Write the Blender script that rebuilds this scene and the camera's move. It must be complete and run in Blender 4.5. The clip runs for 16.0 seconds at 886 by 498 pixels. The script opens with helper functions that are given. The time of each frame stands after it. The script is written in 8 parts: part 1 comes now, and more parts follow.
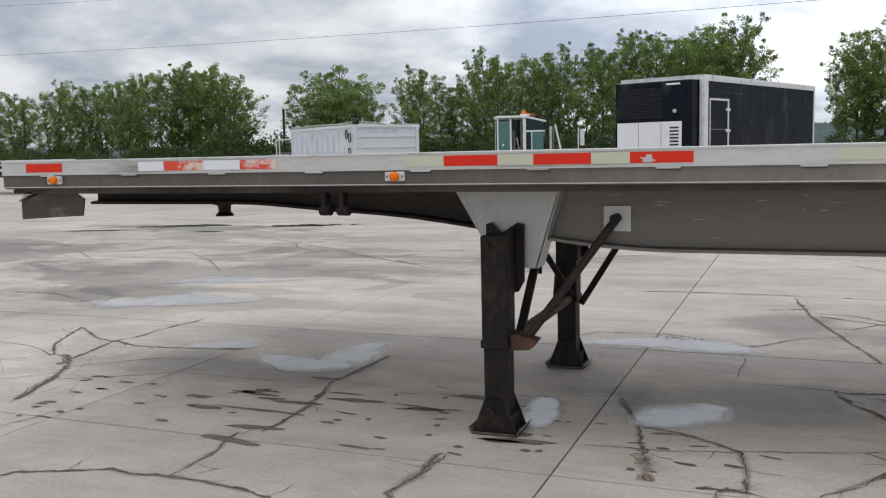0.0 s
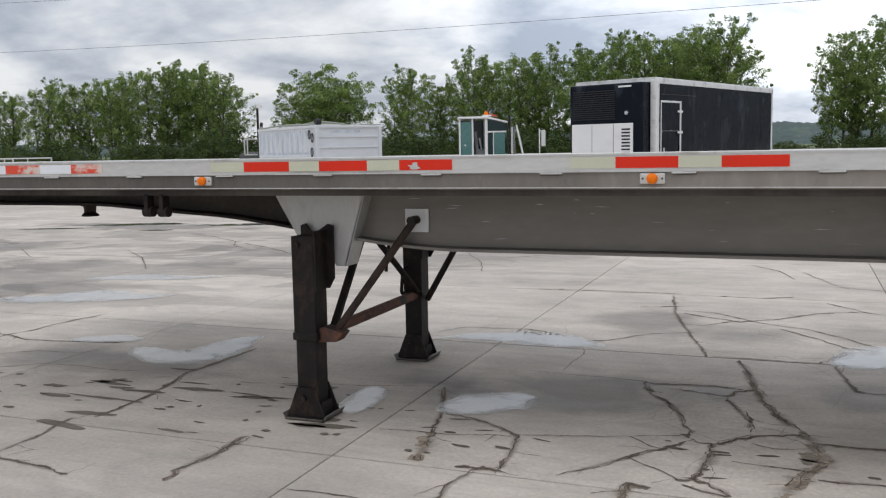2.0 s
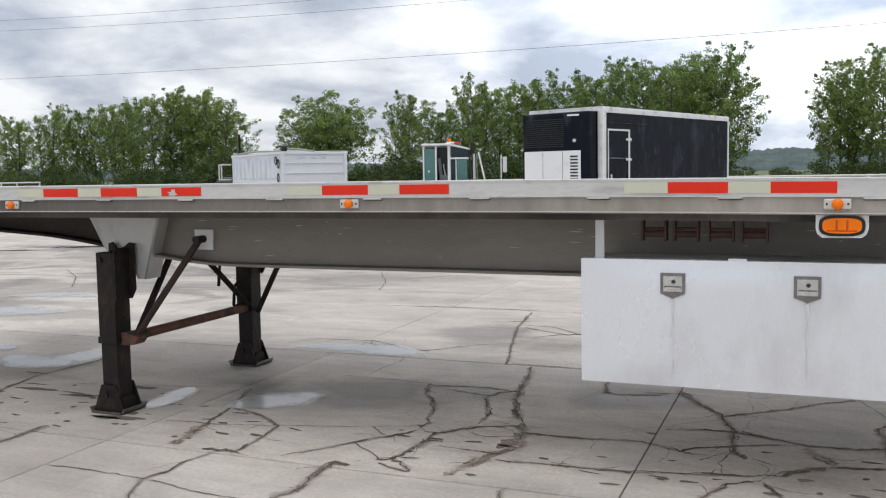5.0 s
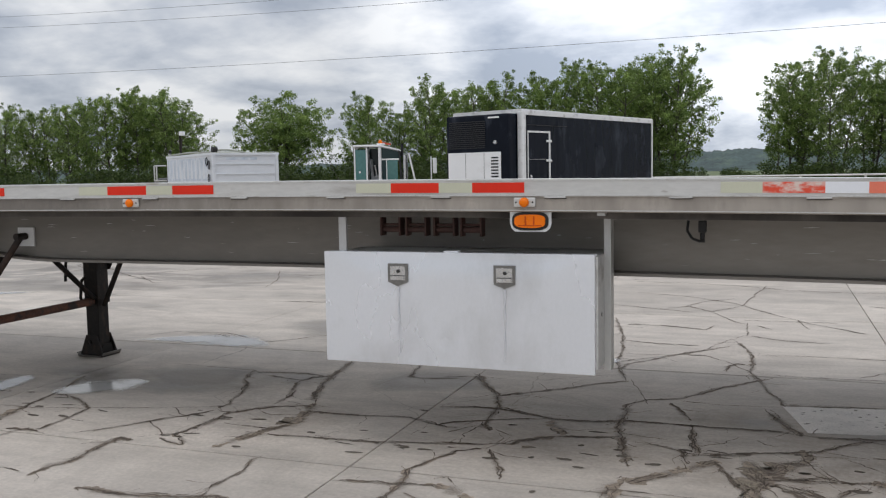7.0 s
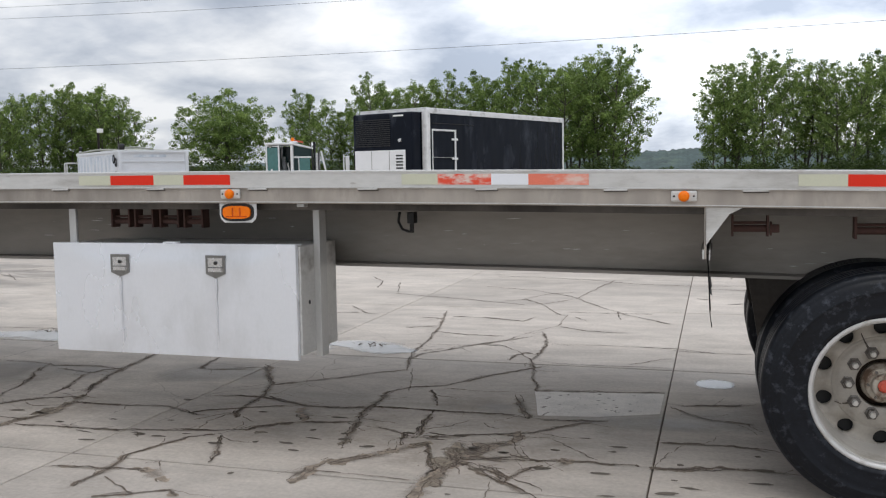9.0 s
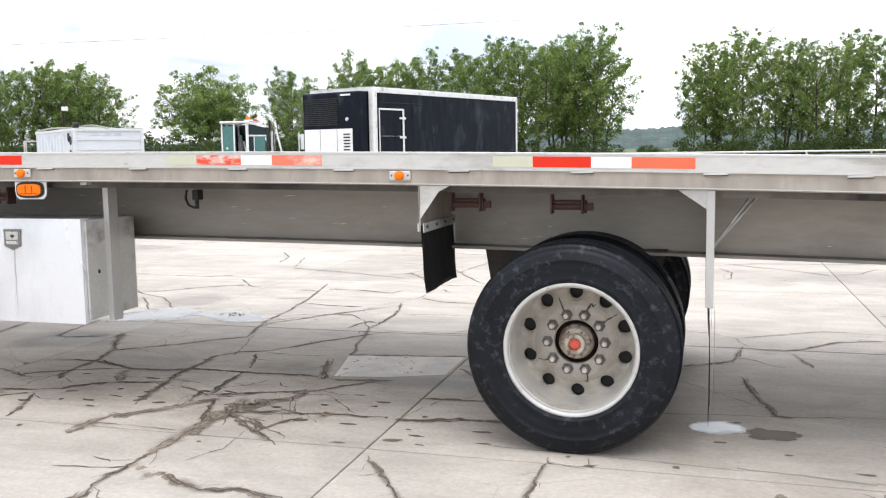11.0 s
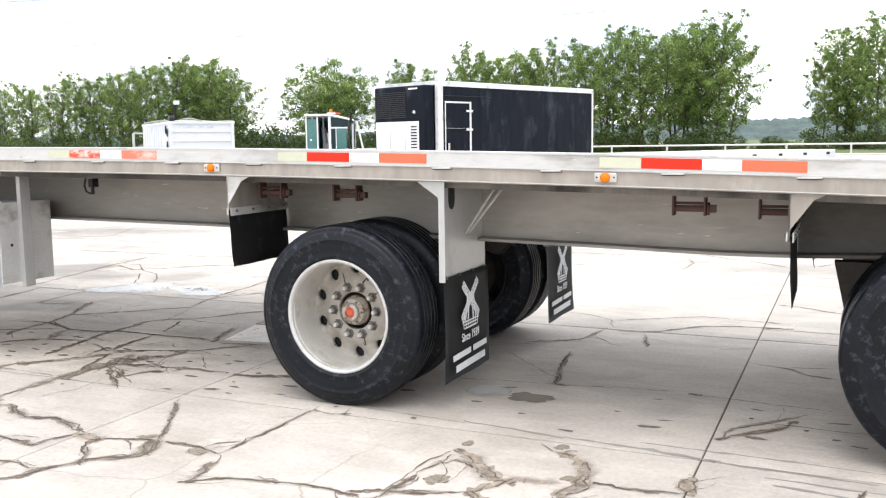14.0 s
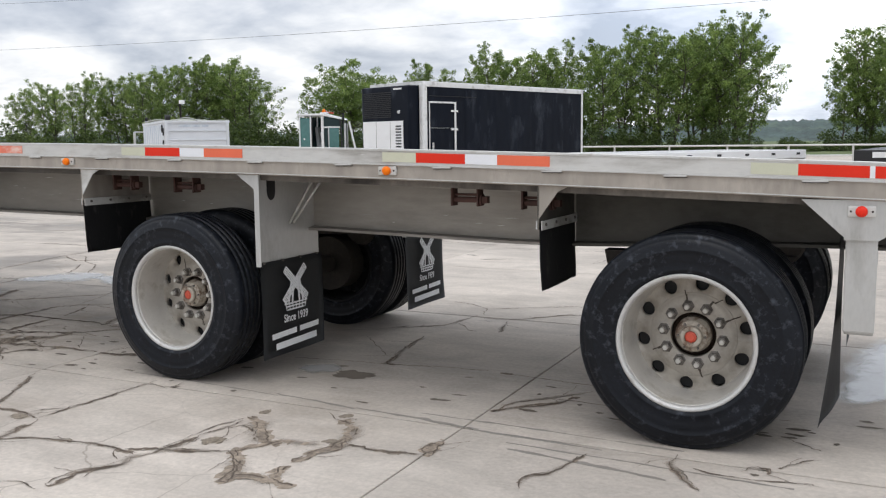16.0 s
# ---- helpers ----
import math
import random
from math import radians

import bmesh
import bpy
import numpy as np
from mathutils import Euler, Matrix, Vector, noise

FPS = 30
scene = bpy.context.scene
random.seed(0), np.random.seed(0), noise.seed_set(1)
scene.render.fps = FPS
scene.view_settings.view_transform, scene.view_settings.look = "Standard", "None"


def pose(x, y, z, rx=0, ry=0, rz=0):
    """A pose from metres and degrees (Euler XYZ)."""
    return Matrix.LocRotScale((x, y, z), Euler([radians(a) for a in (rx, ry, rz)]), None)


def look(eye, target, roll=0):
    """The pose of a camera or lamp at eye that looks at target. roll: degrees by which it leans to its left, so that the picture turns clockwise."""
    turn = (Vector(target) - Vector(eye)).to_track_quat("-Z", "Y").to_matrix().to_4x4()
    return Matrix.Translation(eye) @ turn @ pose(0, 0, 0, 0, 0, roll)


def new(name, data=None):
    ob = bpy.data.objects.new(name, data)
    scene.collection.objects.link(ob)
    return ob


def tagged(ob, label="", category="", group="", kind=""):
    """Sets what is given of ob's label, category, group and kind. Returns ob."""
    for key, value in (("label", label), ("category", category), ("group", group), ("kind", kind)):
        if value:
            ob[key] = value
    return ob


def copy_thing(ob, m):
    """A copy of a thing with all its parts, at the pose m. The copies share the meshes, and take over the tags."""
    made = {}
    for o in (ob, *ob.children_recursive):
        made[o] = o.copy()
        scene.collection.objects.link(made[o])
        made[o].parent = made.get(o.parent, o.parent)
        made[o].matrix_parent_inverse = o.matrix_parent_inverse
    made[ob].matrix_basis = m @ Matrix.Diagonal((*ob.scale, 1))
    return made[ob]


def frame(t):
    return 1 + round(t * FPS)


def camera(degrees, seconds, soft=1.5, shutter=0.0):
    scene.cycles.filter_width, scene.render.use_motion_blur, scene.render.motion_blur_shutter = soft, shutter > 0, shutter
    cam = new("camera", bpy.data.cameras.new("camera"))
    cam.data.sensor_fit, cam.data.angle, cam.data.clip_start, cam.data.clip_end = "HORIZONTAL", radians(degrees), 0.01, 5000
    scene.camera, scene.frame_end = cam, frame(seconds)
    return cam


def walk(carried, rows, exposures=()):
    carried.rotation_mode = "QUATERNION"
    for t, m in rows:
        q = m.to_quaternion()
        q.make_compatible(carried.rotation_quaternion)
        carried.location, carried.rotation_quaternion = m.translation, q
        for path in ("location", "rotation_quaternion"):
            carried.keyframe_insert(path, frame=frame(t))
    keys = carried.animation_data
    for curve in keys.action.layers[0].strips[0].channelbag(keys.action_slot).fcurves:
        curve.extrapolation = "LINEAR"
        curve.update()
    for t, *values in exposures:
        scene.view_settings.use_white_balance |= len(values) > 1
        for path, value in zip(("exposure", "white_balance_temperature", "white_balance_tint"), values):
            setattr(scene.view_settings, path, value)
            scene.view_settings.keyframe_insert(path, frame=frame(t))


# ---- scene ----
cam = camera(52.3, 16.0, 1.2)
PATH = [
    (0, (-5.896, -4.062, 1.496), (-6.636, -2.217, 1.279), -1.3),
    (0.5, (-5.624, -4.088, 1.523), (-6.358, -2.24, 1.305), -1.2),
    (1, (-5.341, -4.019, 1.522), (-6.071, -2.169, 1.304), -1.2),
    (1.5, (-5.062, -3.986, 1.522), (-5.792, -2.137, 1.301), -1.2),
    (2, (-4.8, -4.039, 1.52), (-5.531, -2.191, 1.3), -1.1),
    (2.5, (-4.525, -4.0, 1.519), (-5.267, -2.151, 1.343), -1.1),
    (3, (-4.242, -4.01, 1.522), (-4.997, -2.166, 1.355), -1.0),
    (5.5, (-2.855, -4.231, 1.518), (-3.605, -2.384, 1.354), -0.9),
    (6, (-2.53, -4.21, 1.492), (-3.272, -2.36, 1.329), -0.8),
    (6.5, (-2.22, -4.261, 1.495), (-2.932, -2.399, 1.331), -0.9),
    (7, (-1.916, -4.306, 1.509), (-2.597, -2.433, 1.344), -1.0),
    (7.5, (-1.624, -4.229, 1.485), (-2.28, -2.347, 1.32), -0.8),
    (8, (-1.32, -4.2, 1.487), (-1.94, -2.306, 1.32), -0.9),
    (8.5, (-1.017, -4.162, 1.491), (-1.614, -2.261, 1.323), -0.9),
    (9, (-0.695, -4.082, 1.457), (-1.272, -2.174, 1.288), -0.9),
    (11.5, (0.932, -4.215, 1.459), (0.376, -2.308, 1.228), -0.9),
    (12, (1.253, -4.198, 1.468), (0.691, -2.294, 1.228), -0.8),
    (12.5, (1.585, -4.268, 1.49), (0.978, -2.378, 1.249), -0.7),
    (13, (1.91, -4.313, 1.496), (1.207, -2.455, 1.258), -0.8),
    (13.5, (2.26, -4.286, 1.477), (1.468, -2.465, 1.241), -0.8),
    (14, (2.601, -4.288, 1.465), (1.78, -2.479, 1.231), -0.8),
    (14.5, (2.924, -4.232, 1.454), (2.099, -2.425, 1.221), -0.9),
    (15, (3.224, -4.189, 1.448), (2.395, -2.384, 1.213), -0.8),
    (15.5, (3.553, -4.205, 1.427), (2.705, -2.408, 1.193), -0.7),
    (16, (3.874, -4.174, 1.43), (3.004, -2.389, 1.197), -0.6),
]
EXPOSURES = [(0, -0.15, 6410, 10), (0.5, 0, 6410, 10), (1, 0.08, 6410, 10), (1.5, 0.02, 6410, 10), (2, -0.08, 6410, 10), (2.5, 0, 6410, 10), (3, 0.08, 6410, 10), (5.5, 0.13, 6410, 10), (6, -0.17, 6410, 10), (6.5, -0.15, 6410, 10), (7, -0.16, 6410, 10), (8, -0.15, 6410, 10), (8.5, 0.0, 6410, 10), (9, 0.03, 6410, 10), (9.4, 0.15, 6410, 10), (11.3, 0.95, 6500, 10), (12.5, 1.12, 6500, 10), (13.5, 1.17, 6500, 10), (14.5, 1.08, 6500, 10), (15.2, 0.49, 6470, 10), (16, 0.24, 6470, 10)]
walk(cam, [(t, look(eye, target, roll)) for t, eye, target, roll in PATH], EXPOSURES)
# ==== place ====
SKY_LIGHT, ZENITH, SUN_LIGHT = 1.03, 1.52, 0.70


# ---- world and light ----
world = bpy.data.worlds.new("overcast_sky")
scene.world = world
world.use_nodes = True
wn, wl = world.node_tree.nodes, world.node_tree.links
wn.clear()


def wnode(kind, **kw):
    n = wn.new(kind)
    for k, v in kw.items():
        n.inputs[k].default_value = v
    return n


w_out = wn.new("ShaderNodeOutputWorld")
w_bg = wnode("ShaderNodeBackground", Strength=SKY_LIGHT)
w_sky = wn.new("ShaderNodeTexSky")
w_sky.sky_type = "NISHITA"
w_sky.sun_disc = False
w_sky.sun_elevation, w_sky.sun_rotation = radians(68), radians(163)
w_co = wn.new("ShaderNodeTexCoord")
w_sep = wn.new("ShaderNodeSeparateXYZ")
wl.new(w_co.outputs["Generated"], w_sep.inputs[0])
# clouds lie on a flat layer: direction divided by its height
w_zc = wn.new("ShaderNodeMath"); w_zc.operation = "MAXIMUM"; w_zc.inputs[1].default_value = 0.0
wl.new(w_sep.outputs["Z"], w_zc.inputs[0])
w_za = wn.new("ShaderNodeMath"); w_za.operation = "ADD"; w_za.inputs[1].default_value = 0.30
wl.new(w_zc.outputs[0], w_za.inputs[0])
w_div = wn.new("ShaderNodeVectorMath"); w_div.operation = "DIVIDE"
w_cz = wn.new("ShaderNodeCombineXYZ")
for k in "XYZ":
    wl.new(w_za.outputs[0], w_cz.inputs[k])
wl.new(w_co.outputs["Generated"], w_div.inputs[0])
wl.new(w_cz.outputs[0], w_div.inputs[1])
w_big = wnode("ShaderNodeTexNoise", Scale=1.9, Detail=5.0, Roughness=0.48, Distortion=0.25)
w_small = wnode("ShaderNodeTexNoise", Scale=7.0, Detail=7.0, Roughness=0.6, Distortion=0.2)
for n in (w_big, w_small):
    wl.new(w_div.outputs[0], n.inputs["Vector"])
w_mix = wn.new("ShaderNodeMix"); w_mix.data_type = "FLOAT"; w_mix.inputs[0].default_value = 0.2
wl.new(w_big.outputs[0], w_mix.inputs[2]); wl.new(w_small.outputs[0], w_mix.inputs[3])
w_ramp = wn.new("ShaderNodeValToRGB")
w_ramp.color_ramp.elements[0].position, w_ramp.color_ramp.elements[0].color = 0.385, (0.38, 0.425, 0.51, 1)
w_ramp.color_ramp.elements[1].position, w_ramp.color_ramp.elements[1].color = 0.595, (0.97, 0.975, 0.985, 1)
e = w_ramp.color_ramp.elements.new(0.48); e.color = (0.62, 0.655, 0.72, 1)
wl.new(w_mix.outputs[0], w_ramp.inputs[0])
w_skyd = wn.new("ShaderNodeVectorMath"); w_skyd.operation = "SCALE"; w_skyd.inputs["Scale"].default_value = 0.08
wl.new(w_sky.outputs[0], w_skyd.inputs[0])
w_cov = wn.new("ShaderNodeMix"); w_cov.data_type = "RGBA"; w_cov.inputs[0].default_value = 0.9
wl.new(w_skyd.outputs[0], w_cov.inputs[6]); wl.new(w_ramp.outputs[0], w_cov.inputs[7])
# an overcast sky is brighter overhead, and towards the veiled sun
w_up = wn.new("ShaderNodeMapRange"); w_up.inputs["To Min"].default_value, w_up.inputs["To Max"].default_value = 0.88, ZENITH
wl.new(w_zc.outputs[0], w_up.inputs[0])
w_dot = wn.new("ShaderNodeVectorMath"); w_dot.operation = "DOT_PRODUCT"
w_dot.inputs[1].default_value = Vector((0.10, 0.95, 0.30)).normalized()
wl.new(w_co.outputs["Generated"], w_dot.inputs[0])
w_glow = wn.new("ShaderNodeMapRange"); w_glow.inputs["From Min"].default_value = 0.83
w_glow.inputs["To Min"].default_value, w_glow.inputs["To Max"].default_value = 1.0, 1.72
wl.new(w_dot.outputs["Value"], w_glow.inputs[0])
w_mul = wn.new("ShaderNodeMath"); w_mul.operation = "MULTIPLY"
wl.new(w_up.outputs[0], w_mul.inputs[0]); wl.new(w_glow.outputs[0], w_mul.inputs[1])
w_fin = wn.new("ShaderNodeVectorMath"); w_fin.operation = "SCALE"
wl.new(w_cov.outputs[2], w_fin.inputs[0]); wl.new(w_mul.outputs[0], w_fin.inputs["Scale"])
wl.new(w_fin.outputs[0], w_bg.inputs["Color"])
wl.new(w_bg.outputs[0], w_out.inputs[0])

sun = new("sun", bpy.data.lights.new("sun", "SUN"))
sun.data.energy, sun.data.angle, sun.data.color = SUN_LIGHT, radians(40), (1.0, 0.97, 0.92)
sun.matrix_world = look((4, -13, 34), (0, 0, 0))


# ---- materials ----
def mat(name, colour, rough=0.6, metal=0.0, vary=0.12, scale=6.0, grain=60.0, bump=0.15, stain=None, stain_amount=0.3,
        stain_scale=1.5, random_piece=0.0, spec=0.5, stretch=(1, 1, 1), rough_vary=0.1, stain_sharp=0.12, along=None):
    """Colour with broad and fine variation, stains of a second colour, fine relief."""
    m = bpy.data.materials.new(name)
    m.use_nodes = True
    nt = m.node_tree
    n, l = nt.nodes, nt.links
    b = n["Principled BSDF"]
    b.inputs["Roughness"].default_value, b.inputs["Metallic"].default_value = rough, metal
    b.inputs["Specular IOR Level"].default_value = spec
    co = n.new("ShaderNodeTexCoord")
    mp = n.new("ShaderNodeMapping")
    mp.inputs["Scale"].default_value = stretch
    l.new(co.outputs["Object"], mp.inputs[0])

    def noise_node(s, d=5.0, r=0.55):
        q = n.new("ShaderNodeTexNoise")
        q.inputs["Scale"].default_value, q.inputs["Detail"].default_value, q.inputs["Roughness"].default_value = s, d, r
        l.new(mp.outputs[0], q.inputs["Vector"])
        return q.outputs[0]

    broad, fine = noise_node(scale), noise_node(grain, 3.0, 0.6)
    mixf = n.new("ShaderNodeMix"); mixf.data_type = "FLOAT"; mixf.inputs[0].default_value = 0.4
    l.new(broad, mixf.inputs[2]); l.new(fine, mixf.inputs[3])
    mr = n.new("ShaderNodeMapRange")
    mr.inputs["From Min"].default_value, mr.inputs["From Max"].default_value = 0.3, 0.7
    mr.inputs["To Min"].default_value, mr.inputs["To Max"].default_value = 1 - vary, 1 + vary
    l.new(mixf.outputs[0], mr.inputs[0])
    value = mr.outputs[0]
    if random_piece:
        oi = n.new("ShaderNodeObjectInfo")
        rr = n.new("ShaderNodeMapRange")
        rr.inputs["To Min"].default_value, rr.inputs["To Max"].default_value = 1 - random_piece, 1 + random_piece
        l.new(oi.outputs["Random"], rr.inputs[0])
        mul = n.new("ShaderNodeMath"); mul.operation = "MULTIPLY"
        l.new(value, mul.inputs[0]); l.new(rr.outputs[0], mul.inputs[1])
        value = mul.outputs[0]
    sc = n.new("ShaderNodeVectorMath"); sc.operation = "SCALE"
    sc.inputs[0].default_value = colour
    l.new(value, sc.inputs["Scale"])
    out = sc.outputs[0]
    if along:
        # base colour scaled along x, reaching the given factor at one end
        sx = n.new("ShaderNodeSeparateXYZ")
        l.new(co.outputs["Object"], sx.inputs[0])
        ax = n.new("ShaderNodeMapRange")
        for k, v in (("From Min", along[0]), ("From Max", along[1]), ("To Min", 1.0), ("To Max", along[2])):
            ax.inputs[k].default_value = v
        l.new(sx.outputs["X"], ax.inputs[0])
        s2 = n.new("ShaderNodeVectorMath"); s2.operation = "SCALE"
        l.new(out, s2.inputs[0]); l.new(ax.outputs[0], s2.inputs["Scale"])
        out = s2.outputs[0]
    if stain:
        st = noise_node(stain_scale, 8.0, 0.65)
        ms = n.new("ShaderNodeMapRange")
        ms.inputs["From Min"].default_value = 0.62 - stain_amount * 0.4
        ms.inputs["From Max"].default_value = 0.62 - stain_amount * 0.4 + stain_sharp
        l.new(st, ms.inputs[0])
        mx = n.new("ShaderNodeMix"); mx.data_type = "RGBA"
        l.new(ms.outputs[0], mx.inputs[0]); l.new(out, mx.inputs[6])
        mx.inputs[7].default_value = (*stain, 1)
        out = mx.outputs[2]
    l.new(out, b.inputs["Base Color"])
    rv = n.new("ShaderNodeMapRange")
    rv.inputs["To Min"].default_value, rv.inputs["To Max"].default_value = max(0.03, rough - rough_vary), min(1, rough + rough_vary)
    l.new(broad, rv.inputs[0]); l.new(rv.outputs[0], b.inputs["Roughness"])
    if bump:
        bp = n.new("ShaderNodeBump")
        bp.inputs["Strength"].default_value, bp.inputs["Distance"].default_value = bump, 0.004
        l.new(mixf.outputs[0], bp.inputs["Height"]); l.new(bp.outputs[0], b.inputs["Normal"])
    return m


M = {}
M["rail"] = mat("weathered_aluminium", (0.64, 0.63, 0.605), 0.5, 0.35, 0.14, 2.5, 40, 0.12, stain=(0.33, 0.31, 0.28), stain_amount=0.3, stain_scale=2.5, stretch=(0.35, 1, 1.5))
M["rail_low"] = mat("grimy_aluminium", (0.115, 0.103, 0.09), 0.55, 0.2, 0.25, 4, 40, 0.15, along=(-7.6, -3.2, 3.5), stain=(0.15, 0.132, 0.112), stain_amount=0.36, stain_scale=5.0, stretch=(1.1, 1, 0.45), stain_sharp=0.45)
M["guard"] = mat("scuffed_nose_guard", (0.085, 0.072, 0.062), 0.6, 0.3, 0.35, 5, 30, 0.3, stain=(0.26, 0.24, 0.215), stain_amount=0.22, stain_scale=5, stretch=(0.7, 1, 1.6), stain_sharp=0.25)
# dark base stands in for shade under the rub rail, stains on top
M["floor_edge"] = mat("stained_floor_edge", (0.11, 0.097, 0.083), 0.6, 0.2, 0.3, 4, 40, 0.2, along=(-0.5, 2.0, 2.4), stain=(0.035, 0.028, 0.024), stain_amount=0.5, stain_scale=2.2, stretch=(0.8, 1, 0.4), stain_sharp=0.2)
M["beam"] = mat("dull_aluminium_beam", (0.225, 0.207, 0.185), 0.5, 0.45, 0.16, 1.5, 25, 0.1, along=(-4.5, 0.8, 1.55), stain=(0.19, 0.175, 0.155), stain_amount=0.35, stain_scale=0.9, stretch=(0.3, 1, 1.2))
M["beam_dark"] = mat("grimy_underframe_steel", (0.055, 0.047, 0.04), 0.8, 0.2, 0.3, 5, 40, 0.3)
M["bright"] = mat("bright_aluminium_plate", (0.52, 0.515, 0.50), 0.42, 0.4, 0.1, 3, 60, 0.08, stain=(0.4, 0.39, 0.37), stain_amount=0.16, stain_scale=3, stretch=(1.2, 1, 0.4))
M["toolbox"] = mat("white_aluminium_sheet", (0.82, 0.84, 0.88), 0.26, 0.45, 0.05, 2.0, 80, 0.05, stain=(0.60, 0.60, 0.61), stain_amount=0.31, stain_scale=2.4, stretch=(1.0, 1, 0.5), stain_sharp=0.3)
M["steel"] = mat("latch_steel", (0.62, 0.62, 0.62), 0.25, 0.9, 0.15, 20, 120, 0.1)
M["black_steel"] = mat("worn_black_steel", (0.0150, 0.0118, 0.0100), 0.6, 0.1, 0.5, 6, 60, 0.8, stain=(0.070, 0.040, 0.027), stain_amount=0.26, stain_scale=12, stain_sharp=0.25, stretch=(1, 1, 0.6), spec=0.3)
M["rust_dark"] = mat("dark_rusty_steel", (0.052, 0.030, 0.021), 0.7, 0.15, 0.4, 7, 60, 0.6, stain=(0.022, 0.017, 0.015), stain_amount=0.4, stain_scale=7)
M["rust"] = mat("rusty_steel", (0.15, 0.062, 0.036), 0.75, 0.1, 0.4, 7, 60, 0.6, stain=(0.045, 0.034, 0.030), stain_amount=0.36, stain_scale=6)
M["brown"] = mat("rusty_brown_winch", (0.075, 0.034, 0.026), 0.75, 0.1, 0.3, 9, 60, 0.4)
M["rubber"] = mat("tyre_rubber", (0.0056, 0.0070, 0.0105), 0.42, 0.0, 0.6, 3, 70, 0.5, stain=(0.060, 0.067, 0.082), stain_amount=0.17, stain_scale=26, stain_sharp=0.2, spec=0.24, rough_vary=0.22)
M["flap"] = mat("mudflap_rubber", (0.035, 0.036, 0.037), 0.6, 0.0, 0.2, 6, 80, 0.15)
M["flap_old"] = mat("old_split_rubber", (0.02, 0.02, 0.021), 0.55, 0.0, 0.35, 8, 60, 0.5, stain=(0.09, 0.085, 0.08), stain_amount=0.12, stain_scale=9, stretch=(1, 1, 0.4))
M["lip"] = mat("pale_rim_lip", (0.58, 0.57, 0.55), 0.4, 0.25, 0.12, 6, 60, 0.1, stain=(0.42, 0.39, 0.35), stain_amount=0.16, stain_scale=7)
M["rim"] = mat("painted_wheel_disc", (0.43, 0.395, 0.345), 0.5, 0.15, 0.16, 6, 60, 0.1, stain=(0.24, 0.205, 0.165), stain_amount=0.34, stain_scale=9, stain_sharp=0.35)
M["nut"] = mat("dull_nut_steel", (0.17, 0.155, 0.14), 0.5, 0.5, 0.3, 25, 90, 0.2)
M["hub"] = mat("hub_steel", (0.47, 0.42, 0.35), 0.55, 0.3, 0.3, 12, 70, 0.4, stain=(0.17, 0.11, 0.075), stain_amount=0.34, stain_scale=14)
M["hub_dark"] = mat("oily_hub_recess", (0.03, 0.019, 0.013), 0.6, 0.2, 0.3, 12, 70, 0.3)
M["red"] = mat("red_reflective_tape", (0.74, 0.035, 0.015), 0.5, 0, 0.08, 5, 200, 0.05, spec=0.2)
M["red_worn"] = mat("worn_red_tape", (0.76, 0.075, 0.03), 0.45, 0, 0.1, 5, 150, 0.05, stain=(0.74, 0.60, 0.53), stain_amount=0.30, stain_scale=7, stain_sharp=0.08, stretch=(0.6, 1, 1.3))
M["pink_worn"] = mat("worn_pink_tape", (0.80, 0.20, 0.12), 0.45, 0, 0.1, 5, 150, 0.05, stain=(0.78, 0.55, 0.47), stain_amount=0.34, stain_scale=6, stain_sharp=0.12, stretch=(0.6, 1, 1.3))
M["pink"] = mat("faded_red_tape", (0.80, 0.17, 0.09), 0.5, 0, 0.08, 5, 200, 0.05, spec=0.2)
M["white_tape"] = mat("white_reflective_tape", (0.82, 0.83, 0.86), 0.4, 0, 0.05, 5, 200, 0.05)
M["old_tape"] = mat("yellowed_tape", (0.60, 0.60, 0.46), 0.45, 0, 0.08, 4, 150, 0.05)
M["amber"] = mat("amber_lens", (0.95, 0.20, 0.003), 0.3, 0, 0.06, 30, 200, 0.1, spec=0.25)
M["red_lens"] = mat("red_lens", (0.80, 0.03, 0.012), 0.3, 0, 0.06, 30, 200, 0.1, spec=0.25)
M["red_cap"] = mat("red_hub_cap", (0.60, 0.09, 0.05), 0.4, 0, 0.15, 20, 100, 0.1)
M["white"] = mat("white_paint", (0.80, 0.80, 0.80), 0.35, 0, 0.05, 1.5, 30, 0.04, stain=(0.6, 0.59, 0.57), stain_amount=0.14, stain_scale=1.2, stain_sharp=0.3)
M["white_old"] = mat("scuffed_white_paint", (0.68, 0.70, 0.73), 0.45, 0, 0.08, 1.5, 20, 0.08, stain=(0.6, 0.6, 0.6), stain_amount=0.12, stain_scale=1.6, stain_sharp=0.2, stretch=(1, 1, 2.5))
M["galv"] = mat("galvanised_trim", (0.62, 0.61, 0.58), 0.4, 0.5, 0.08, 3, 40, 0.05)
# blue-grey streaks paint the panel's streaky reflections into its colour
M["black_panel"] = mat("glossy_black_panel", (0.008, 0.0105, 0.017), 0.25, 0, 0.3, 0.8, 8, 0.15, spec=0.09, stain=(0.075, 0.085, 0.105), stain_amount=0.20, stain_scale=1.6, stretch=(1, 1, 0.4), stain_sharp=0.3)
M["black"] = mat("matt_black", (0.012, 0.012, 0.013), 0.5, 0, 0.2, 8, 60, 0.1)
M["grille"] = mat("dark_grille", (0.006, 0.006, 0.007), 0.6, 0, 0.2, 8, 60, 0.1)
M["chrome"] = mat("chrome_stack", (0.6, 0.6, 0.6), 0.2, 0.95, 0.1, 6, 60, 0.05)
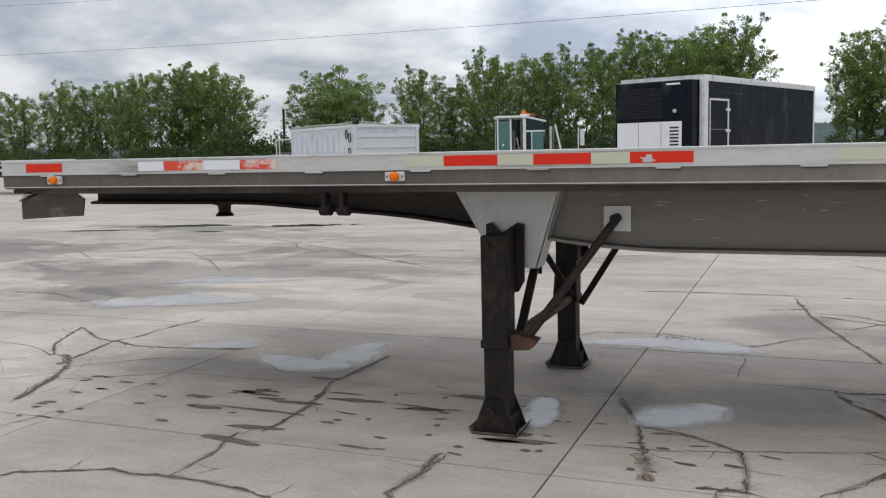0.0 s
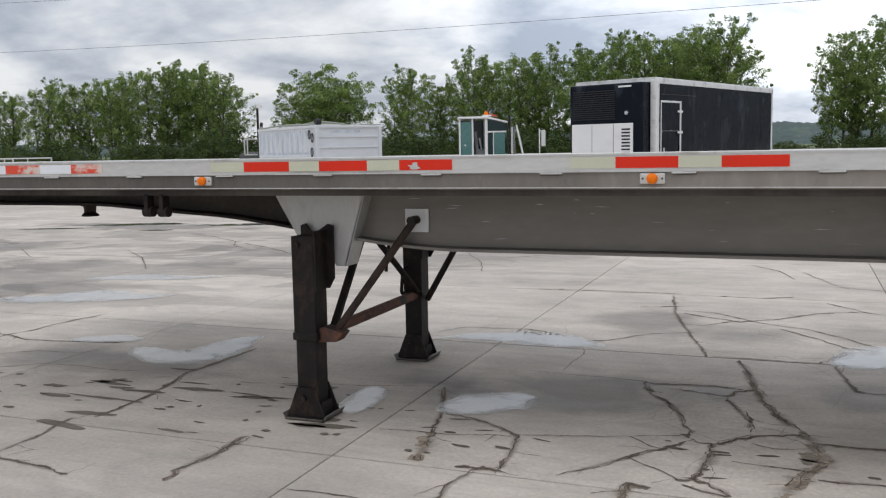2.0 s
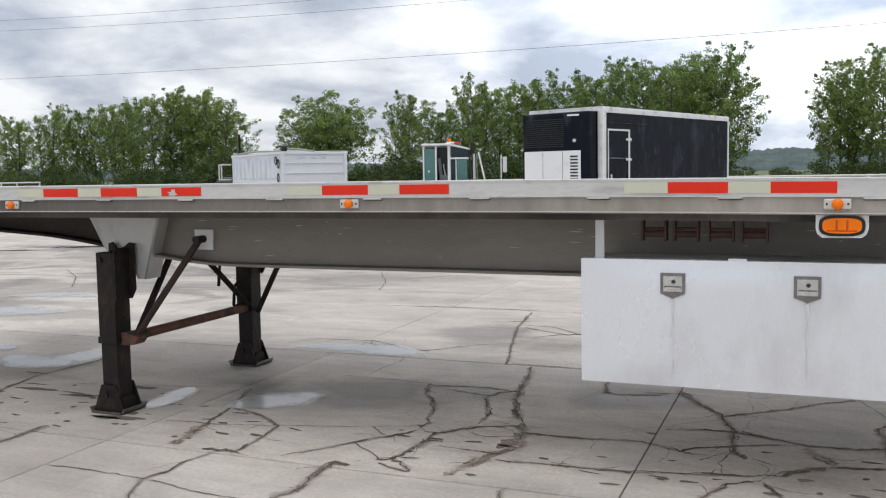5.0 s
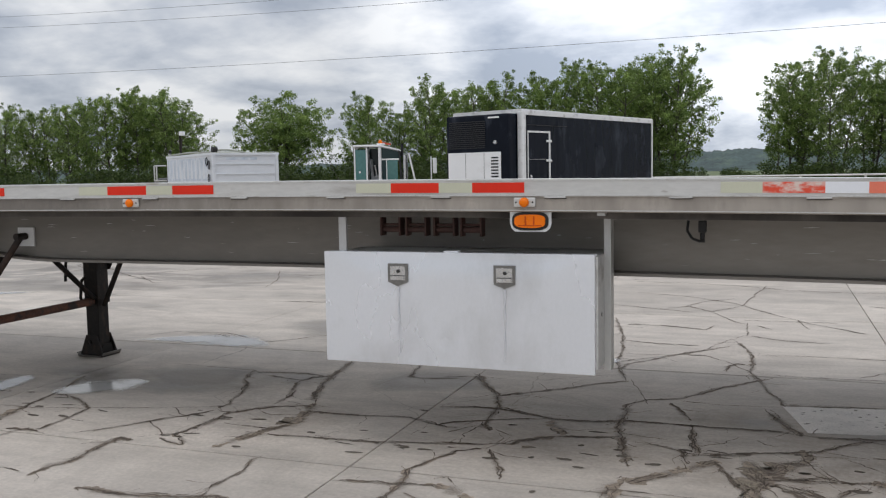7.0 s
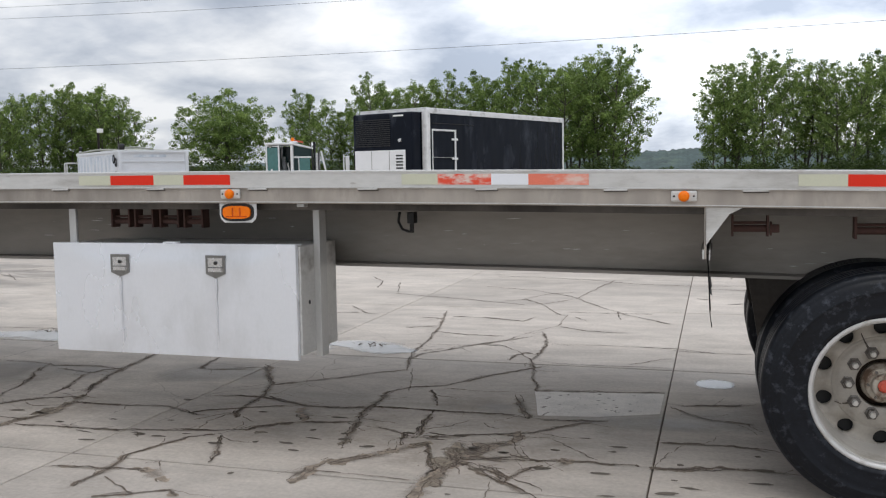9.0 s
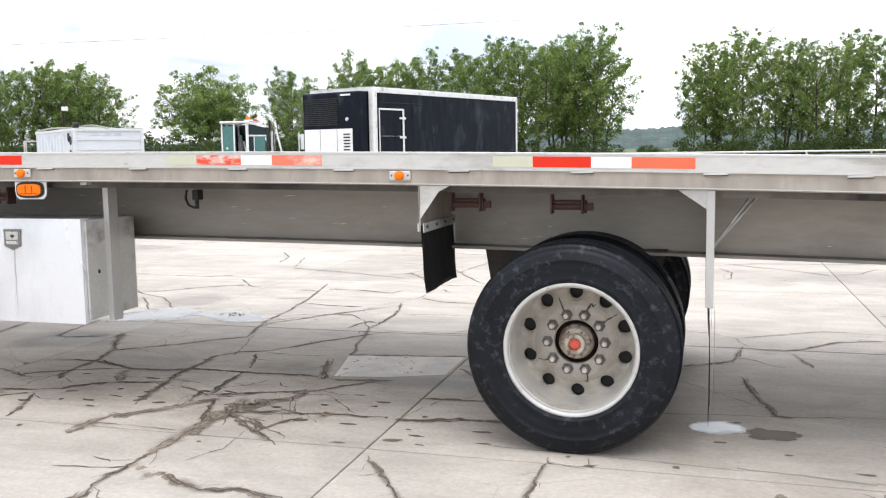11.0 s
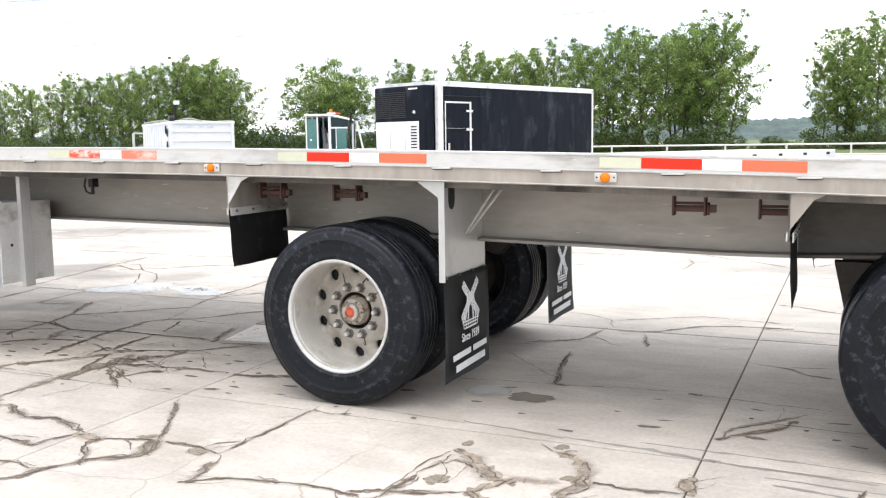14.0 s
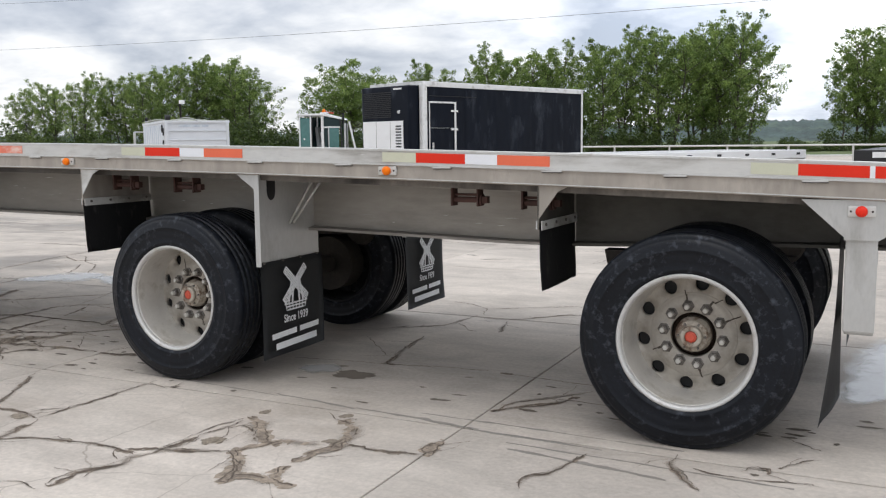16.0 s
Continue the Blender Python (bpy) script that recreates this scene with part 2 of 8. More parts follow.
M["seat"] = mat("grey_seat_cloth", (0.3, 0.31, 0.32), 0.85, 0, 0.1, 20, 100, 0.2)
M["glass"] = mat("tinted_glass", (0.075, 0.19, 0.18), 0.10, 0, 0.25, 1.2, 8, 0, spec=0.6)
M["dark_glass"] = mat("dark_glass", (0.012, 0.03, 0.032), 0.08, 0, 0.05, 2, 20, 0, spec=0.35)
M["bark"] = mat("grey_bark", (0.10, 0.085, 0.07), 0.9, 0, 0.3, 3, 20, 0.8, stretch=(1, 1, 0.3))
M["wire"] = mat("dark_cable", (0.05, 0.05, 0.055), 0.6, 0, 0.1, 1, 5, 0)
M["wood"] = mat("grey_deck_timber", (0.24, 0.22, 0.19), 0.8, 0, 0.2, 3, 60, 0.4, stretch=(0.15, 1, 1))
M["deck"] = mat("scuffed_aluminium_deck", (0.55, 0.55, 0.53), 0.45, 0.5, 0.15, 3, 60, 0.2, random_piece=0.08, stretch=(0.2, 1, 1))


def leaf_mat(name, a, b):
    """Leaves: each clump its own green, some light passing through."""
    m = bpy.data.materials.new(name)
    m.use_nodes = True
    n, l = m.node_tree.nodes, m.node_tree.links
    p = n["Principled BSDF"]
    g = n.new("ShaderNodeNewGeometry")
    r = n.new("ShaderNodeValToRGB")
    r.color_ramp.elements[0].color, r.color_ramp.elements[1].color = (*a, 1), (*b, 1)
    e = r.color_ramp.elements.new(0.55); e.color = (*[p * 0.68 + q * 0.32 for p, q in zip(a, b)], 1)
    co = n.new("ShaderNodeTexCoord")
    q = n.new("ShaderNodeTexNoise"); q.inputs["Scale"].default_value, q.inputs["Detail"].default_value = 0.75, 3.0
    l.new(co.outputs["Object"], q.inputs["Vector"])
    k = n.new("ShaderNodeMapRange"); k.inputs["From Min"].default_value, k.inputs["From Max"].default_value = 0.32, 0.68
    l.new(q.outputs[0], k.inputs[0])
    both = n.new("ShaderNodeMix"); both.data_type = "FLOAT"; both.inputs[0].default_value = 0.6
    l.new(g.outputs["Random Per Island"], both.inputs[2]); l.new(k.outputs[0], both.inputs[3])
    l.new(both.outputs[0], r.inputs[0])
    l.new(r.outputs[0], p.inputs["Base Color"])
    p.inputs["Roughness"].default_value = 0.55
    t = n.new("ShaderNodeBsdfTranslucent")
    mx = n.new("ShaderNodeMixShader"); mx.inputs[0].default_value = 0.44
    l.new(r.outputs[0], t.inputs[0])
    l.new(p.outputs[0], mx.inputs[1]); l.new(t.outputs[0], mx.inputs[2])
    l.new(mx.outputs[0], n["Material Output"].inputs[0])
    return m


M["leaf"] = leaf_mat("poplar_leaves", (0.050, 0.100, 0.020), (0.50, 0.64, 0.18))
M["leaf_dark"] = leaf_mat("hedge_leaves", (0.020, 0.042, 0.009), (0.15, 0.20, 0.045))


# ---- mesh helpers ----
def part(name, bm, material, parent=None, label="", smooth=False):
    me = bpy.data.meshes.new(name)
    bmesh.ops.recalc_face_normals(bm, faces=bm.faces)
    bm.to_mesh(me)
    bm.free()
    me.materials.append(material)
    if smooth:
        for p in me.polygons:
            p.use_smooth = True
    ob = new(name, me)
    if parent is not None:
        ob.parent = parent
        if parent.parent is None:
            ob.matrix_parent_inverse = parent.matrix_basis.inverted()
    if label:
        ob["label"] = label
    return ob


def thing(name, at, label, category, group="", kind=""):
    ob = new(name)
    ob.empty_display_size = 0.2
    ob.matrix_basis = Matrix.Translation(at)
    return tagged(ob, label, category, group, kind)


def poly(bm, pts):
    return bm.faces.new([bm.verts.new(p) for p in pts])


def hexa(bm, c):
    """A block from eight corners: four below, four above, in the same turn."""
    v = [bm.verts.new(p) for p in c]
    for f in ((0, 3, 2, 1), (4, 5, 6, 7), (0, 1, 5, 4), (1, 2, 6, 5), (2, 3, 7, 6), (3, 0, 4, 7)):
        bm.faces.new([v[i] for i in f])
    return v


def bx(x0, x1, y0, y1, z0, z1, bevel=0.0, bm=None):
    b = bmesh.new()
    hexa(b, [(x0, y0, z0), (x1, y0, z0), (x1, y1, z0), (x0, y1, z0), (x0, y0, z1), (x1, y0, z1), (x1, y1, z1), (x0, y1, z1)])
    if bevel:
        bmesh.ops.bevel(b, geom=b.edges[:] + b.verts[:], offset=bevel, segments=2, affect="EDGES", profile=0.6)
    return join(bm, b)


def join(bm, b):
    if bm is None:
        return b
    me = bpy.data.meshes.new("scrap")
    b.to_mesh(me); b.free()
    bm.from_mesh(me)
    bpy.data.meshes.remove(me)
    return bm


def rod(p0, p1, r, seg=10, bm=None, r2=None):
    b = bm or bmesh.new()
    p0, p1 = Vector(p0), Vector(p1)
    q = (p1 - p0).to_track_quat("Z", "Y").to_matrix()
    rings = []
    for p, rad in ((p0, r), (p1, r if r2 is None else r2)):
        rings.append([b.verts.new(p + q @ Vector((rad * math.cos(2 * math.pi * i / seg), rad * math.sin(2 * math.pi * i / seg), 0))) for i in range(seg)])
    for i in range(seg):
        j = (i + 1) % seg
        b.faces.new((rings[0][i], rings[0][j], rings[1][j], rings[1][i]))
    b.faces.new(rings[0][::-1]); b.faces.new(rings[1])
    return b


def tube(points, r, seg=8, bm=None):
    for a, c in zip(points[:-1], points[1:]):
        bm = rod(a, c, r, seg, bm)
    return bm


def bar(p0, p1, w, h, bm=None, up=(0, 0, 1)):
    """A rectangular bar from p0 to p1, w across and h along up."""
    p0, p1 = Vector(p0), Vector(p1)
    d = (p1 - p0).normalized()
    s = d.cross(Vector(up)).normalized()
    u = s.cross(d)
    c = []
    for e in (p0, p1):
        c.append([e + s * w / 2 * a + u * h / 2 * b for a, b in ((-1, -1), (1, -1), (1, 1), (-1, 1))])
    b = bm or bmesh.new()
    hexa(b, c[0] + c[1])
    return b


def lathe(profile, seg=48, bm=None, centre=(0, 0, 0), closed=False):
    """Turn (y, r) points about the y axis."""
    b = bm or bmesh.new()
    rings = []
    for y, r in profile:
        rings.append([b.verts.new((centre[0] + r * math.cos(2 * math.pi * i / seg), centre[1] + y, centre[2] + r * math.sin(2 * math.pi * i / seg))) for i in range(seg)])
    pairs = list(zip(rings[:-1], rings[1:])) + ([(rings[-1], rings[0])] if closed else [])
    for a, c in pairs:
        for i in range(seg):
            j = (i + 1) % seg
            b.faces.new((a[i], a[j], c[j], c[i]))
    if not closed:
        b.faces.new(rings[0]); b.faces.new(rings[-1][::-1])
    return b


def plate(outline, y0, y1, bm=None):
    """An (x, z) outline with thickness from y0 to y1."""
    b = bm or bmesh.new()
    a = [b.verts.new((x, y0, z)) for x, z in outline]
    c = [b.verts.new((x, y1, z)) for x, z in outline]
    b.faces.new(a); b.faces.new(c[::-1])
    for i in range(len(a)):
        j = (i + 1) % len(a)
        b.faces.new((a[j], a[i], c[i], c[j]))
    return b


def plate_x(outline, x0, x1, bm=None):
    """A (y, z) outline with thickness from x0 to x1."""
    b = bm or bmesh.new()
    a = [b.verts.new((x0, y, z)) for y, z in outline]
    c = [b.verts.new((x1, y, z)) for y, z in outline]
    b.faces.new(a); b.faces.new(c[::-1])
    for i in range(len(a)):
        j = (i + 1) % len(a)
        b.faces.new((a[j], a[i], c[i], c[j]))
    return b


def sweep(xs, section, zf, bm=None):
    """A closed (y, z) section carried along x on the height zf(x); section may be a function of x."""
    b = bm or bmesh.new()
    rings = []
    for x in xs:
        s = section(x) if callable(section) else section
        rings.append([b.verts.new((x, y, zf(x) + z)) for y, z in s])
    k = len(rings[0])
    for p, q in zip(rings[:-1], rings[1:]):
        for i in range(k):
            j = (i + 1) % k
            b.faces.new((p[i], p[j], q[j], q[i]))
    b.faces.new(rings[0]); b.faces.new(rings[-1][::-1])
    return b


def span(a, b, n):
    return [a + (b - a) * i / n for i in range(n + 1)]


def smooth_step(a, b, x):
    t = min(1, max(0, (x - a) / (b - a)))
    return t * t * (3 - 2 * t)


# ---- ground ----
GRASS_Z = -0.03
bm = bmesh.new()
poly(bm, [(-900, -900, GRASS_Z), (900, -900, GRASS_Z), (900, 1500, GRASS_Z), (-900, 1500, GRASS_Z)])
tagged(part("ground", bm, mat("rough_grass", (0.10, 0.14, 0.045), 0.9, 0, 0.3, 0.3, 3, 0.5, stain=(0.16, 0.16, 0.07), stain_amount=0.3, stain_scale=0.15)),
       "rough green grass verge beyond the concrete lot", "ground", kind="structure")



def concrete_mat(name):
    """Old concrete: broad patches, traffic film along the lanes, speckle, hairline map cracks."""
    m = bpy.data.materials.new(name)
    m.use_nodes = True
    n, l = m.node_tree.nodes, m.node_tree.links
    p = n["Principled BSDF"]
    g = n.new("ShaderNodeNewGeometry")

    def tex(scale, detail=6.0, rough=0.6, stretch=(1, 1, 1), distort=0.0):
        mp = n.new("ShaderNodeMapping")
        mp.inputs["Scale"].default_value = stretch
        l.new(g.outputs["Position"], mp.inputs[0])
        q = n.new("ShaderNodeTexNoise")
        q.inputs["Scale"].default_value, q.inputs["Detail"].default_value = scale, detail
        q.inputs["Roughness"].default_value, q.inputs["Distortion"].default_value = rough, distort
        l.new(mp.outputs[0], q.inputs["Vector"])
        return q.outputs[0]

    def ramp(src, lo, hi, a, c):
        q = n.new("ShaderNodeMapRange")
        for k, v in (("From Min", lo), ("From Max", hi), ("To Min", a), ("To Max", c)):
            q.inputs[k].default_value = v
        l.new(src, q.inputs[0])
        return q.outputs[0]

    def mul(a, c):
        q = n.new("ShaderNodeMath"); q.operation = "MULTIPLY"
        l.new(a, q.inputs[0]); l.new(c, q.inputs[1])
        return q.outputs[0]

    broad = tex(0.32, 7, 0.62, (0.6, 1, 1), 0.4)
    film = tex(0.9, 5, 0.55, (0.45, 1.3, 1), 0.5)
    blotch = tex(2.2, 7, 0.66, (0.8, 1, 1), 0.8)
    speck = tex(38, 3, 0.7)
    v = mul(ramp(broad, 0.36, 0.64, 0.86, 1.10), ramp(film, 0.38, 0.64, 0.91, 1.06))
    v = mul(v, ramp(blotch, 0.34, 0.62, 0.89, 1.08))
    v = mul(v, ramp(tex(4.5, 6, 0.65, (0.22, 1.5, 1), 0.6), 0.36, 0.62, 0.95, 1.05))
    v = mul(v, ramp(speck, 0.3, 0.7, 0.90, 1.10))
    # rain-damp areas with soft, wandering edges, one a painted shadow: centre, half sizes, strength
    edge = n.new("ShaderNodeTexNoise"); edge.inputs["Scale"].default_value, edge.inputs["Detail"].default_value = 1.3, 6
    l.new(g.outputs["Position"], edge.inputs["Vector"])
    wet = None
    for cx, cy, rx, ry, k in ((-6.05, 1.42, 1.2, 0.52, 0.46), (-6.72, 1.0, 0.34, 0.42, 0.24), (-7.2, 1.6, 0.7, 0.42, 0.16), (-9.35, 1.22, 1.1, 0.55, 0.30), (-10.0, 1.4, 0.7, 0.5, 0.18),
                              # (-1.25, 1.12) paints the shadow gradient along the repair patch
                              (-6.15, 3.75, 0.75, 0.75, 0.36), (-5.1, 3.4, 0.6, 0.50, 0.36), (-4.35, 3.6, 0.45, 0.5, 0.3), (-4.3, 1.75, 0.55, 0.4, 0.34), (-1.95, 1.28, 0.30, 0.26, 0.34), (-1.25, 1.12, 0.5, 0.16, 0.28), (-3.6, 0.9, 1.4, 0.8, 0.10),
                              (-13.4, 3.6, 1.1, 0.7, 0.30), (-12.1, 4.3, 1.6, 0.3, 0.22), (-15.2, 5.6, 2.4, 0.9, 0.25), (-11.5, 6.2, 2.4, 0.6, 0.2), (-18.0, 11.5, 3.6, 1.0, 0.4), (3.8, 2.1, 0.7, 1.0, 0.26), (-0.35, 1.3, 0.8, 0.32, 0.26), (1.0, 0.9, 1.3, 0.6, 0.10),
                              (-9, 8.0, 2.6, 0.7, 0.16), (-13.5, 8.2, 3.4, 0.8, 0.22), (-8.0, 10.5, 3.5, 0.9, 0.16), (1.5, 6.5, 2.4, 0.8, 0.14), (-19, 7.5, 3.5, 1.0, 0.25)):
        sub = n.new("ShaderNodeVectorMath"); sub.operation = "SUBTRACT"; sub.inputs[1].default_value = (cx, cy, 0)
        l.new(g.outputs["Position"], sub.inputs[0])
        dv = n.new("ShaderNodeVectorMath"); dv.operation = "MULTIPLY"; dv.inputs[1].default_value = (1 / rx, 1 / ry, 0)
        l.new(sub.outputs[0], dv.inputs[0])
        ln = n.new("ShaderNodeVectorMath"); ln.operation = "LENGTH"
        l.new(dv.outputs[0], ln.inputs[0])
        sm = n.new("ShaderNodeMath"); sm.operation = "ADD"
        l.new(ln.outputs["Value"], sm.inputs[0]); l.new(ramp(edge.outputs[0], 0.25, 0.75, -0.5, 0.5), sm.inputs[1])
        one = ramp(sm.outputs[0], *((0.50, 0.80) if cx < -10.5 else (0.42, 0.92)), 1 - 1.1 * k, 1.0)
        v = mul(v, one)
        wet = one if wet is None else mul(wet, one)
    sub = n.new("ShaderNodeVectorMath"); sub.operation = "SUBTRACT"; sub.inputs[1].default_value = (-15, 6.5, 0)
    l.new(g.outputs["Position"], sub.inputs[0])
    dv = n.new("ShaderNodeVectorMath"); dv.operation = "MULTIPLY"; dv.inputs[1].default_value = (1 / 8.5, 1 / 5.0, 0)
    l.new(sub.outputs[0], dv.inputs[0])
    ln = n.new("ShaderNodeVectorMath"); ln.operation = "LENGTH"
    l.new(dv.outputs[0], ln.inputs[0])
    sheet = mul(ramp(ln.outputs["Value"], 0.55, 1.1, 1.0, 0.0), ramp(tex(0.42, 6, 0.6, (0.8, 1.5, 1), 0.8), 0.487, 0.516, 0.0, 1.0))
    one = ramp(sheet, 0, 1, 1.0, 0.66)
    v = mul(v, one)
    wet = mul(wet, one)
    oi = n.new("ShaderNodeObjectInfo")
    v = mul(v, ramp(oi.outputs["Random"], 0, 1, 0.93, 1.05))
    # hairline cracks, only in worn areas
    wob = n.new("ShaderNodeTexNoise"); wob.inputs["Scale"].default_value, wob.inputs["Detail"].default_value = 5.5, 6
    l.new(g.outputs["Position"], wob.inputs["Vector"])
    add = n.new("ShaderNodeMix"); add.data_type = "VECTOR"; add.inputs[0].default_value = 0.09
    l.new(g.outputs["Position"], add.inputs[4]); l.new(wob.outputs["Color"], add.inputs[5])
    vo = n.new("ShaderNodeTexVoronoi"); vo.feature = "DISTANCE_TO_EDGE"; vo.inputs["Scale"].default_value = 1.25
    l.new(add.outputs[1], vo.inputs["Vector"])
    line = ramp(vo.outputs["Distance"], 0.001, 0.007, 1, 0)
    worn = ramp(tex(0.22, 3, 0.5), 0.54, 0.64, 0, 0.4)
    hair = mul(line, worn)
    sc = n.new("ShaderNodeVectorMath"); sc.operation = "SCALE"
    sc.inputs[0].default_value = (0.550, 0.493, 0.432)
    l.new(v, sc.inputs["Scale"])
    # brown soil trodden into the broken places
    soil = None
    for cx, cy, rx, ry, k in ((-1.97, 1.2, 0.45, 0.42, 0.55), (-1.9, 0.35, 0.75, 0.5, 0.50), (-2.7, 0.6, 0.5, 0.7, 0.35), (-3.2, 0.5, 0.6, 0.5, 0.32), (-4.7, 0.55, 0.5, 0.5, 0.45), (-10.9, 1.0, 0.8, 0.7, 0.4),
                              (-6.0, 1.3, 0.9, 0.4, 0.35), (-9.4, 0.9, 1.4, 0.5, 0.3), (1.1, -0.45, 0.9, 0.5, 0.42), (-0.4, -0.9, 0.6, 0.3, 0.4), (0.3, 0.3, 1.4, 0.5, 0.25), (-1.3, 0.9, 0.7, 0.3, 0.4), (3.0, 0.2, 0.9, 0.6, 0.3)):
        sub = n.new("ShaderNodeVectorMath"); sub.operation = "SUBTRACT"; sub.inputs[1].default_value = (cx, cy, 0)
        l.new(g.outputs["Position"], sub.inputs[0])
        dv = n.new("ShaderNodeVectorMath"); dv.operation = "MULTIPLY"; dv.inputs[1].default_value = (1 / rx, 1 / ry, 0)
        l.new(sub.outputs[0], dv.inputs[0])
        ln = n.new("ShaderNodeVectorMath"); ln.operation = "LENGTH"
        l.new(dv.outputs[0], ln.inputs[0])
        one = ramp(ln.outputs["Value"], 0.35, 1.15, 1 - k, 1.0)
        soil = one if soil is None else mul(soil, one)
    inv = n.new("ShaderNodeMath"); inv.operation = "SUBTRACT"; inv.inputs[0].default_value = 1.0
    l.new(soil, inv.inputs[1])
    brown = mul(inv.outputs[0], ramp(tex(3.4, 7, 0.68, (0.8, 1, 1), 0.7), 0.38, 0.60, 0.10, 0.75))
    tint = n.new("ShaderNodeMix"); tint.data_type = "RGBA"; tint.inputs[7].default_value = (0.27, 0.215, 0.165, 1)
    l.new(brown, tint.inputs[0]); l.new(sc.outputs[0], tint.inputs[6])
    mx = n.new("ShaderNodeMix"); mx.data_type = "RGBA"; mx.inputs[7].default_value = (0.16, 0.132, 0.10, 1)
    l.new(hair, mx.inputs[0]); l.new(tint.outputs[2], mx.inputs[6])
    l.new(mx.outputs[2], p.inputs["Base Color"])
    l.new(mul(ramp(film, 0.35, 0.65, 0.72, 0.95), ramp(wet, 0.6, 0.95, 0.6, 1.0)), p.inputs["Roughness"])
    p.inputs["Specular IOR Level"].default_value = 0.10
    bp = n.new("ShaderNodeBump")
    bp.inputs["Strength"].default_value, bp.inputs["Distance"].default_value = 0.35, 0.004
    l.new(speck, bp.inputs["Height"]); l.new(bp.outputs[0], p.inputs["Normal"])
    return m


M["concrete"] = concrete_mat("worn_concrete")
M["joint"] = mat("joint_dirt", (0.125, 0.102, 0.080), 0.95, 0, 0.3, 4, 60, 0.4)
M["crack"] = mat("crack_dirt", (0.122, 0.094, 0.073), 0.95, 0, 0.45, 9, 60, 0.4, stain=(0.19, 0.15, 0.115), stain_amount=0.32, stain_scale=5)
M["crumble"] = mat("crumbled_concrete", (0.295, 0.24, 0.187), 0.95, 0, 0.5, 16, 110, 1.0, stain=(0.10, 0.08, 0.06), stain_amount=0.32, stain_scale=38, stain_sharp=0.25)
M["rubble_band"] = mat("loose_gravel", (0.35, 0.285, 0.22), 0.95, 0, 0.5, 16, 110, 1.0, stain=(0.15, 0.12, 0.09), stain_amount=0.28, stain_scale=42, stain_sharp=0.2)
# pale base colour with a smooth, slightly glossy surface
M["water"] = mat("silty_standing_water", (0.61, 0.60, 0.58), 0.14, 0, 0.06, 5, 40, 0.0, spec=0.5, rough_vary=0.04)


def shore(m, scale=3.2, gain=1.7, lo=1.30, hi=1.62, most=0.9):
    """The water film thins out unevenly towards the puddle's edge."""
    n, l = m.node_tree.nodes, m.node_tree.links
    co = n.new("ShaderNodeTexCoord")
    mp = n.new("ShaderNodeMapping"); mp.inputs["Location"].default_value = (-0.5, -0.5, 0)
    l.new(co.outputs["Generated"], mp.inputs[0])
    fl = n.new("ShaderNodeVectorMath"); fl.operation = "MULTIPLY"; fl.inputs[1].default_value = (2, 2, 0)
    l.new(mp.outputs[0], fl.inputs[0])
    ln = n.new("ShaderNodeVectorMath"); ln.operation = "LENGTH"
    l.new(fl.outputs[0], ln.inputs[0])
    g = n.new("ShaderNodeNewGeometry")
    q = n.new("ShaderNodeTexNoise"); q.inputs["Scale"].default_value, q.inputs["Detail"].default_value, q.inputs["Roughness"].default_value = scale, 7, 0.6
    l.new(g.outputs["Position"], q.inputs["Vector"])
    ma = n.new("ShaderNodeMath"); ma.operation = "MULTIPLY_ADD"; ma.inputs[1].default_value = gain
    l.new(q.outputs[0], ma.inputs[0]); l.new(ln.outputs["Value"], ma.inputs[2])
    r = n.new("ShaderNodeMapRange"); r.interpolation_type = "SMOOTHSTEP"
    for k, v in (("From Min", lo), ("From Max", hi), ("To Min", most), ("To Max", 0.0)):
        r.inputs[k].default_value = v
    l.new(ma.outputs[0], r.inputs[0])
    l.new(r.outputs[0], n["Principled BSDF"].inputs["Alpha"])


def film_edge(m, scale=5.0, lo=0.85, hi=1.75, most=0.74, gain=1.7):
    """A film of water or silt thins out towards its edge: its depth is kept in the mesh's map."""
    n, l = m.node_tree.nodes, m.node_tree.links
    uv = n.new("ShaderNodeUVMap")
    sx = n.new("ShaderNodeSeparateXYZ")
    l.new(uv.outputs[0], sx.inputs[0])
    g = n.new("ShaderNodeNewGeometry")
    q = n.new("ShaderNodeTexNoise"); q.inputs["Scale"].default_value, q.inputs["Detail"].default_value, q.inputs["Roughness"].default_value = scale, 7, 0.62
    l.new(g.outputs["Position"], q.inputs["Vector"])
    ma = n.new("ShaderNodeMath"); ma.operation = "MULTIPLY_ADD"; ma.inputs[1].default_value = gain
    l.new(q.outputs[0], ma.inputs[0]); l.new(sx.outputs["X"], ma.inputs[2])
    r = n.new("ShaderNodeMapRange"); r.interpolation_type = "SMOOTHSTEP"
    for k, v in (("From Min", lo), ("From Max", hi), ("To Min", 0.0), ("To Max", most)):
        r.inputs[k].default_value = v
    l.new(ma.outputs[0], r.inputs[0])
    l.new(r.outputs[0], n["Principled BSDF"].inputs["Alpha"])


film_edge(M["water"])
M["silt"] = mat("brown_silt", (0.155, 0.118, 0.085), 0.95, 0, 0.35, 9, 60, 0.3, spec=0.15)
film_edge(M["silt"], 9.0, 0.78, 1.75, 0.42, 1.1)
# far puddles: dark base colour paints in the reflection of trees and trailer
M["water_dark"] = mat("deep_standing_water", (0.07, 0.068, 0.064), 0.04, 0, 0.05, 2, 20, 0.0, spec=1.0, rough_vary=0.02)
shore(M["water_dark"])
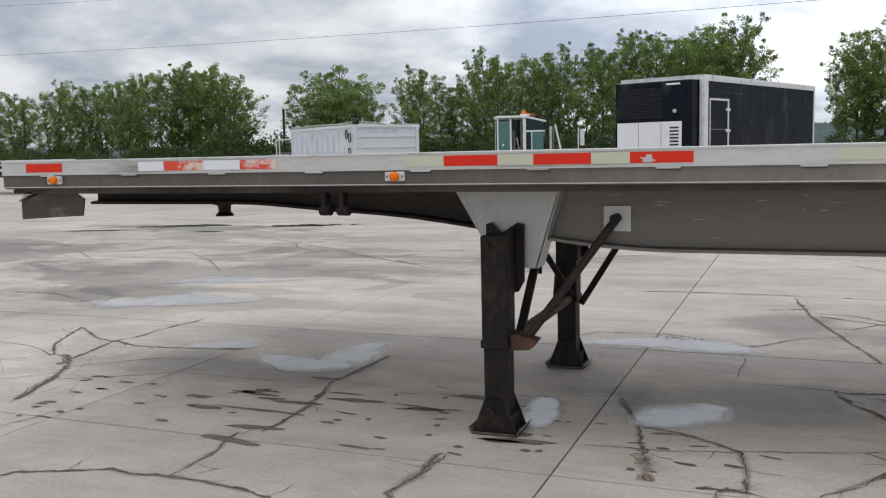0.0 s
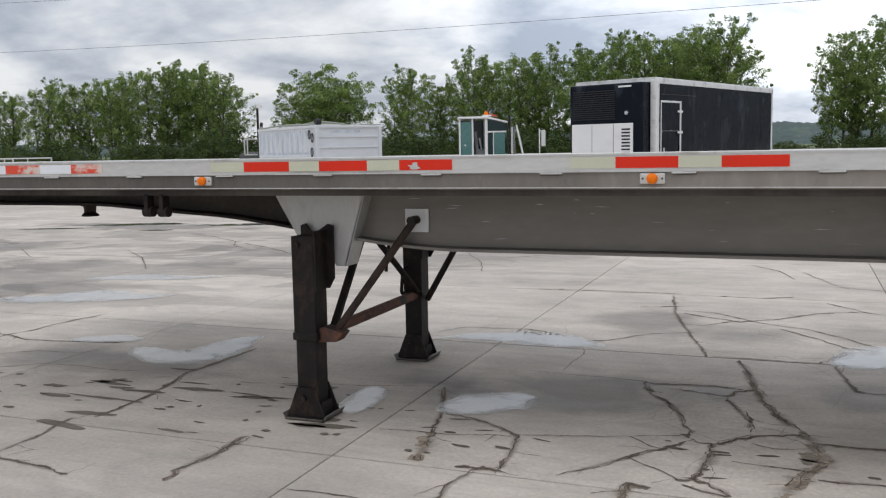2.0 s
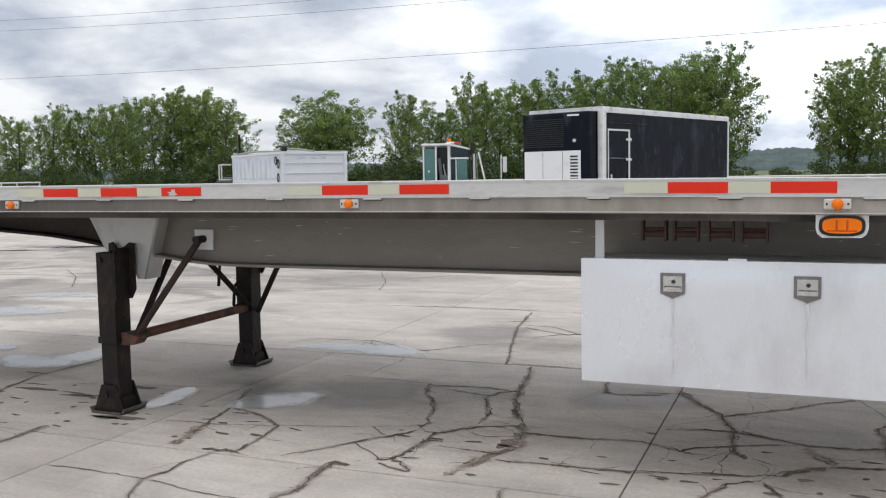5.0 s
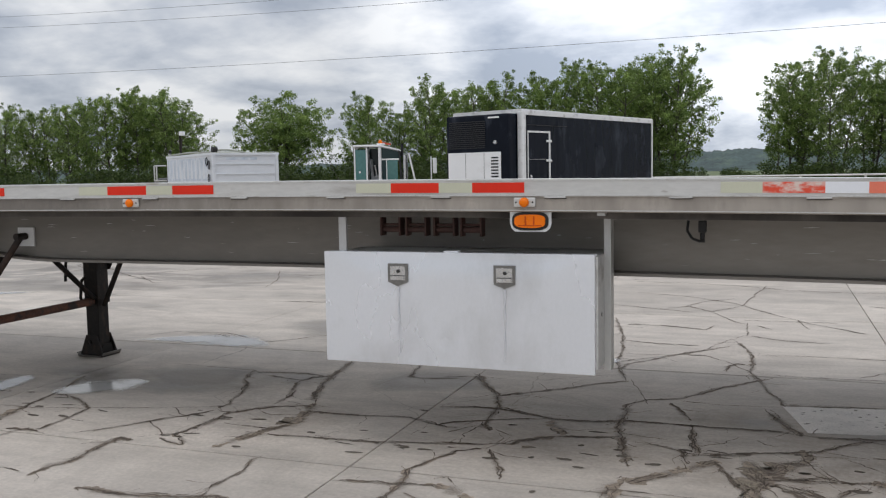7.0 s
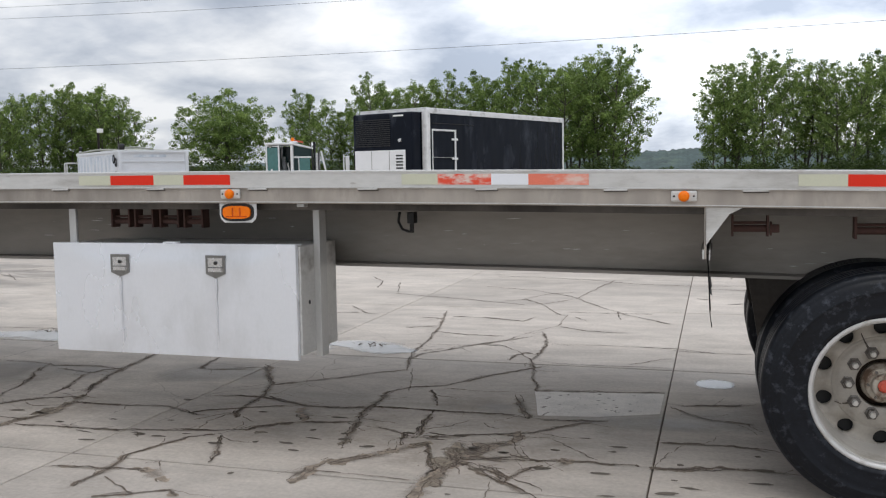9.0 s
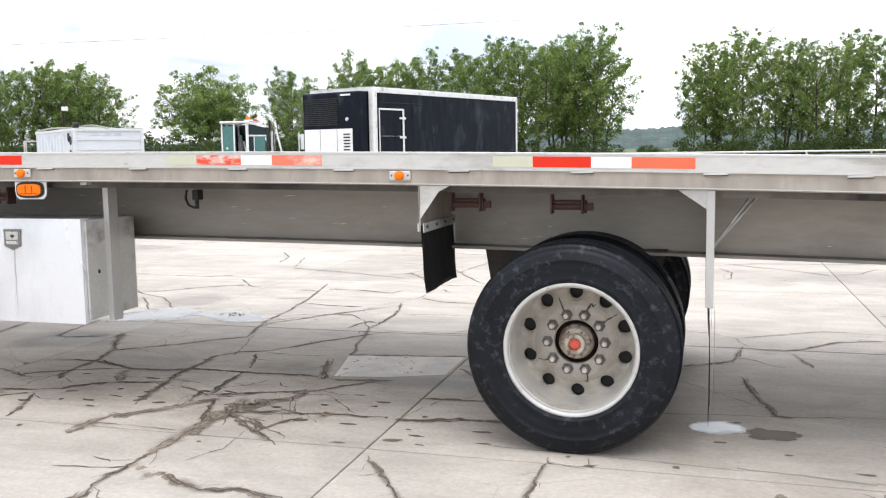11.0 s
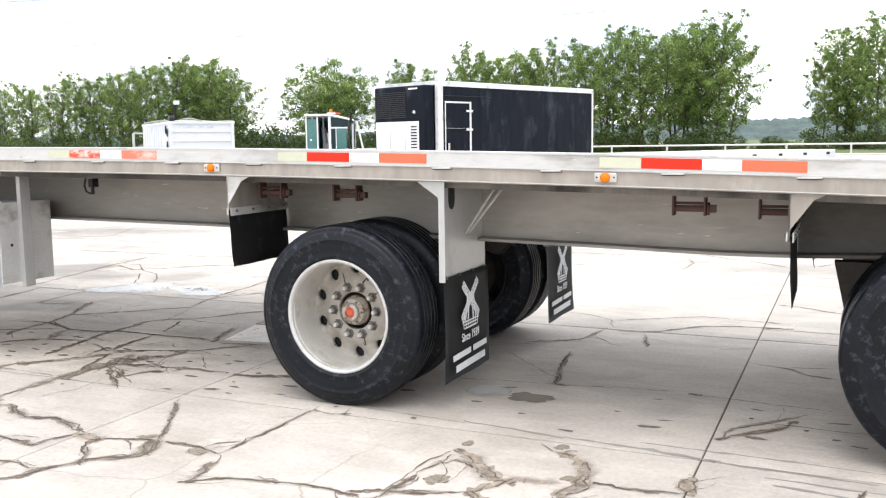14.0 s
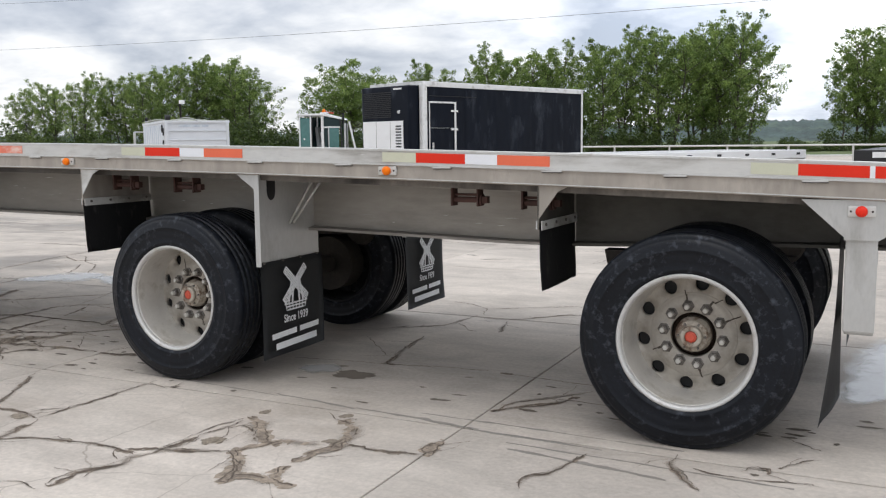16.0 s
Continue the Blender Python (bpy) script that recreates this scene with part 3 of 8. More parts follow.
M["rubble"] = mat("crumbled_rubble", (0.30, 0.25, 0.19), 0.95, 0, 0.45, 25, 120, 1.0, stain=(0.15, 0.12, 0.09), stain_amount=0.28, stain_scale=45)
shore(M["rubble"], 9.0, 2.4, 1.62, 1.72, 0.95)
M["damp"] = mat("damp_concrete", (0.26, 0.235, 0.205), 0.6, 0, 0.14, 2, 45, 0.2)
M["oil"] = mat("oil_stain", (0.17, 0.145, 0.118), 0.8, 0, 0.2, 5, 45, 0.2, spec=0.2)

pavement = thing("pavement", (-3, 3, 0), "worn grey concrete slabs with cracks and puddles", "pavement", kind="structure")
part("base_course", bx(-120, 90, -40, 78, -0.028, -0.012), M["joint"], pavement)
SX, SY, X0, Y0, GAP = 2.99, 2.72, -6.955, -0.16, 0.0042
GAPY = 0.009


def slab_mesh(sx, sy):
    b = bx(-sx / 2 + GAP, sx / 2 - GAP, -sy / 2 + GAPY, sy / 2 - GAPY, -0.013, 0.0)
    bmesh.ops.bevel(b, geom=[e for e in b.edges if all(v.co.z > -0.001 for v in e.verts)], offset=0.003, segments=1, affect="EDGES")
    return b


layer = iter(range(100000))


def crack_line(bm, pts, w, seed, step=0.02, rough=0.03, z=0.0025, shift=0.0, gate=0.0):
    """A jagged, uneven strip along a few way points; gate thins it out to separate stretches, shift sets it to one side."""
    r = random.Random(seed)
    line, run = [], 0.0
    for (ax, ay), (cx, cy) in zip(pts[:-1], pts[1:]):
        d = math.hypot(cx - ax, cy - ay)
        n = max(2, int(d / step))
        nx, ny = -(cy - ay) / max(d, 1e-6), (cx - ax) / max(d, 1e-6)
        for i in range(n):
            t = i / n
            run += d / n
            k = noise.noise(Vector((run * 4.0, seed * 1.7, 0))) * rough * 1.1 + noise.noise(Vector((run * 15.0, seed * 0.9, 5))) * rough * 0.6 + noise.noise(Vector((run * 38.0, seed * 1.3, 2))) * rough * 0.35 + r.uniform(-1, 1) * rough * 0.08
            k = k * min(1, 5 * min(t, 1 - t) + 0.3) + shift * (0.55 + 0.9 * noise.noise(Vector((run * 6.0, seed * 2.3, 9))))
            line.append((ax + (cx - ax) * t + nx * k, ay + (cy - ay) * t + ny * k))
    line.append(pts[-1])
    prev = None
    zz = z + next(layer) % 150 * 0.000004
    for i, (x, y) in enumerate(line):
        a, c = line[max(0, i - 1)], line[min(len(line) - 1, i + 1)]
        d = math.hypot(c[0] - a[0], c[1] - a[1]) or 1
        nx, ny = -(c[1] - a[1]) / d, (c[0] - a[0]) / d
        end = min(1, 0.65 + 0.12 * min(i, len(line) - 1 - i))
        swell = noise.noise(Vector((x * 7, y * 7, seed * 0.31)))
        if gate and swell + r.uniform(-0.08, 0.08) < gate - 0.35:
            prev = None
            continue
        h = w * (0.46 + 0.26 * abs(c[0] - a[0]) / d) * end * max(0.3, 0.85 + 0.7 * swell + r.uniform(-0.25, 0.35))
        ha, hc = (h * max(0.3, 1 + 1.1 * noise.noise(Vector((x * 16, y * 16, seed + e))) + r.uniform(-0.18, 0.18)) for e in (0.2, 7.7))
        zi = zz + (i % 5) * 0.00001
        v = (bm.verts.new((x + nx * ha, y + ny * ha, zi)), bm.verts.new((x - nx * hc, y - ny * hc, zi)))
        if prev:
            bm.faces.new((prev[0], prev[1], v[1], v[0]))
        prev = v


def silt_line(bm, uv, pts, w, seed):
    """A soft band of washed-out dirt along a crack; the map holds its strength, none at the edges."""
    r = random.Random(seed)
    line = []
    for (ax, ay), (cx, cy) in zip(pts[:-1], pts[1:]):
        n = max(2, int(math.hypot(cx - ax, cy - ay) / 0.06))
        line += [(ax + (cx - ax) * i / n, ay + (cy - ay) * i / n) for i in range(n)]
    line.append(pts[-1])
    zz = 0.0007 + next(layer) % 150 * 0.000004
    prev = None
    for i, (x, y) in enumerate(line):
        a, c = line[max(0, i - 1)], line[min(len(line) - 1, i + 1)]
        d = math.hypot(c[0] - a[0], c[1] - a[1]) or 1
        nx, ny = -(c[1] - a[1]) / d, (c[0] - a[0]) / d
        row = [bm.verts.new((x + nx * h, y + ny * h, zz)) for h in (w * r.uniform(0.6, 1.5), 0.0, -w * r.uniform(0.6, 1.5))]
        k = min(1, 0.5 * i, 0.5 * (len(line) - 1 - i))
        if prev:
            for j, deep in ((0, (0, kp, k, 0)), (1, (kp, 0, 0, k))):
                f = bm.faces.new((prev[j], prev[j + 1], row[j + 1], row[j]))
                for lo, e in zip(f.loops, deep):
                    lo[uv].uv = (e, 0.5)
        prev, kp = row, k


def blot(bm, cx, cy, rx, ry, turn=0, seed=0, rough=0.35, z=0.003, n=56):
    """A flat irregular patch on the slabs."""
    pts = []
    c, s = math.cos(radians(turn)), math.sin(radians(turn))
    for i in range(n):
        a = 2 * math.pi * i / n
        k = 1 + rough * (noise.noise(Vector((math.cos(a) * 1.3, math.sin(a) * 1.3, seed * 3.1))) + 0.5 * noise.noise(Vector((math.cos(a) * 4, math.sin(a) * 4, seed * 1.3))) + 0.3 * noise.noise(Vector((math.cos(a) * 14, math.sin(a) * 14, seed * 0.7))))
        x, y = rx * k * math.cos(a), ry * k * math.sin(a)
        pts.append((cx + x * c - y * s, cy + x * s + y * c, z))
    poly(bm, pts)


# ---- the flatbed trailer ----
XF, XR, W = -10.36, 4.28, 2.46


def zr(x):
    """Height of the rail's lower tape line: the frame is arched and sits nose-high on its legs."""
    return 1.42 - 0.0019 * max(0.0, x + 5.2) ** 2


def mirror(y):
    return W - y


trailer = thing("flatbed_trailer", (-3.0, W / 2, 0), "long weathered aluminium flatbed trailer parked on its landing legs", "trailer")
XS = span(XF, XR, 60)

# side rails: a flat face above, a grimy lower lip and the floor edge under it
rail_sec = [(0.0, -0.010), (0.0, 0.062), (0.004, 0.066), (0.085, 0.066), (0.085, 0.058), (0.012, 0.056), (0.012, -0.010)]
low_sec = [(0.006, -0.088), (0.006, -0.016), (0.03, -0.0102), (0.03, -0.086), (0.045, -0.092), (0.012, -0.094)]
edge_sec = [(0.075, -0.128), (0.075, -0.094), (0.30, -0.094), (0.30, -0.128)]
for flip in (False, True):
    f = (lambda s: [(mirror(y), z) for y, z in s]) if flip else (lambda s: s)
    sag = (lambda s: [(y, z - 0.024 * y) for y, z in f(s)])
    part("side_rail", sweep(XS, sag(rail_sec), zr), M["rail"], trailer, "pale weathered aluminium side rail")
    # pale colour of the two beads paints the rails' edge highlights
    part("rail_bead", sweep(XS, sag([(-0.006, -0.0165), (-0.006, -0.0105), (0.0, -0.0101), (0.0055, -0.0105), (0.0055, -0.0165)]), zr), M["lip"], trailer, "bead between the rails with its bright highlight in the colour")
    part("rail_bead", sweep(XS, sag([(0.0025, -0.0885), (0.0025, -0.0835), (0.0058, -0.0835), (0.0058, -0.0885)]), zr), M["lip"], trailer, "lower rail edge with its bright highlight in the colour")
    part("top_edge", sweep(XS, sag([(-0.003, 0.058), (-0.003, 0.067), (0.010, 0.0705), (0.010, 0.0665), (0.004, 0.0662), (-0.0004, 0.062), (-0.0004, 0.058)]), zr), M["lip"], trailer, "bright top edge")
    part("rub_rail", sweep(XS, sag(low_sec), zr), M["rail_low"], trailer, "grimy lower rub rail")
    # strip whose dark colour paints the shade below the rub rail
    part("floor_edge", sweep(XS, f(edge_sec), zr), M["floor_edge"], trailer, "stained floor edge with the rail's underside shade in its colour")

# clips along the lip
clip_x = [-10.002 + 0.592 * i for i in range(24)]
for x in clip_x:
    clip = part("rail_clip", bx(x - 0.052, x + 0.052, -0.009, 0.004, zr(x) - 0.025, zr(x) - 0.017, 0.002), M["rail"], trailer, "bright strap clip under the rail")
    # thin dark strip below each clip paints its shadow
    part("clip_slot", bx(x - 0.050, x + 0.054, -0.003, 0.0052, zr(x) - 0.0290, zr(x) - 0.0252), M["beam_dark"], clip)

# floor planks, lengthwise
n_pl = 15
for i in range(n_pl):
    y0 = 0.088 + (W - 0.176) / n_pl * i
    y1 = y0 + (W - 0.176) / n_pl - 0.006
    sec = [(y, z - 0.024 * y) for y, z in ((y0, 0.03), (y0, 0.056), (y1, 0.056), (y1, 0.03))]
    part("floor_plank", sweep(span(XF + 0.02, XR - 0.02, 40), sec, zr), M["wood"] if i in (4, 10) else M["deck"], trailer)

# crossmembers
for i in range(40):
    x = XF + 0.25 + i * 0.365
    if x > XR - 0.1:
        break
    z = zr(x)
    b = bx(x - 0.004, x + 0.004, 0.09, W - 0.09, z - 0.093, z - 0.035)
    b = bx(x - 0.03, x + 0.03, 0.09, W - 0.09, z - 0.0935, z - 0.087, bm=b)
    part("crossmember", b, M["beam_dark"], trailer)


def beam_low(x):
    """Depth of the main beams' underside below the rail line."""
    d = 0.22 + 0.05 * smooth_step(-9.1, -8.2, x) + 0.19 * smooth_step(-8.4, -6.5, x)
    return d - 0.10 * smooth_step(1.9, 4.0, x)


BY = 0.62
M["tail_dark"] = mat("oily_aluminium_beam", (0.13, 0.12, 0.103), 0.6, 0.35, 0.25, 2.5, 25, 0.15, stain=(0.07, 0.063, 0.054), stain_amount=0.4, stain_scale=1.6, stretch=(0.5, 1, 1))
for y in (BY, mirror(BY)):
    fore = span(XF + 0.15, -7.55, 24)
    xs, tail = span(-7.55, 2.36, 70), span(2.36, XR - 0.1, 16)
    web = lambda x: [(y - 0.006, -beam_low(x) + 0.018), (y - 0.006, -0.135), (y + 0.006, -0.135), (y + 0.006, -beam_low(x) + 0.018)]
    low = lambda x: [(y - 0.075, -beam_low(x)), (y - 0.075, -beam_low(x) + 0.016), (y - 0.01, -beam_low(x) + 0.022), (y + 0.075, -beam_low(x) + 0.016), (y + 0.075, -beam_low(x))]
    top = lambda x: [(y - 0.075, -0.136), (y - 0.075, -0.1285), (y + 0.075, -0.1285), (y + 0.075, -0.136)]
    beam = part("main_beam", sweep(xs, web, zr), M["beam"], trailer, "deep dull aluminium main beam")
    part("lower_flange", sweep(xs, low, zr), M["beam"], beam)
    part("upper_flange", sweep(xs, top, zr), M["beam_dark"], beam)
    part("tail_beam", sweep(tail, web, zr), M["tail_dark"], beam, "darker beam over the rear axle")
    part("tail_flange", sweep(tail, low, zr), M["tail_dark"], beam)
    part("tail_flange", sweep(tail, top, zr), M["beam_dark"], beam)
    nose = part("nose_beam", sweep(fore, web, zr), M["beam_dark"], beam, "dark nose section of the beam over the coupling")
    part("nose_flange", sweep(fore, low, zr), M["black_steel"], beam)
    part("nose_flange", sweep(fore, top, zr), M["beam_dark"], beam)

# pale scratches on the near beam
b = bmesh.new()
scr = random.Random(33)
for k in range(70):
    x = scr.uniform(-7.0, 2.2)
    z = zr(x) - scr.uniform(0.17, beam_low(x) - 0.05)
    w, h, y = scr.uniform(0.01, 0.10), scr.uniform(0.0012, 0.004), BY - 0.0068 - 0.000003 * k
    tilt = scr.uniform(-0.05, 0.05)
    poly(b, [(x, y, z), (x + w * 0.5, y, z - h * 0.6 + tilt * w * 0.5), (x + w, y, z + tilt * w), (x + w * 0.5, y, z + h * 0.6 + tilt * w * 0.5)])
tagged(part("beam_scratches", b, M["rail"], trailer), "pale scratches on the main beam", kind="stuff")

# underside sheet between the beams at the nose
part("coupler_plate", bx(XF + 0.2, -8.3, BY + 0.08, mirror(BY) - 0.08, 1.19, 1.215, 0.004), M["beam_dark"], trailer)
b = lathe([(0, 0.02), (0, 0.075), (0.02, 0.075), (0.03, 0.045), (0.07, 0.04), (0.09, 0.06), (0.10, 0.06), (0.10, 0.02)], 20)
bmesh.ops.rotate(b, verts=b.verts, matrix=Matrix.Rotation(radians(-90), 3, "X"))
bmesh.ops.translate(b, verts=b.verts, vec=(-9.53, 1.05, 1.19))
part("kingpin", b, M["black_steel"], trailer)

# nose guard under the front corner
b = plate([(-10.33, 1.135), (-10.33, 1.245), (-10.20, 1.31), (-9.93, 1.31), (-9.84, 1.26), (-9.86, 1.16)], 0.10, 0.112)
part("nose_guard", b, M["guard"], trailer, "bent sheet guard below the nose")
part("nose_flange", plate([(-10.33, 1.245), (-10.26, 1.30), (-10.12, 1.31), (-10.19, 1.31)], 0.075, 0.10), M["bright"], trailer)
part("front_end_rail", bx(XF - 0.012, XF + 0.03, 0.03, W - 0.03, zr(XF) - 0.1, zr(XF) + 0.055, 0.004), M["rail"], trailer)
part("rear_end_rail", bx(XR - 0.03, XR + 0.012, 0.03, W - 0.03, zr(XR) - 0.16, zr(XR) + 0.055, 0.004), M["rail"], trailer)
# winch feet at the nose
for x in (-8.22, -8.115):
    b = bx(x - 0.014, x + 0.014, 0.07, 0.13, 1.19, 1.30, 0.006)
    b = rod((x - 0.03, 0.10, 1.20), (x + 0.03, 0.10, 1.20), 0.03, 12, b)
    part("winch_foot", b, M["black_steel"], trailer)


# bright knocks and scrapes on the rail face
b = bmesh.new()
knock = random.Random(21)
for k in range(46):
    x = knock.uniform(XF + 0.2, XR - 0.3)
    z, w, h = zr(x) + knock.uniform(0.004, 0.056), knock.uniform(0.004, 0.03), knock.uniform(0.002, 0.008)
    poly(b, [(x + w * knock.uniform(0.5, 1) * math.cos(q * 0.785), -0.0012 - 0.000004 * k, z + h * knock.uniform(0.4, 1) * math.sin(q * 0.785)) for q in range(8)])
x, z = -6.538, zr(-6.54) + 0.022
poly(b, [(x - 0.038, -0.0042, z + 0.004), (x - 0.02, -0.0042, z - 0.006), (x - 0.026, -0.0042, z - 0.016), (x + 0.004, -0.0042, z - 0.019), (x + 0.036, -0.0042, z - 0.012),
         (x + 0.018, -0.0042, z - 0.001), (x + 0.016, -0.0042, z + 0.018), (x - 0.008, -0.0042, z + 0.016), (x - 0.010, -0.0042, z + 0.003)])
tagged(part("scrapes", b, M["lip"], trailer), "bright scrapes on the side rail", kind="stuff")

# reflective tape: start, end, kind
def tape(x0, x1, kind):
    b = sweep(span(x0, x1, 3), [(-0.003, 0.001), (-0.003, 0.051), (-0.0006, 0.051), (-0.0006, 0.001)], zr)
    words = {"red": "red reflective strip", "pink": "faded red reflective strip", "white_tape": "white reflective strip",
             "old_tape": "yellowed reflective strip", "red_worn": "flaking red reflective strip", "pink_worn": "flaking faded red reflective strip"}
    part("reflective_strip", b, M[kind], trailer, words[kind])


for x0, kinds in ((-10.167, ((0.273, "red"),)),
                  (-9.343, ((0.175, "white_tape"), (0.265, "red_worn"), (0.23, "white_tape"), (0.225, "red_worn"))),
                  (-7.72, ((0.209, "old_tape"), (0.273, "red"), (0.175, "old_tape"), (0.27, "red"), (0.175, "old_tape"), (0.275, "red"))),
                  (-5.77, ((0.207, "old_tape"), (0.273, "red"), (0.18, "old_tape"), (0.272, "red"))),
                  (-3.96, ((0.198, "old_tape"), (0.264, "red"), (0.178, "old_tape"), (0.268, "red"))),
                  (-2.13, ((0.18, "old_tape"), (0.26, "red_worn"), (0.175, "white_tape"), (0.275, "pink_worn"))),
                  (-0.36, ((0.192, "old_tape"), (0.272, "red"), (0.183, "white_tape"), (0.28, "pink"))),
                  (1.49, ((0.20, "old_tape"), (0.28, "red"), (0.175, "white_tape"), (0.275, "pink"))),
                  (3.35, ((0.195, "old_tape"), (0.28, "red"), (0.02, "white_tape"), (0.26, "red")))):
    for length, kind in kinds:
        tape(x0, x0 + length, kind)
        x0 += length


# marker lamps on the lip
def marker(x, y, z, lens, label):
    base = part("marker_lamp", bx(x - 0.055, x + 0.055, y - 0.012, y + 0.004, z - 0.024, z + 0.024, 0.008), M["rail"], trailer, label)
    b = lathe([(0.0, 0.004), (0.0, 0.024), (-0.012, 0.024), (-0.02, 0.019), (-0.024, 0.008), (-0.024, 0.002)], 20, centre=(x, y - 0.012, z))
    part("lens", b, lens, base, "", True)
    for s in (-0.042, 0.042):
        part("screw", lathe([(0, 0.001), (0, 0.005), (-0.003, 0.004), (-0.003, 0.001)], 8, centre=(x + s, y - 0.012, z)), M["beam_dark"], base)


for x in (-9.95, -7.77, -5.40, -3.05, -0.826, 1.52):
    marker(x, 0.002, zr(x) - 0.046, M["amber"], "round amber marker lamp on a grey base")

# oval turn lamp on a plate below the rail
xo, zo = -3.03, zr(-3.03) - 0.14


def oval(rx, rz, n=40, p=3.2):
    return [(xo + rx * math.copysign(abs(math.cos(a)) ** (2 / p), math.cos(a)), zo + rz * math.copysign(abs(math.sin(a)) ** (2 / p), math.sin(a)))
            for a in (2 * math.pi * i / n for i in range(n))]


lamp = part("turn_lamp", plate([(xo - 0.105, zo - 0.012), (xo - 0.098, zo - 0.036), (xo - 0.078, zo - 0.053), (xo + 0.078, zo - 0.053), (xo + 0.098, zo - 0.036), (xo + 0.105, zo - 0.012), (xo + 0.105, zo + 0.06), (xo - 0.105, zo + 0.06)], 0.03, 0.036), M["white"], trailer, "oval amber turn lamp in a white plate")
part("grommet", plate(oval(0.092, 0.046), 0.022, 0.031), M["black"], lamp)
part("lens", plate(oval(0.078, 0.033), 0.012, 0.0225), M["amber"], lamp)
M["amber_deep"] = mat("deep_amber_lens", (0.55, 0.075, 0.002), 0.25, 0, 0.2, 40, 200, 0.1, spec=0.4)
for i in (-1, 1):
    part("lens_rib", bx(xo + i * 0.021 - 0.004, xo + i * 0.021 + 0.004, 0.0105, 0.0125, zo - 0.024, zo + 0.024, 0.001), M["amber_deep"], lamp)
part("lens_band", bx(xo - 0.06, xo + 0.06, 0.0102, 0.0121, zo - 0.024, zo - 0.019, 0.0008), M["amber_deep"], lamp)


# landing gear
M["beam_grimy_lip"] = mat("scraped_steel_edge", (0.17, 0.155, 0.14), 0.5, 0.4, 0.4, 20, 80, 0.3)
def leg(cx, cy, out):
    h = 0.071
    up = part("leg_tube", bx(cx - h, cx + h, cy - h, cy + h, 0.46, 1.05, 0.008), M["black_steel"], trailer, "worn black steel leg tube")
    part("leg_collar", bx(cx - h - 0.006, cx + h + 0.006, cy - h - 0.006, cy + h + 0.006, 0.455, 0.50, 0.006), M["black_steel"], up)
    # notched head plate
    f = cy + out * (h + 0.004)
    y0, y1 = min(f, f + out * 0.01), max(f, f + out * 0.01)
    part("head_plate", plate([(cx - h - 0.012, 0.74), (cx - h - 0.012, 1.10), (cx - h + 0.02, 1.11), (cx, 1.05), (cx + h + 0.02, 1.11), (cx + h + 0.055, 1.10), (cx + h + 0.055, 0.80), (cx + h + 0.02, 0.74)], cy + h * 0.9, cy + h * 0.9 + 0.012), M["black_steel"], up)
    part("head_bolt", rod((cx - 0.03, f - 0.004, 1.0), (cx - 0.03, f + out * 0.014, 1.0), 0.018, 8), M["black_steel"], up)
    part("side_strip", bx(cx + h, cx + h + 0.012, cy - 0.07, cy + 0.06, 0.74, 1.08, 0.003), M["black_steel"], up)
    part("inner_tube", bx(cx - 0.064, cx + 0.064, cy - 0.064, cy + 0.064, 0.03, 0.47, 0.006), M["black_steel"], trailer, "scuffed inner leg tube")
    foot = part("leg_foot", bx(cx - 0.125, cx + 0.125, cy - 0.115, cy + 0.115, 0.0, 0.016, 0.004), M["black_steel"], trailer, "flared steel foot with turned-up edges")
    for s in (-1, 1):
        part("foot_lip", plate([(cx + s * 0.118, 0.010), (cx + s * 0.128, 0.010), (cx + s * 0.142, 0.036), (cx + s * 0.136, 0.038)], cy - 0.112, cy + 0.112), M["beam_grimy_lip"], foot, "scraped turned-up edge")
    part("foot_lip", plate_x([(cy - 0.112, 0.004), (cy - 0.120, 0.004), (cy - 0.126, 0.014), (cy - 0.118, 0.017)], cx - 0.12, cx + 0.12), M["beam_grimy_lip"], foot, "scraped front edge")
    b = bmesh.new()
    for s in (-1, 1):
        plate([(cx - 0.12, 0.018), (cx - 0.055, 0.185), (cx + 0.055, 0.185), (cx + 0.12, 0.018)], cy + s * 0.085 - 0.005, cy + s * 0.085 + 0.005, b)
        plate_x([(cy - 0.085, 0.018), (cy - 0.05, 0.10), (cy + 0.05, 0.10), (cy + 0.085, 0.018)], cx + s * 0.085 - 0.004, cx + s * 0.085 + 0.004, b)
    part("foot_cheek", b, M["black_steel"], foot)
    part("foot_pin", lathe([(0, 0.012), (0, 0.024), (-0.012, 0.024), (-0.012, 0.012)], 14, centre=(cx - 0.02, cy - 0.09, 0.12), closed=True), M["black_steel"], foot)
    part("foot_axle", rod((cx - 0.02, cy - 0.095, 0.12), (cx - 0.02, cy + 0.095, 0.12), 0.011, 10), M["beam_dark"], foot)


LX, LY, LY2 = -7.385, 0.417, 1.95
leg(LX, LY, -1)
leg(LX, LY2, -1)
# bright hanger plates
for y in (LY + 0.095, LY2 - 0.16):
    b = plate([(-7.66, zr(-7.6) - 0.128), (-7.07, zr(-7.1) - 0.128), (-7.20, 0.865), (-7.26, 0.865), (-7.30, 0.95), (-7.46, 0.95)], y, y + 0.012)
    part("hanger_plate", b, M["bright"], trailer, "bright aluminium hanger plate above the leg")
    part("hanger_edge", plate([(-7.075, zr(-7.1) - 0.13), (-7.063, zr(-7.1) - 0.13), (-7.195, 0.865), (-7.207, 0.865)], y, y + 0.14), M["bright"], trailer)
# braces
wb = part("brace_plate", plate([(-6.86, 1.06), (-6.72, 1.06), (-6.72, 1.19), (-6.86, 1.19)], BY - 0.02, BY - 0.008), M["white"], trailer, "white backing plate on the beam")
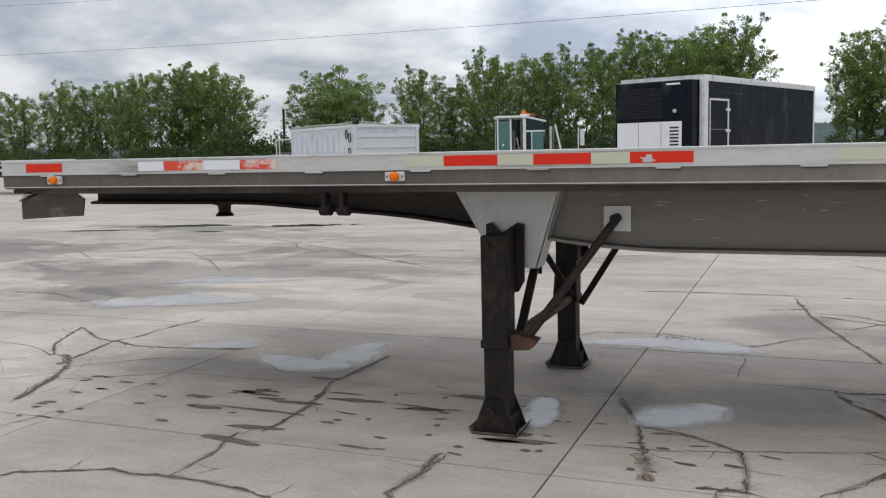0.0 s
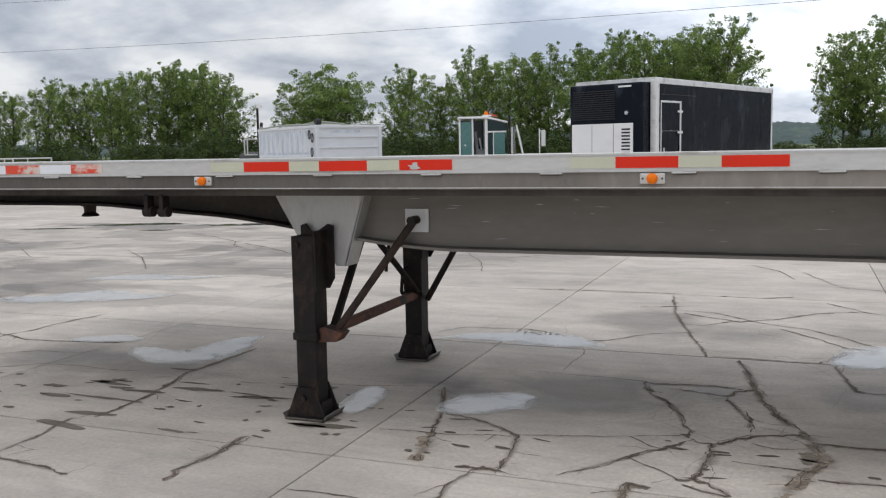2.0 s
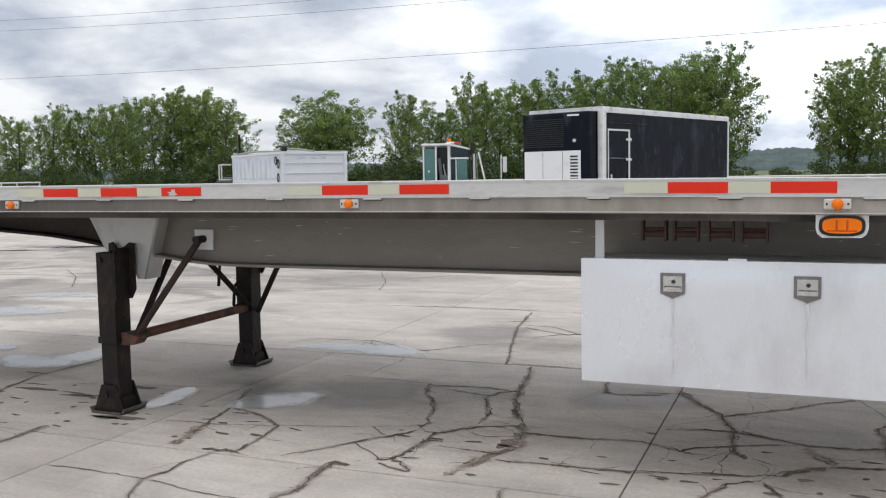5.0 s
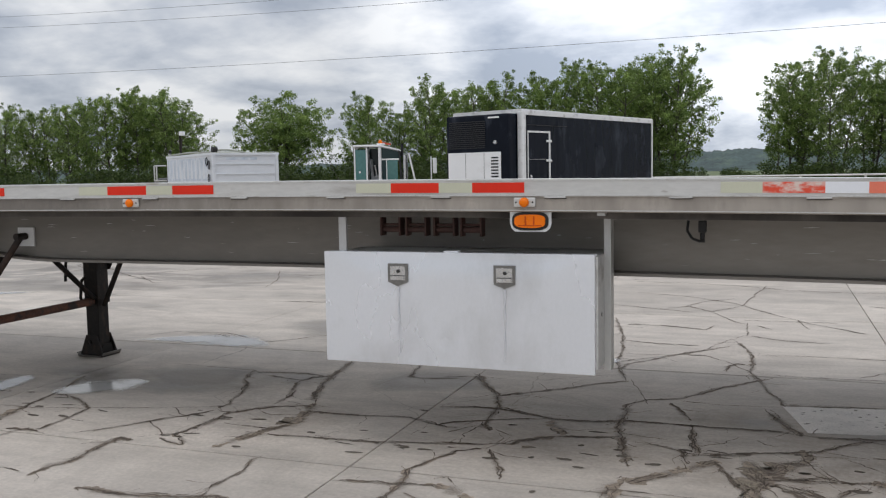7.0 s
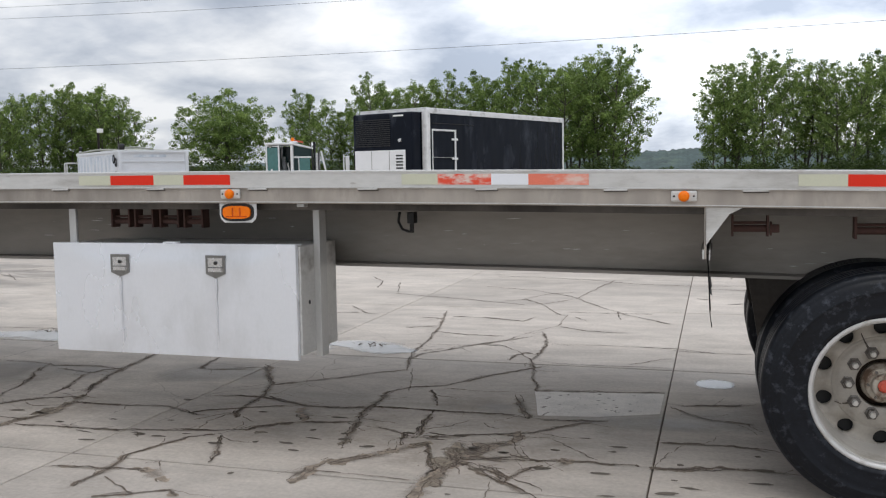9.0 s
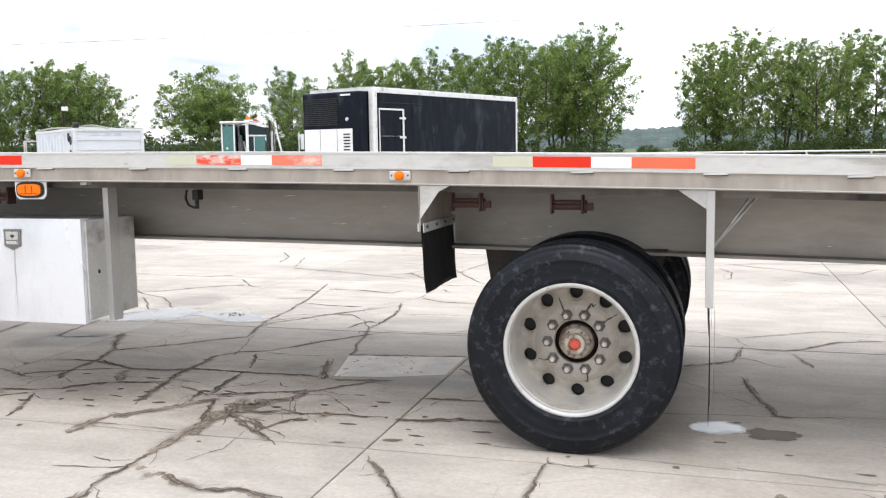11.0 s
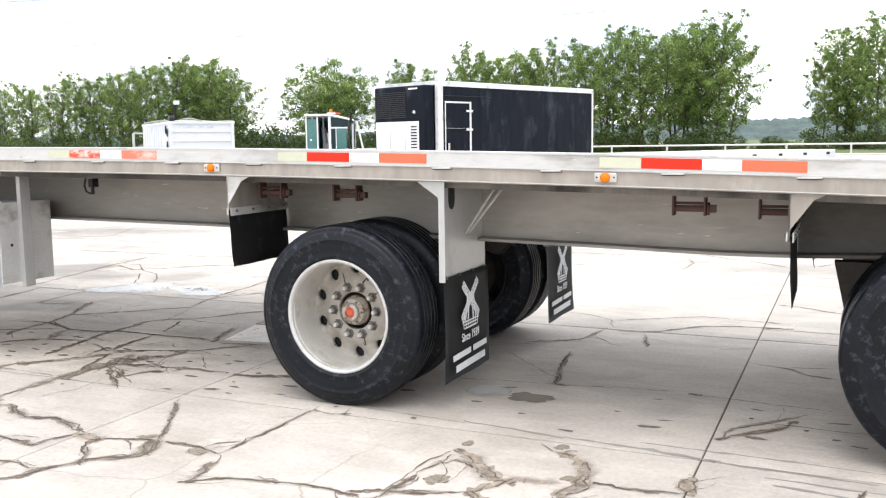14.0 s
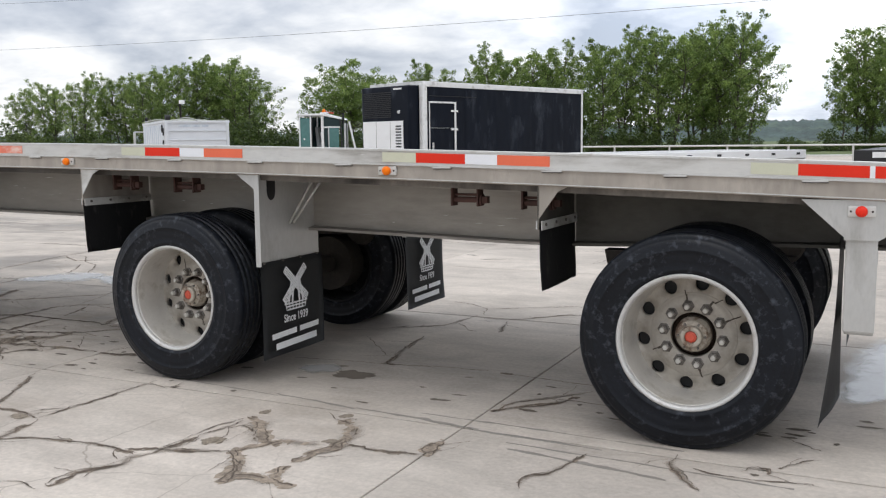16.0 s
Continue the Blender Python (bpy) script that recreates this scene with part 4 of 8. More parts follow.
part("brace_stud", rod((-6.79, BY - 0.02, 1.13), (-6.79, BY - 0.11, 1.13), 0.024, 12), M["rust_dark"], wb)
part("long_brace", rod((-6.78, BY - 0.07, 1.135), (-7.27, LY + 0.03, 0.455), 0.022, 12), M["rust_dark"], trailer, "rusty diagonal brace tube")
part("inner_brace", bar((-7.27, 0.86, 0.99), (-7.31, LY + 0.1, 0.46), 0.045, 0.02), M["black_steel"], trailer)
part("crank_handle", tube([(-7.41, LY2 - 0.10, 0.69), (-7.437, LY2 - 0.12, 0.65), (-7.45, LY2 - 0.12, 0.50), (-7.42, LY2 - 0.12, 0.475)], 0.013, 8), M["black_steel"], trailer, "folded black crank handle")
part("cross_tube", rod((-7.345, LY + 0.06, 0.475), (-7.37, LY2 - 0.07, 0.475), 0.034, 12), M["rust"], trailer, "rusty cross tube between the legs")
part("brace_foot", plate([(-7.34, 0.44), (-7.21, 0.45), (-7.17, 0.50), (-7.28, 0.53), (-7.34, 0.52)], LY - 0.03, LY + 0.07), M["rust"], trailer)
part("far_brace", rod((-6.95, mirror(BY), 0.97), (-7.29, LY2 - 0.02, 0.44), 0.022, 12), M["black_steel"], trailer)
part("far_inner_brace", rod((-7.52, LY2 - 0.5, 1.0), (-7.34, LY2 - 0.08, 0.5), 0.022, 10), M["black_steel"], trailer)
b = tube([(-7.47, LY2 - 0.25, 1.0), (-7.49, LY2 - 0.22, 0.86), (-7.52, LY2 - 0.2, 0.79), (-7.53, LY2 - 0.2, 0.66)], 0.013, 8)
part("crank_handle", b, M["black_steel"], trailer, "folded crank handle")

# tool box between two drop plates
TX0, TX1, TZ0, TZ1 = -4.172, -2.712, 0.515, 1.108
box = part("tool_box", bx(TX0 + 0.015, TX1 + 0.012, 0.056, 0.50, TZ0 + 0.02, TZ1 - 0.012, 0.006), M["rail"], trailer, "white aluminium tool box slung under the deck")
lid = part("lid", bx(TX0, TX1, 0.0268, 0.053, TZ0, TZ1, 0.0015), M["toolbox"], box, "dented white lid with run-down stains")
b = bmesh.new()
nx, nz = 60, 28
g = []
for k in range(nz + 1):
    row = []
    for i in range(nx + 1):
        x, z = TX0 + 0.002 + (TX1 - TX0 - 0.004) * i / nx, TZ0 + 0.002 + (TZ1 - TZ0 - 0.004) * k / nz
        edge = smooth_step(0, 0.22, min(i / nx, 1 - i / nx, k / nz, 1 - k / nz))
        d = -0.006 * edge + 0.0045 * noise.noise(Vector((x * 2.1, z * 2.6, 7))) * edge + 0.007 * math.exp(-((x + 3.49) ** 2 + (z - 0.64) ** 2) / 0.0008)
        d += 0.003 * math.exp(-((x + 3.43) ** 2 + (z - 0.70) ** 2) / 0.02)
        row.append(b.verts.new((x, 0.0262 + d, z)))
    g.append(row)
for k in range(nz):
    for i in range(nx):
        b.faces.new((g[k][i], g[k][i + 1], g[k + 1][i + 1], g[k + 1][i]))
part("lid_sheet", b, M["toolbox"], box, "dented white outer sheet", True)
part("lid_top", bx(TX0, TX1, 0.053, 0.10, TZ1 - 0.010, TZ1 - 0.002, 0.003), M["toolbox"], box)
part("hinge", bx(-3.50, -3.42, 0.06, 0.10, TZ1 - 0.002, TZ1 + 0.006, 0.002), M["white"], box)
M["latch_frame"] = mat("tarnished_latch_frame", (0.22, 0.215, 0.205), 0.35, 0.8, 0.3, 25, 90, 0.2)
M["latch_pan"] = mat("dull_latch_pan", (0.06, 0.058, 0.055), 0.4, 0.6, 0.3, 25, 90, 0.2)
run = mat("run_stain", (0.70, 0.71, 0.735), 0.36, 0.45, 0.1, 10, 60, 0)
for x in (-3.74, -3.163):
    z = 0.993
    o = [(x - 0.056, z + 0.056), (x + 0.056, z + 0.056), (x + 0.056, z - 0.04), (x, z - 0.063), (x - 0.056, z - 0.04)]
    la = part("latch", plate(o, 0.012, 0.026), M["latch_frame"], box, "recessed steel paddle latch")
    part("latch_pan", plate([(x - 0.042, z + 0.042), (x + 0.042, z + 0.042), (x + 0.042, z - 0.03), (x - 0.042, z - 0.03)], 0.0108, 0.0125), M["steel"], box)
    part("latch_well", plate([(x - 0.036, z + 0.036), (x + 0.036, z + 0.036), (x + 0.036, z - 0.006), (x - 0.036, z - 0.006)], 0.0098, 0.0109), M["steel"], box)
    part("latch_paddle", plate([(x - 0.036, z - 0.006), (x + 0.036, z - 0.006), (x + 0.036, z - 0.026), (x - 0.036, z - 0.026)], 0.004, 0.0110), M["steel"], box)
    part("latch_slot", plate([(x - 0.038, z - 0.005), (x + 0.038, z - 0.005), (x + 0.038, z - 0.0085), (x - 0.038, z - 0.0085)], 0.0035, 0.0099), M["latch_pan"], box)
    part("latch_lock", lathe([(0, 0.001), (0, 0.010), (-0.006, 0.009), (-0.006, 0.001)], 12, centre=(x + 0.004, 0.0100, z + 0.017)), M["latch_pan"], box)
    s = bmesh.new()
    pts = [(x + 0.003 * math.sin(i * 2.1), z - 0.066 - i * 0.045, 0.0055 * (1 - i / 10)) for i in range(9)]
    for (ax, az, aw), (cx, cz, cw) in zip(pts[:-1], pts[1:]):
        poly(s, [(ax - aw, 0.0150, az), (ax + aw, 0.0150, az), (cx + cw, 0.0150, cz), (cx - cw, 0.0150, cz)])
    part("run_stain", s, run, box)
part("side_hole", lathe([(0, 0.001), (0, 0.012), (-0.001, 0.012), (-0.001, 0.001)], 12, centre=(0, 0, 0)), M["black"], box).location = (TX1 + 0.012, 0.15, 0.80)
bpy.data.objects["side_hole"].rotation_euler = (0, 0, radians(90))
part("drop_plate", bx(-4.12, -4.075, 0.10, 0.118, 0.55, zr(-4.1) - 0.094, 0.004), M["bright"], trailer, "bright upright strap of the tool box")
part("drop_flange", bx(-2.7005, -2.664, 0.215, 0.30, TZ0 - 0.012, zr(-2.7) - 0.112, 0.004), M["bright"], trailer, "bright upright strap of the tool box")
part("beam_upright", bx(-2.70, -2.66, 0.03, 0.3, zr(-2.7) - 0.112, zr(-2.7) - 0.095, 0.003), M["bright"], trailer)


# ratchet winches hanging below the rail
M["dark_brown"] = mat("greasy_rusty_steel", (0.075, 0.036, 0.028), 0.75, 0.1, 0.3, 9, 60, 0.4)


def winch(x, y, z, w=0.15, m=M["brown"]):
    cheek = lambda s: bx(x + s - 0.022, x + s + 0.012, y + 0.015, y + 0.06, z + 0.0, z + 0.02, 0, bx(x + s - 0.005, x + s + 0.005, y, y + 0.07, z - 0.10, z + 0.015, 0.002))
    wi = part("winch", cheek(0), m, trailer, "small rusty strap winch under the rail")
    part("cheek", cheek(w), m, wi)
    part("drum", rod((x, y + 0.035, z - 0.066), (x + w, y + 0.035, z - 0.066), 0.016, 12), m, wi)
    part("tie_rod", rod((x, y + 0.035, z - 0.040), (x + w, y + 0.035, z - 0.040), 0.007, 8), m, wi)
    if m is M["dark_brown"]:
        return
    part("ratchet", rod((x + w + 0.010, y + 0.035, z - 0.066), (x + w + 0.018, y + 0.035, z - 0.066), 0.032, 14), m, wi)
    part("socket", bx(x + w + 0.018, x + w + 0.05, y + 0.017, y + 0.053, z - 0.084, z - 0.048, 0.003), m, wi)


for x in (-3.91, -3.76, -3.60, -3.45):
    winch(x, 0.19, zr(x) - 0.135, 0.11, M["dark_brown"])
for x in (-0.62, -0.11, 1.81, 2.21):
    winch(x, 0.17, zr(x) - 0.130)

# air hose end on the beam
b = tube([(-2.31, 0.47, 1.25), (-2.315, 0.46, 1.20), (-2.29, 0.45, 1.16), (-2.25, 0.45, 1.145), (-2.23, 0.45, 1.16)], 0.007, 8)
b = bx(-2.26, -2.22, 0.44, 0.50, 1.19, 1.25, 0.006, b)
b = rod((-2.24, 0.46, 1.14), (-2.24, 0.46, 1.20), 0.012, 8, b)
part("air_hose", b, M["black"], trailer, "loose black air hose end")


# wheels
M["barrel"] = mat("dusty_rim_barrel", (0.52, 0.495, 0.455), 0.45, 0.2, 0.1, 6, 60, 0.1, stain=(0.40, 0.37, 0.32), stain_amount=0.22, stain_scale=7)
M["grease"] = mat("dark_grease", (0.07, 0.055, 0.042), 0.5, 0.0, 0.4, 30, 120, 0.3)
M["stud"] = mat("dusty_stud_end", (0.55, 0.53, 0.49), 0.5, 0.3, 0.2, 25, 90, 0.2)
R = 0.513
TREAD = [(0.02, 0.306), (0.004, 0.310), (-0.006, 0.326), (-0.008, 0.332), (-0.013, 0.336), (-0.014, 0.346), (-0.012, 0.350), (-0.018, 0.38), (-0.020, 0.405), (-0.018, 0.428), (-0.021, 0.431), (-0.018, 0.436), (-0.011, 0.462), (-0.003, 0.478), (0.001, 0.481), (0.001, 0.487), (0.006, 0.497), (0.016, 0.507), (0.04, R - 0.001)]
for k in range(4):
    a = 0.063 + 0.043 * k
    TREAD += [(a, R), (a + 0.002, R - 0.012), (a + 0.011, R - 0.012), (a + 0.013, R)]
TREAD += [(0.225, R - 0.001), (0.238, 0.498), (0.25, 0.475), (0.262, 0.43), (0.266, 0.38), (0.262, 0.33), (0.246, 0.31), (0.24, 0.306)]


def disc_sector(b, a0, r0, r1, rc, rh, y, depth):
    """One tenth of the wheel disc with its round hand hole."""
    n = 24
    outer, inner, deep = [], [], []
    half = math.pi / 10
    for i in range(n):
        a = 2 * math.pi * i / n
        hx, hz = rh * math.cos(a), rh * math.sin(a)
        # push the hole's outline out to the sector's border
        u, v = math.cos(a), math.sin(a)
        k = 1 / max(abs(u), abs(v))
        rr = (r0 + r1) / 2 + (r1 - r0) / 2 * v * k
        th = half * u * k
        outer.append(b.verts.new((rr * math.cos(a0 + th), y(rr), rr * math.sin(a0 + th))))
        rad = rc + hz
        t2 = hx / rc
        inner.append(b.verts.new((rad * math.cos(a0 + t2), y(rad), rad * math.sin(a0 + t2))))
        deep.append(b.verts.new((rad * math.cos(a0 + t2), y(rad) + depth, rad * math.sin(a0 + t2))))
    for i in range(n):
        j = (i + 1) % n
        b.faces.new((outer[i], outer[j], inner[j], inner[i]))
        b.faces.new((inner[i], inner[j], deep[j], deep[i]))


def build_wheel(turn):
    """At the origin, its outer side towards -y, hub centre on the axis."""
    w = thing("wheel_pattern", (0, 0, 0), "wheel", "wheel")
    part("tyre", lathe(TREAD, 96, closed=True), M["rubber"], w, "", True)
    # bright lip, then the tapering barrel behind it
    part("lip", lathe([(0.012, 0.300), (0.0, 0.323), (-0.006, 0.323), (-0.009, 0.316), (-0.004, 0.306), (0.010, 0.299)], 72, closed=True), M["lip"], w, "pale bare rim lip", True)
    b = lathe([(0.0095, 0.2995), (0.03, 0.297), (0.06, 0.295), (0.10, 0.292), (0.17, 0.289), (0.215, 0.286), (0.228, 0.279), (0.258, 0.279), (0.258, 0.302), (0.05, 0.304)], 72, closed=True)
    part("rim", b, M["barrel"], w, "dusty grey dished rim", True)
    b = bmesh.new()
    depth = lambda r: 0.226 - 0.010 * smooth_step(0.262, 0.215, r) - 0.012 * smooth_step(0.200, 0.182, r)
    for k in range(10):
        disc_sector(b, 2 * math.pi * k / 10 + turn, 0.204, 0.2835, 0.2470, 0.0340, depth, 0.03)
    bmesh.ops.remove_doubles(b, verts=b.verts, dist=0.0008)
    part("disc", b, M["rim"], w, "", True)
    b = lathe([(depth(0.207), 0.2065), (depth(0.200), 0.200), (depth(0.191), 0.191), (depth(0.180), 0.180), (0.203, 0.174), (0.2005, 0.160), (0.2005, 0.113), (0.205, 0.108), (0.24, 0.108), (0.24, 0.2065)], 48, closed=True)
    part("nut_ring", b, M["rim"], w, "", True)
    # near-black disc puts the dark behind the hand holes into colour
    part("dark_back", lathe([(0.262, 0.004), (0.262, 0.275), (0.268, 0.275), (0.268, 0.004)], 32), M["grille"], w)
    for k in range(10):
        a = 2 * math.pi * (k + 0.5) / 10 + turn
        c = (0.141 * math.cos(a), 0.2005, 0.141 * math.sin(a))
        b = lathe([(0.004, 0.002), (0.0, 0.030), (-0.006, 0.030), (-0.009, 0.024), (-0.030, 0.021), (-0.033, 0.014)], 6, centre=c)
        part("lug_nut", b, M["nut"], w)
        b = lathe([(-0.032, 0.0135), (-0.046, 0.0125), (-0.049, 0.010), (-0.049, 0.001)], 10, centre=c)
        part("stud_end", b, M["stud"], w)
    # grease and rust thrown outwards from a few nuts
    rs = random.Random(int(turn * 100))
    for k in (0, 1, 2, 5, 7):
        b = bmesh.new()
        a = 2 * math.pi * (k + 0.5) / 10 + turn + rs.uniform(-0.06, 0.06)
        prev, bend = None, rs.uniform(-0.25, 0.1)
        for i in range(7):
            r_ = 0.165 + (0.03 + 0.05 * rs.random()) * i / 6
            wd = (0.012 - 0.0012 * i) * rs.uniform(0.6, 1.2)
            aa = a + bend * (i / 6) ** 2
            y = min(depth(r_), 0.2012 if r_ < 0.175 else 9) - 0.0012
            v = [b.verts.new((r_ * math.cos(aa) - e * wd * math.sin(aa), y, r_ * math.sin(aa) + e * wd * math.cos(aa))) for e in (-0.5, 0.5)]
            if prev:
                b.faces.new((prev[0], prev[1], v[1], v[0]))
            prev = v
        part("grease_streak", b, M["grease"], w, "dark grease streak from a nut")
    part("hub_recess", lathe([(0.235, 0.004), (0.235, 0.1075), (0.242, 0.1075), (0.242, 0.004)], 32), M["hub_dark"], w, "dark recess round the hub", True)
    part("hub", lathe([(0.236, 0.004), (0.236, 0.088), (0.205, 0.086), (0.198, 0.078), (0.170, 0.076), (0.163, 0.070), (0.161, 0.056), (0.154, 0.055), (0.148, 0.004)], 28), M["hub"], w, "grimy steel hub", True)
    part("hub_ring", lathe([(0.160, 0.030), (0.160, 0.055), (0.136, 0.052), (0.132, 0.046), (0.133, 0.031), (0.140, 0.029)], 28, closed=True), M["hub"], w, "pale ring round the hub cap", True)
    part("hub_cap", lathe([(0.149, 0.002), (0.149, 0.030), (0.140, 0.028), (0.137, 0.020), (0.134, 0.018), (0.134, 0.002)], 8), M["red_cap"], w, "worn red hub cap")
    for k in range(6):
        a = 2 * math.pi * k / 6
        part("hub_bolt", rod((0.064 * math.cos(a), 0.165, 0.064 * math.sin(a)), (0.064 * math.cos(a), 0.155, 0.064 * math.sin(a)), 0.0065, 6), M["nut"], w)
    return w


def place_wheel(pattern, m, inside=False):
    """Hang a copy of the wheel under the trailer, its pieces as sub-parts."""
    kids = list(pattern.children)
    tyre = next(k for k in kids if k.name.startswith("tyre"))
    base = new("wheel", tyre.data)
    base["label"] = "black dual tyre on a dished wheel"
    base.parent = trailer
    base.matrix_parent_inverse = trailer.matrix_basis.inverted()
    base.matrix_basis = m
    for k in kids:
        if k is tyre:
            continue
        o = new(k.name.split(".")[0], k.data)
        if "label" in k:
            o["label"] = k["label"]
        o.parent = base
        # inner wheels' pale pieces go near-black: their shade is put into the colour
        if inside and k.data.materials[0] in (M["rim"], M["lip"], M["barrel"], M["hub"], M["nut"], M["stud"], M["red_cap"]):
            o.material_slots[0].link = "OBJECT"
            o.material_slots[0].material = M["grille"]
    return base


for cx, turn, cz in ((0.012, 0.33, R - 0.004), (3.085, 0.18, R - 0.010)):
    pat = build_wheel(turn)
    place_wheel(pat, Matrix.Translation((cx, -0.022, cz)))
    inner = (Matrix.Translation((cx, 0.64, cz)) @ Matrix.Rotation(math.pi, 4, "Z"))
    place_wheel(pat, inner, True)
    place_wheel(pat, Matrix.Translation((cx, W - 0.03, cz)) @ Matrix.Rotation(math.pi, 4, "Z"))
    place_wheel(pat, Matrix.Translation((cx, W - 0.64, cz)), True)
    for k in list(pat.children):
        bpy.data.objects.remove(k)
    bpy.data.objects.remove(pat)
    # axle, brake drum, springs and chamber
    ax = part("axle", rod((cx, 0.3, cz), (cx, W - 0.3, cz), 0.065, 16), M["beam_dark"], trailer, "dirty steel axle")
    for y in (0.55, W - 0.75):
        part("brake_drum", lathe([(0, 0.02), (0, 0.21), (0.18, 0.21), (0.18, 0.02)], 28, centre=(cx, y, cz)), M["beam_dark"], ax)
    for y in (BY, mirror(BY)):
        part("spring_hanger", plate([(cx - 0.55, zr(cx) - 0.44), (cx - 0.50, 0.62), (cx - 0.38, 0.58), (cx - 0.2, 0.72), (cx + 0.35, 0.75), (cx + 0.42, zr(cx) - 0.44)], y - 0.05, y + 0.05), M["beam_dark"], trailer, "dark suspension hanger")
        part("air_spring", lathe([(0, 0.02), (0, 0.11), (0.05, 0.13), (0.12, 0.13), (0.17, 0.11), (0.17, 0.02)], 20, centre=(cx + 0.25, y - 0.08, 0.78)), M["beam_dark"], trailer)


# mud flaps
def wavy(x, y0, y1, z0, z1, lean, seed, thick=0.009, ragged=0.0, twist=0.0):
    b = bmesh.new()
    ny, nz = 12, 12
    g = []
    for i in range(nz + 1):
        row = []
        for j in range(ny + 1):
            t, s = i / nz, j / ny
            y, z = y0 + (y1 - y0) * s, z1 + (z0 - z1) * t
            if i == nz:
                z += ragged * noise.noise(Vector((y * 9, seed, 0)))
            dx = lean * t * t + twist * t * t * (1 - s) + 0.018 * t * noise.noise(Vector((y * 3, t * 1.5, seed)))
            row.append(b.verts.new((x + dx, y, z)))
        g.append(row)
    for i in range(nz):
        for j in range(ny):
            b.faces.new((g[i][j], g[i][j + 1], g[i + 1][j + 1], g[i + 1][j]))
    bmesh.ops.solidify(b, geom=b.faces[:], thickness=thick)
    return b


def fr_flap(x, y0, y1, z0, zm, z1, seed, lean=0.02, sheet=M["rail_low"]):
    """Short guard flap ahead of a wheel on a bright bracket."""
    br = part("flap_bracket", bx(x - 0.005, x + 0.005, y0, y1, zm - 0.03, z1, 0.002), sheet, trailer, "dull flap bracket")
    part("bracket_ear", plate([(x, z1 - 0.17), (x, z1), (x + 0.16, z1), (x + 0.10, z1 - 0.03)], y0, y0 + 0.006), M["rail"] if sheet is M["rail_low"] else M["rail_low"], br)
    part("clamp_strip", bx(x - 0.012, x - 0.005, y0, y1, zm - 0.03, zm + 0.012, 0.002), M["rail"], br)
    part("clamp_strip", bx(x + 0.016, x + 0.021, y0, y1, zm - 0.035, zm + 0.012, 0.002), M["rail"], br)
    fl = part("mud_flap", wavy(x + 0.008, y0 - 0.005, y1, z0, zm, lean, seed, ragged=0.006), M["flap_old"], trailer, "short cracked black rubber flap", True)
    for i in range(4):
        y = y0 + 0.05 + (y1 - y0 - 0.1) * i / 3
        part("bolt", rod((x - 0.02, y, zm - 0.008), (x + 0.028, y, zm - 0.008), 0.008, 8), M["nut"], fl)


fr_flap(-0.735, 0.015, 0.60, 0.755, 1.09, zr(-0.74) - 0.094, 3)
fr_flap(2.35, 0.03, 0.60, 0.69, 1.03, zr(2.35) - 0.094, 5, 0.010, M["tail_dark"])
fr_flap(-0.745, W - 0.60, W - 0.015, 0.64, 1.09, zr(-0.74) - 0.094, 7)
fr_flap(2.35, W - 0.60, W - 0.03, 0.635, 1.03, zr(2.35) - 0.094, 9, 0.035, M["tail_dark"])


def stroke(b, p, q, w, x):
    """A flat printed bar on a plane of constant x, in (y, z)."""
    (a, c), (d, e) = p, q
    x += (next(layer) % 80) * 0.00003
    n = math.hypot(d - a, e - c)
    ny, nz = -(e - c) / n * w / 2, (d - a) / n * w / 2
    poly(b, [(x, a + ny, c + nz), (x, d + ny, e + nz), (x, d - ny, e - nz), (x, a - ny, c - nz)])


M["print"] = mat("white_print", (0.82, 0.83, 0.84), 0.6, 0, 0.08, 20, 120, 0.05)


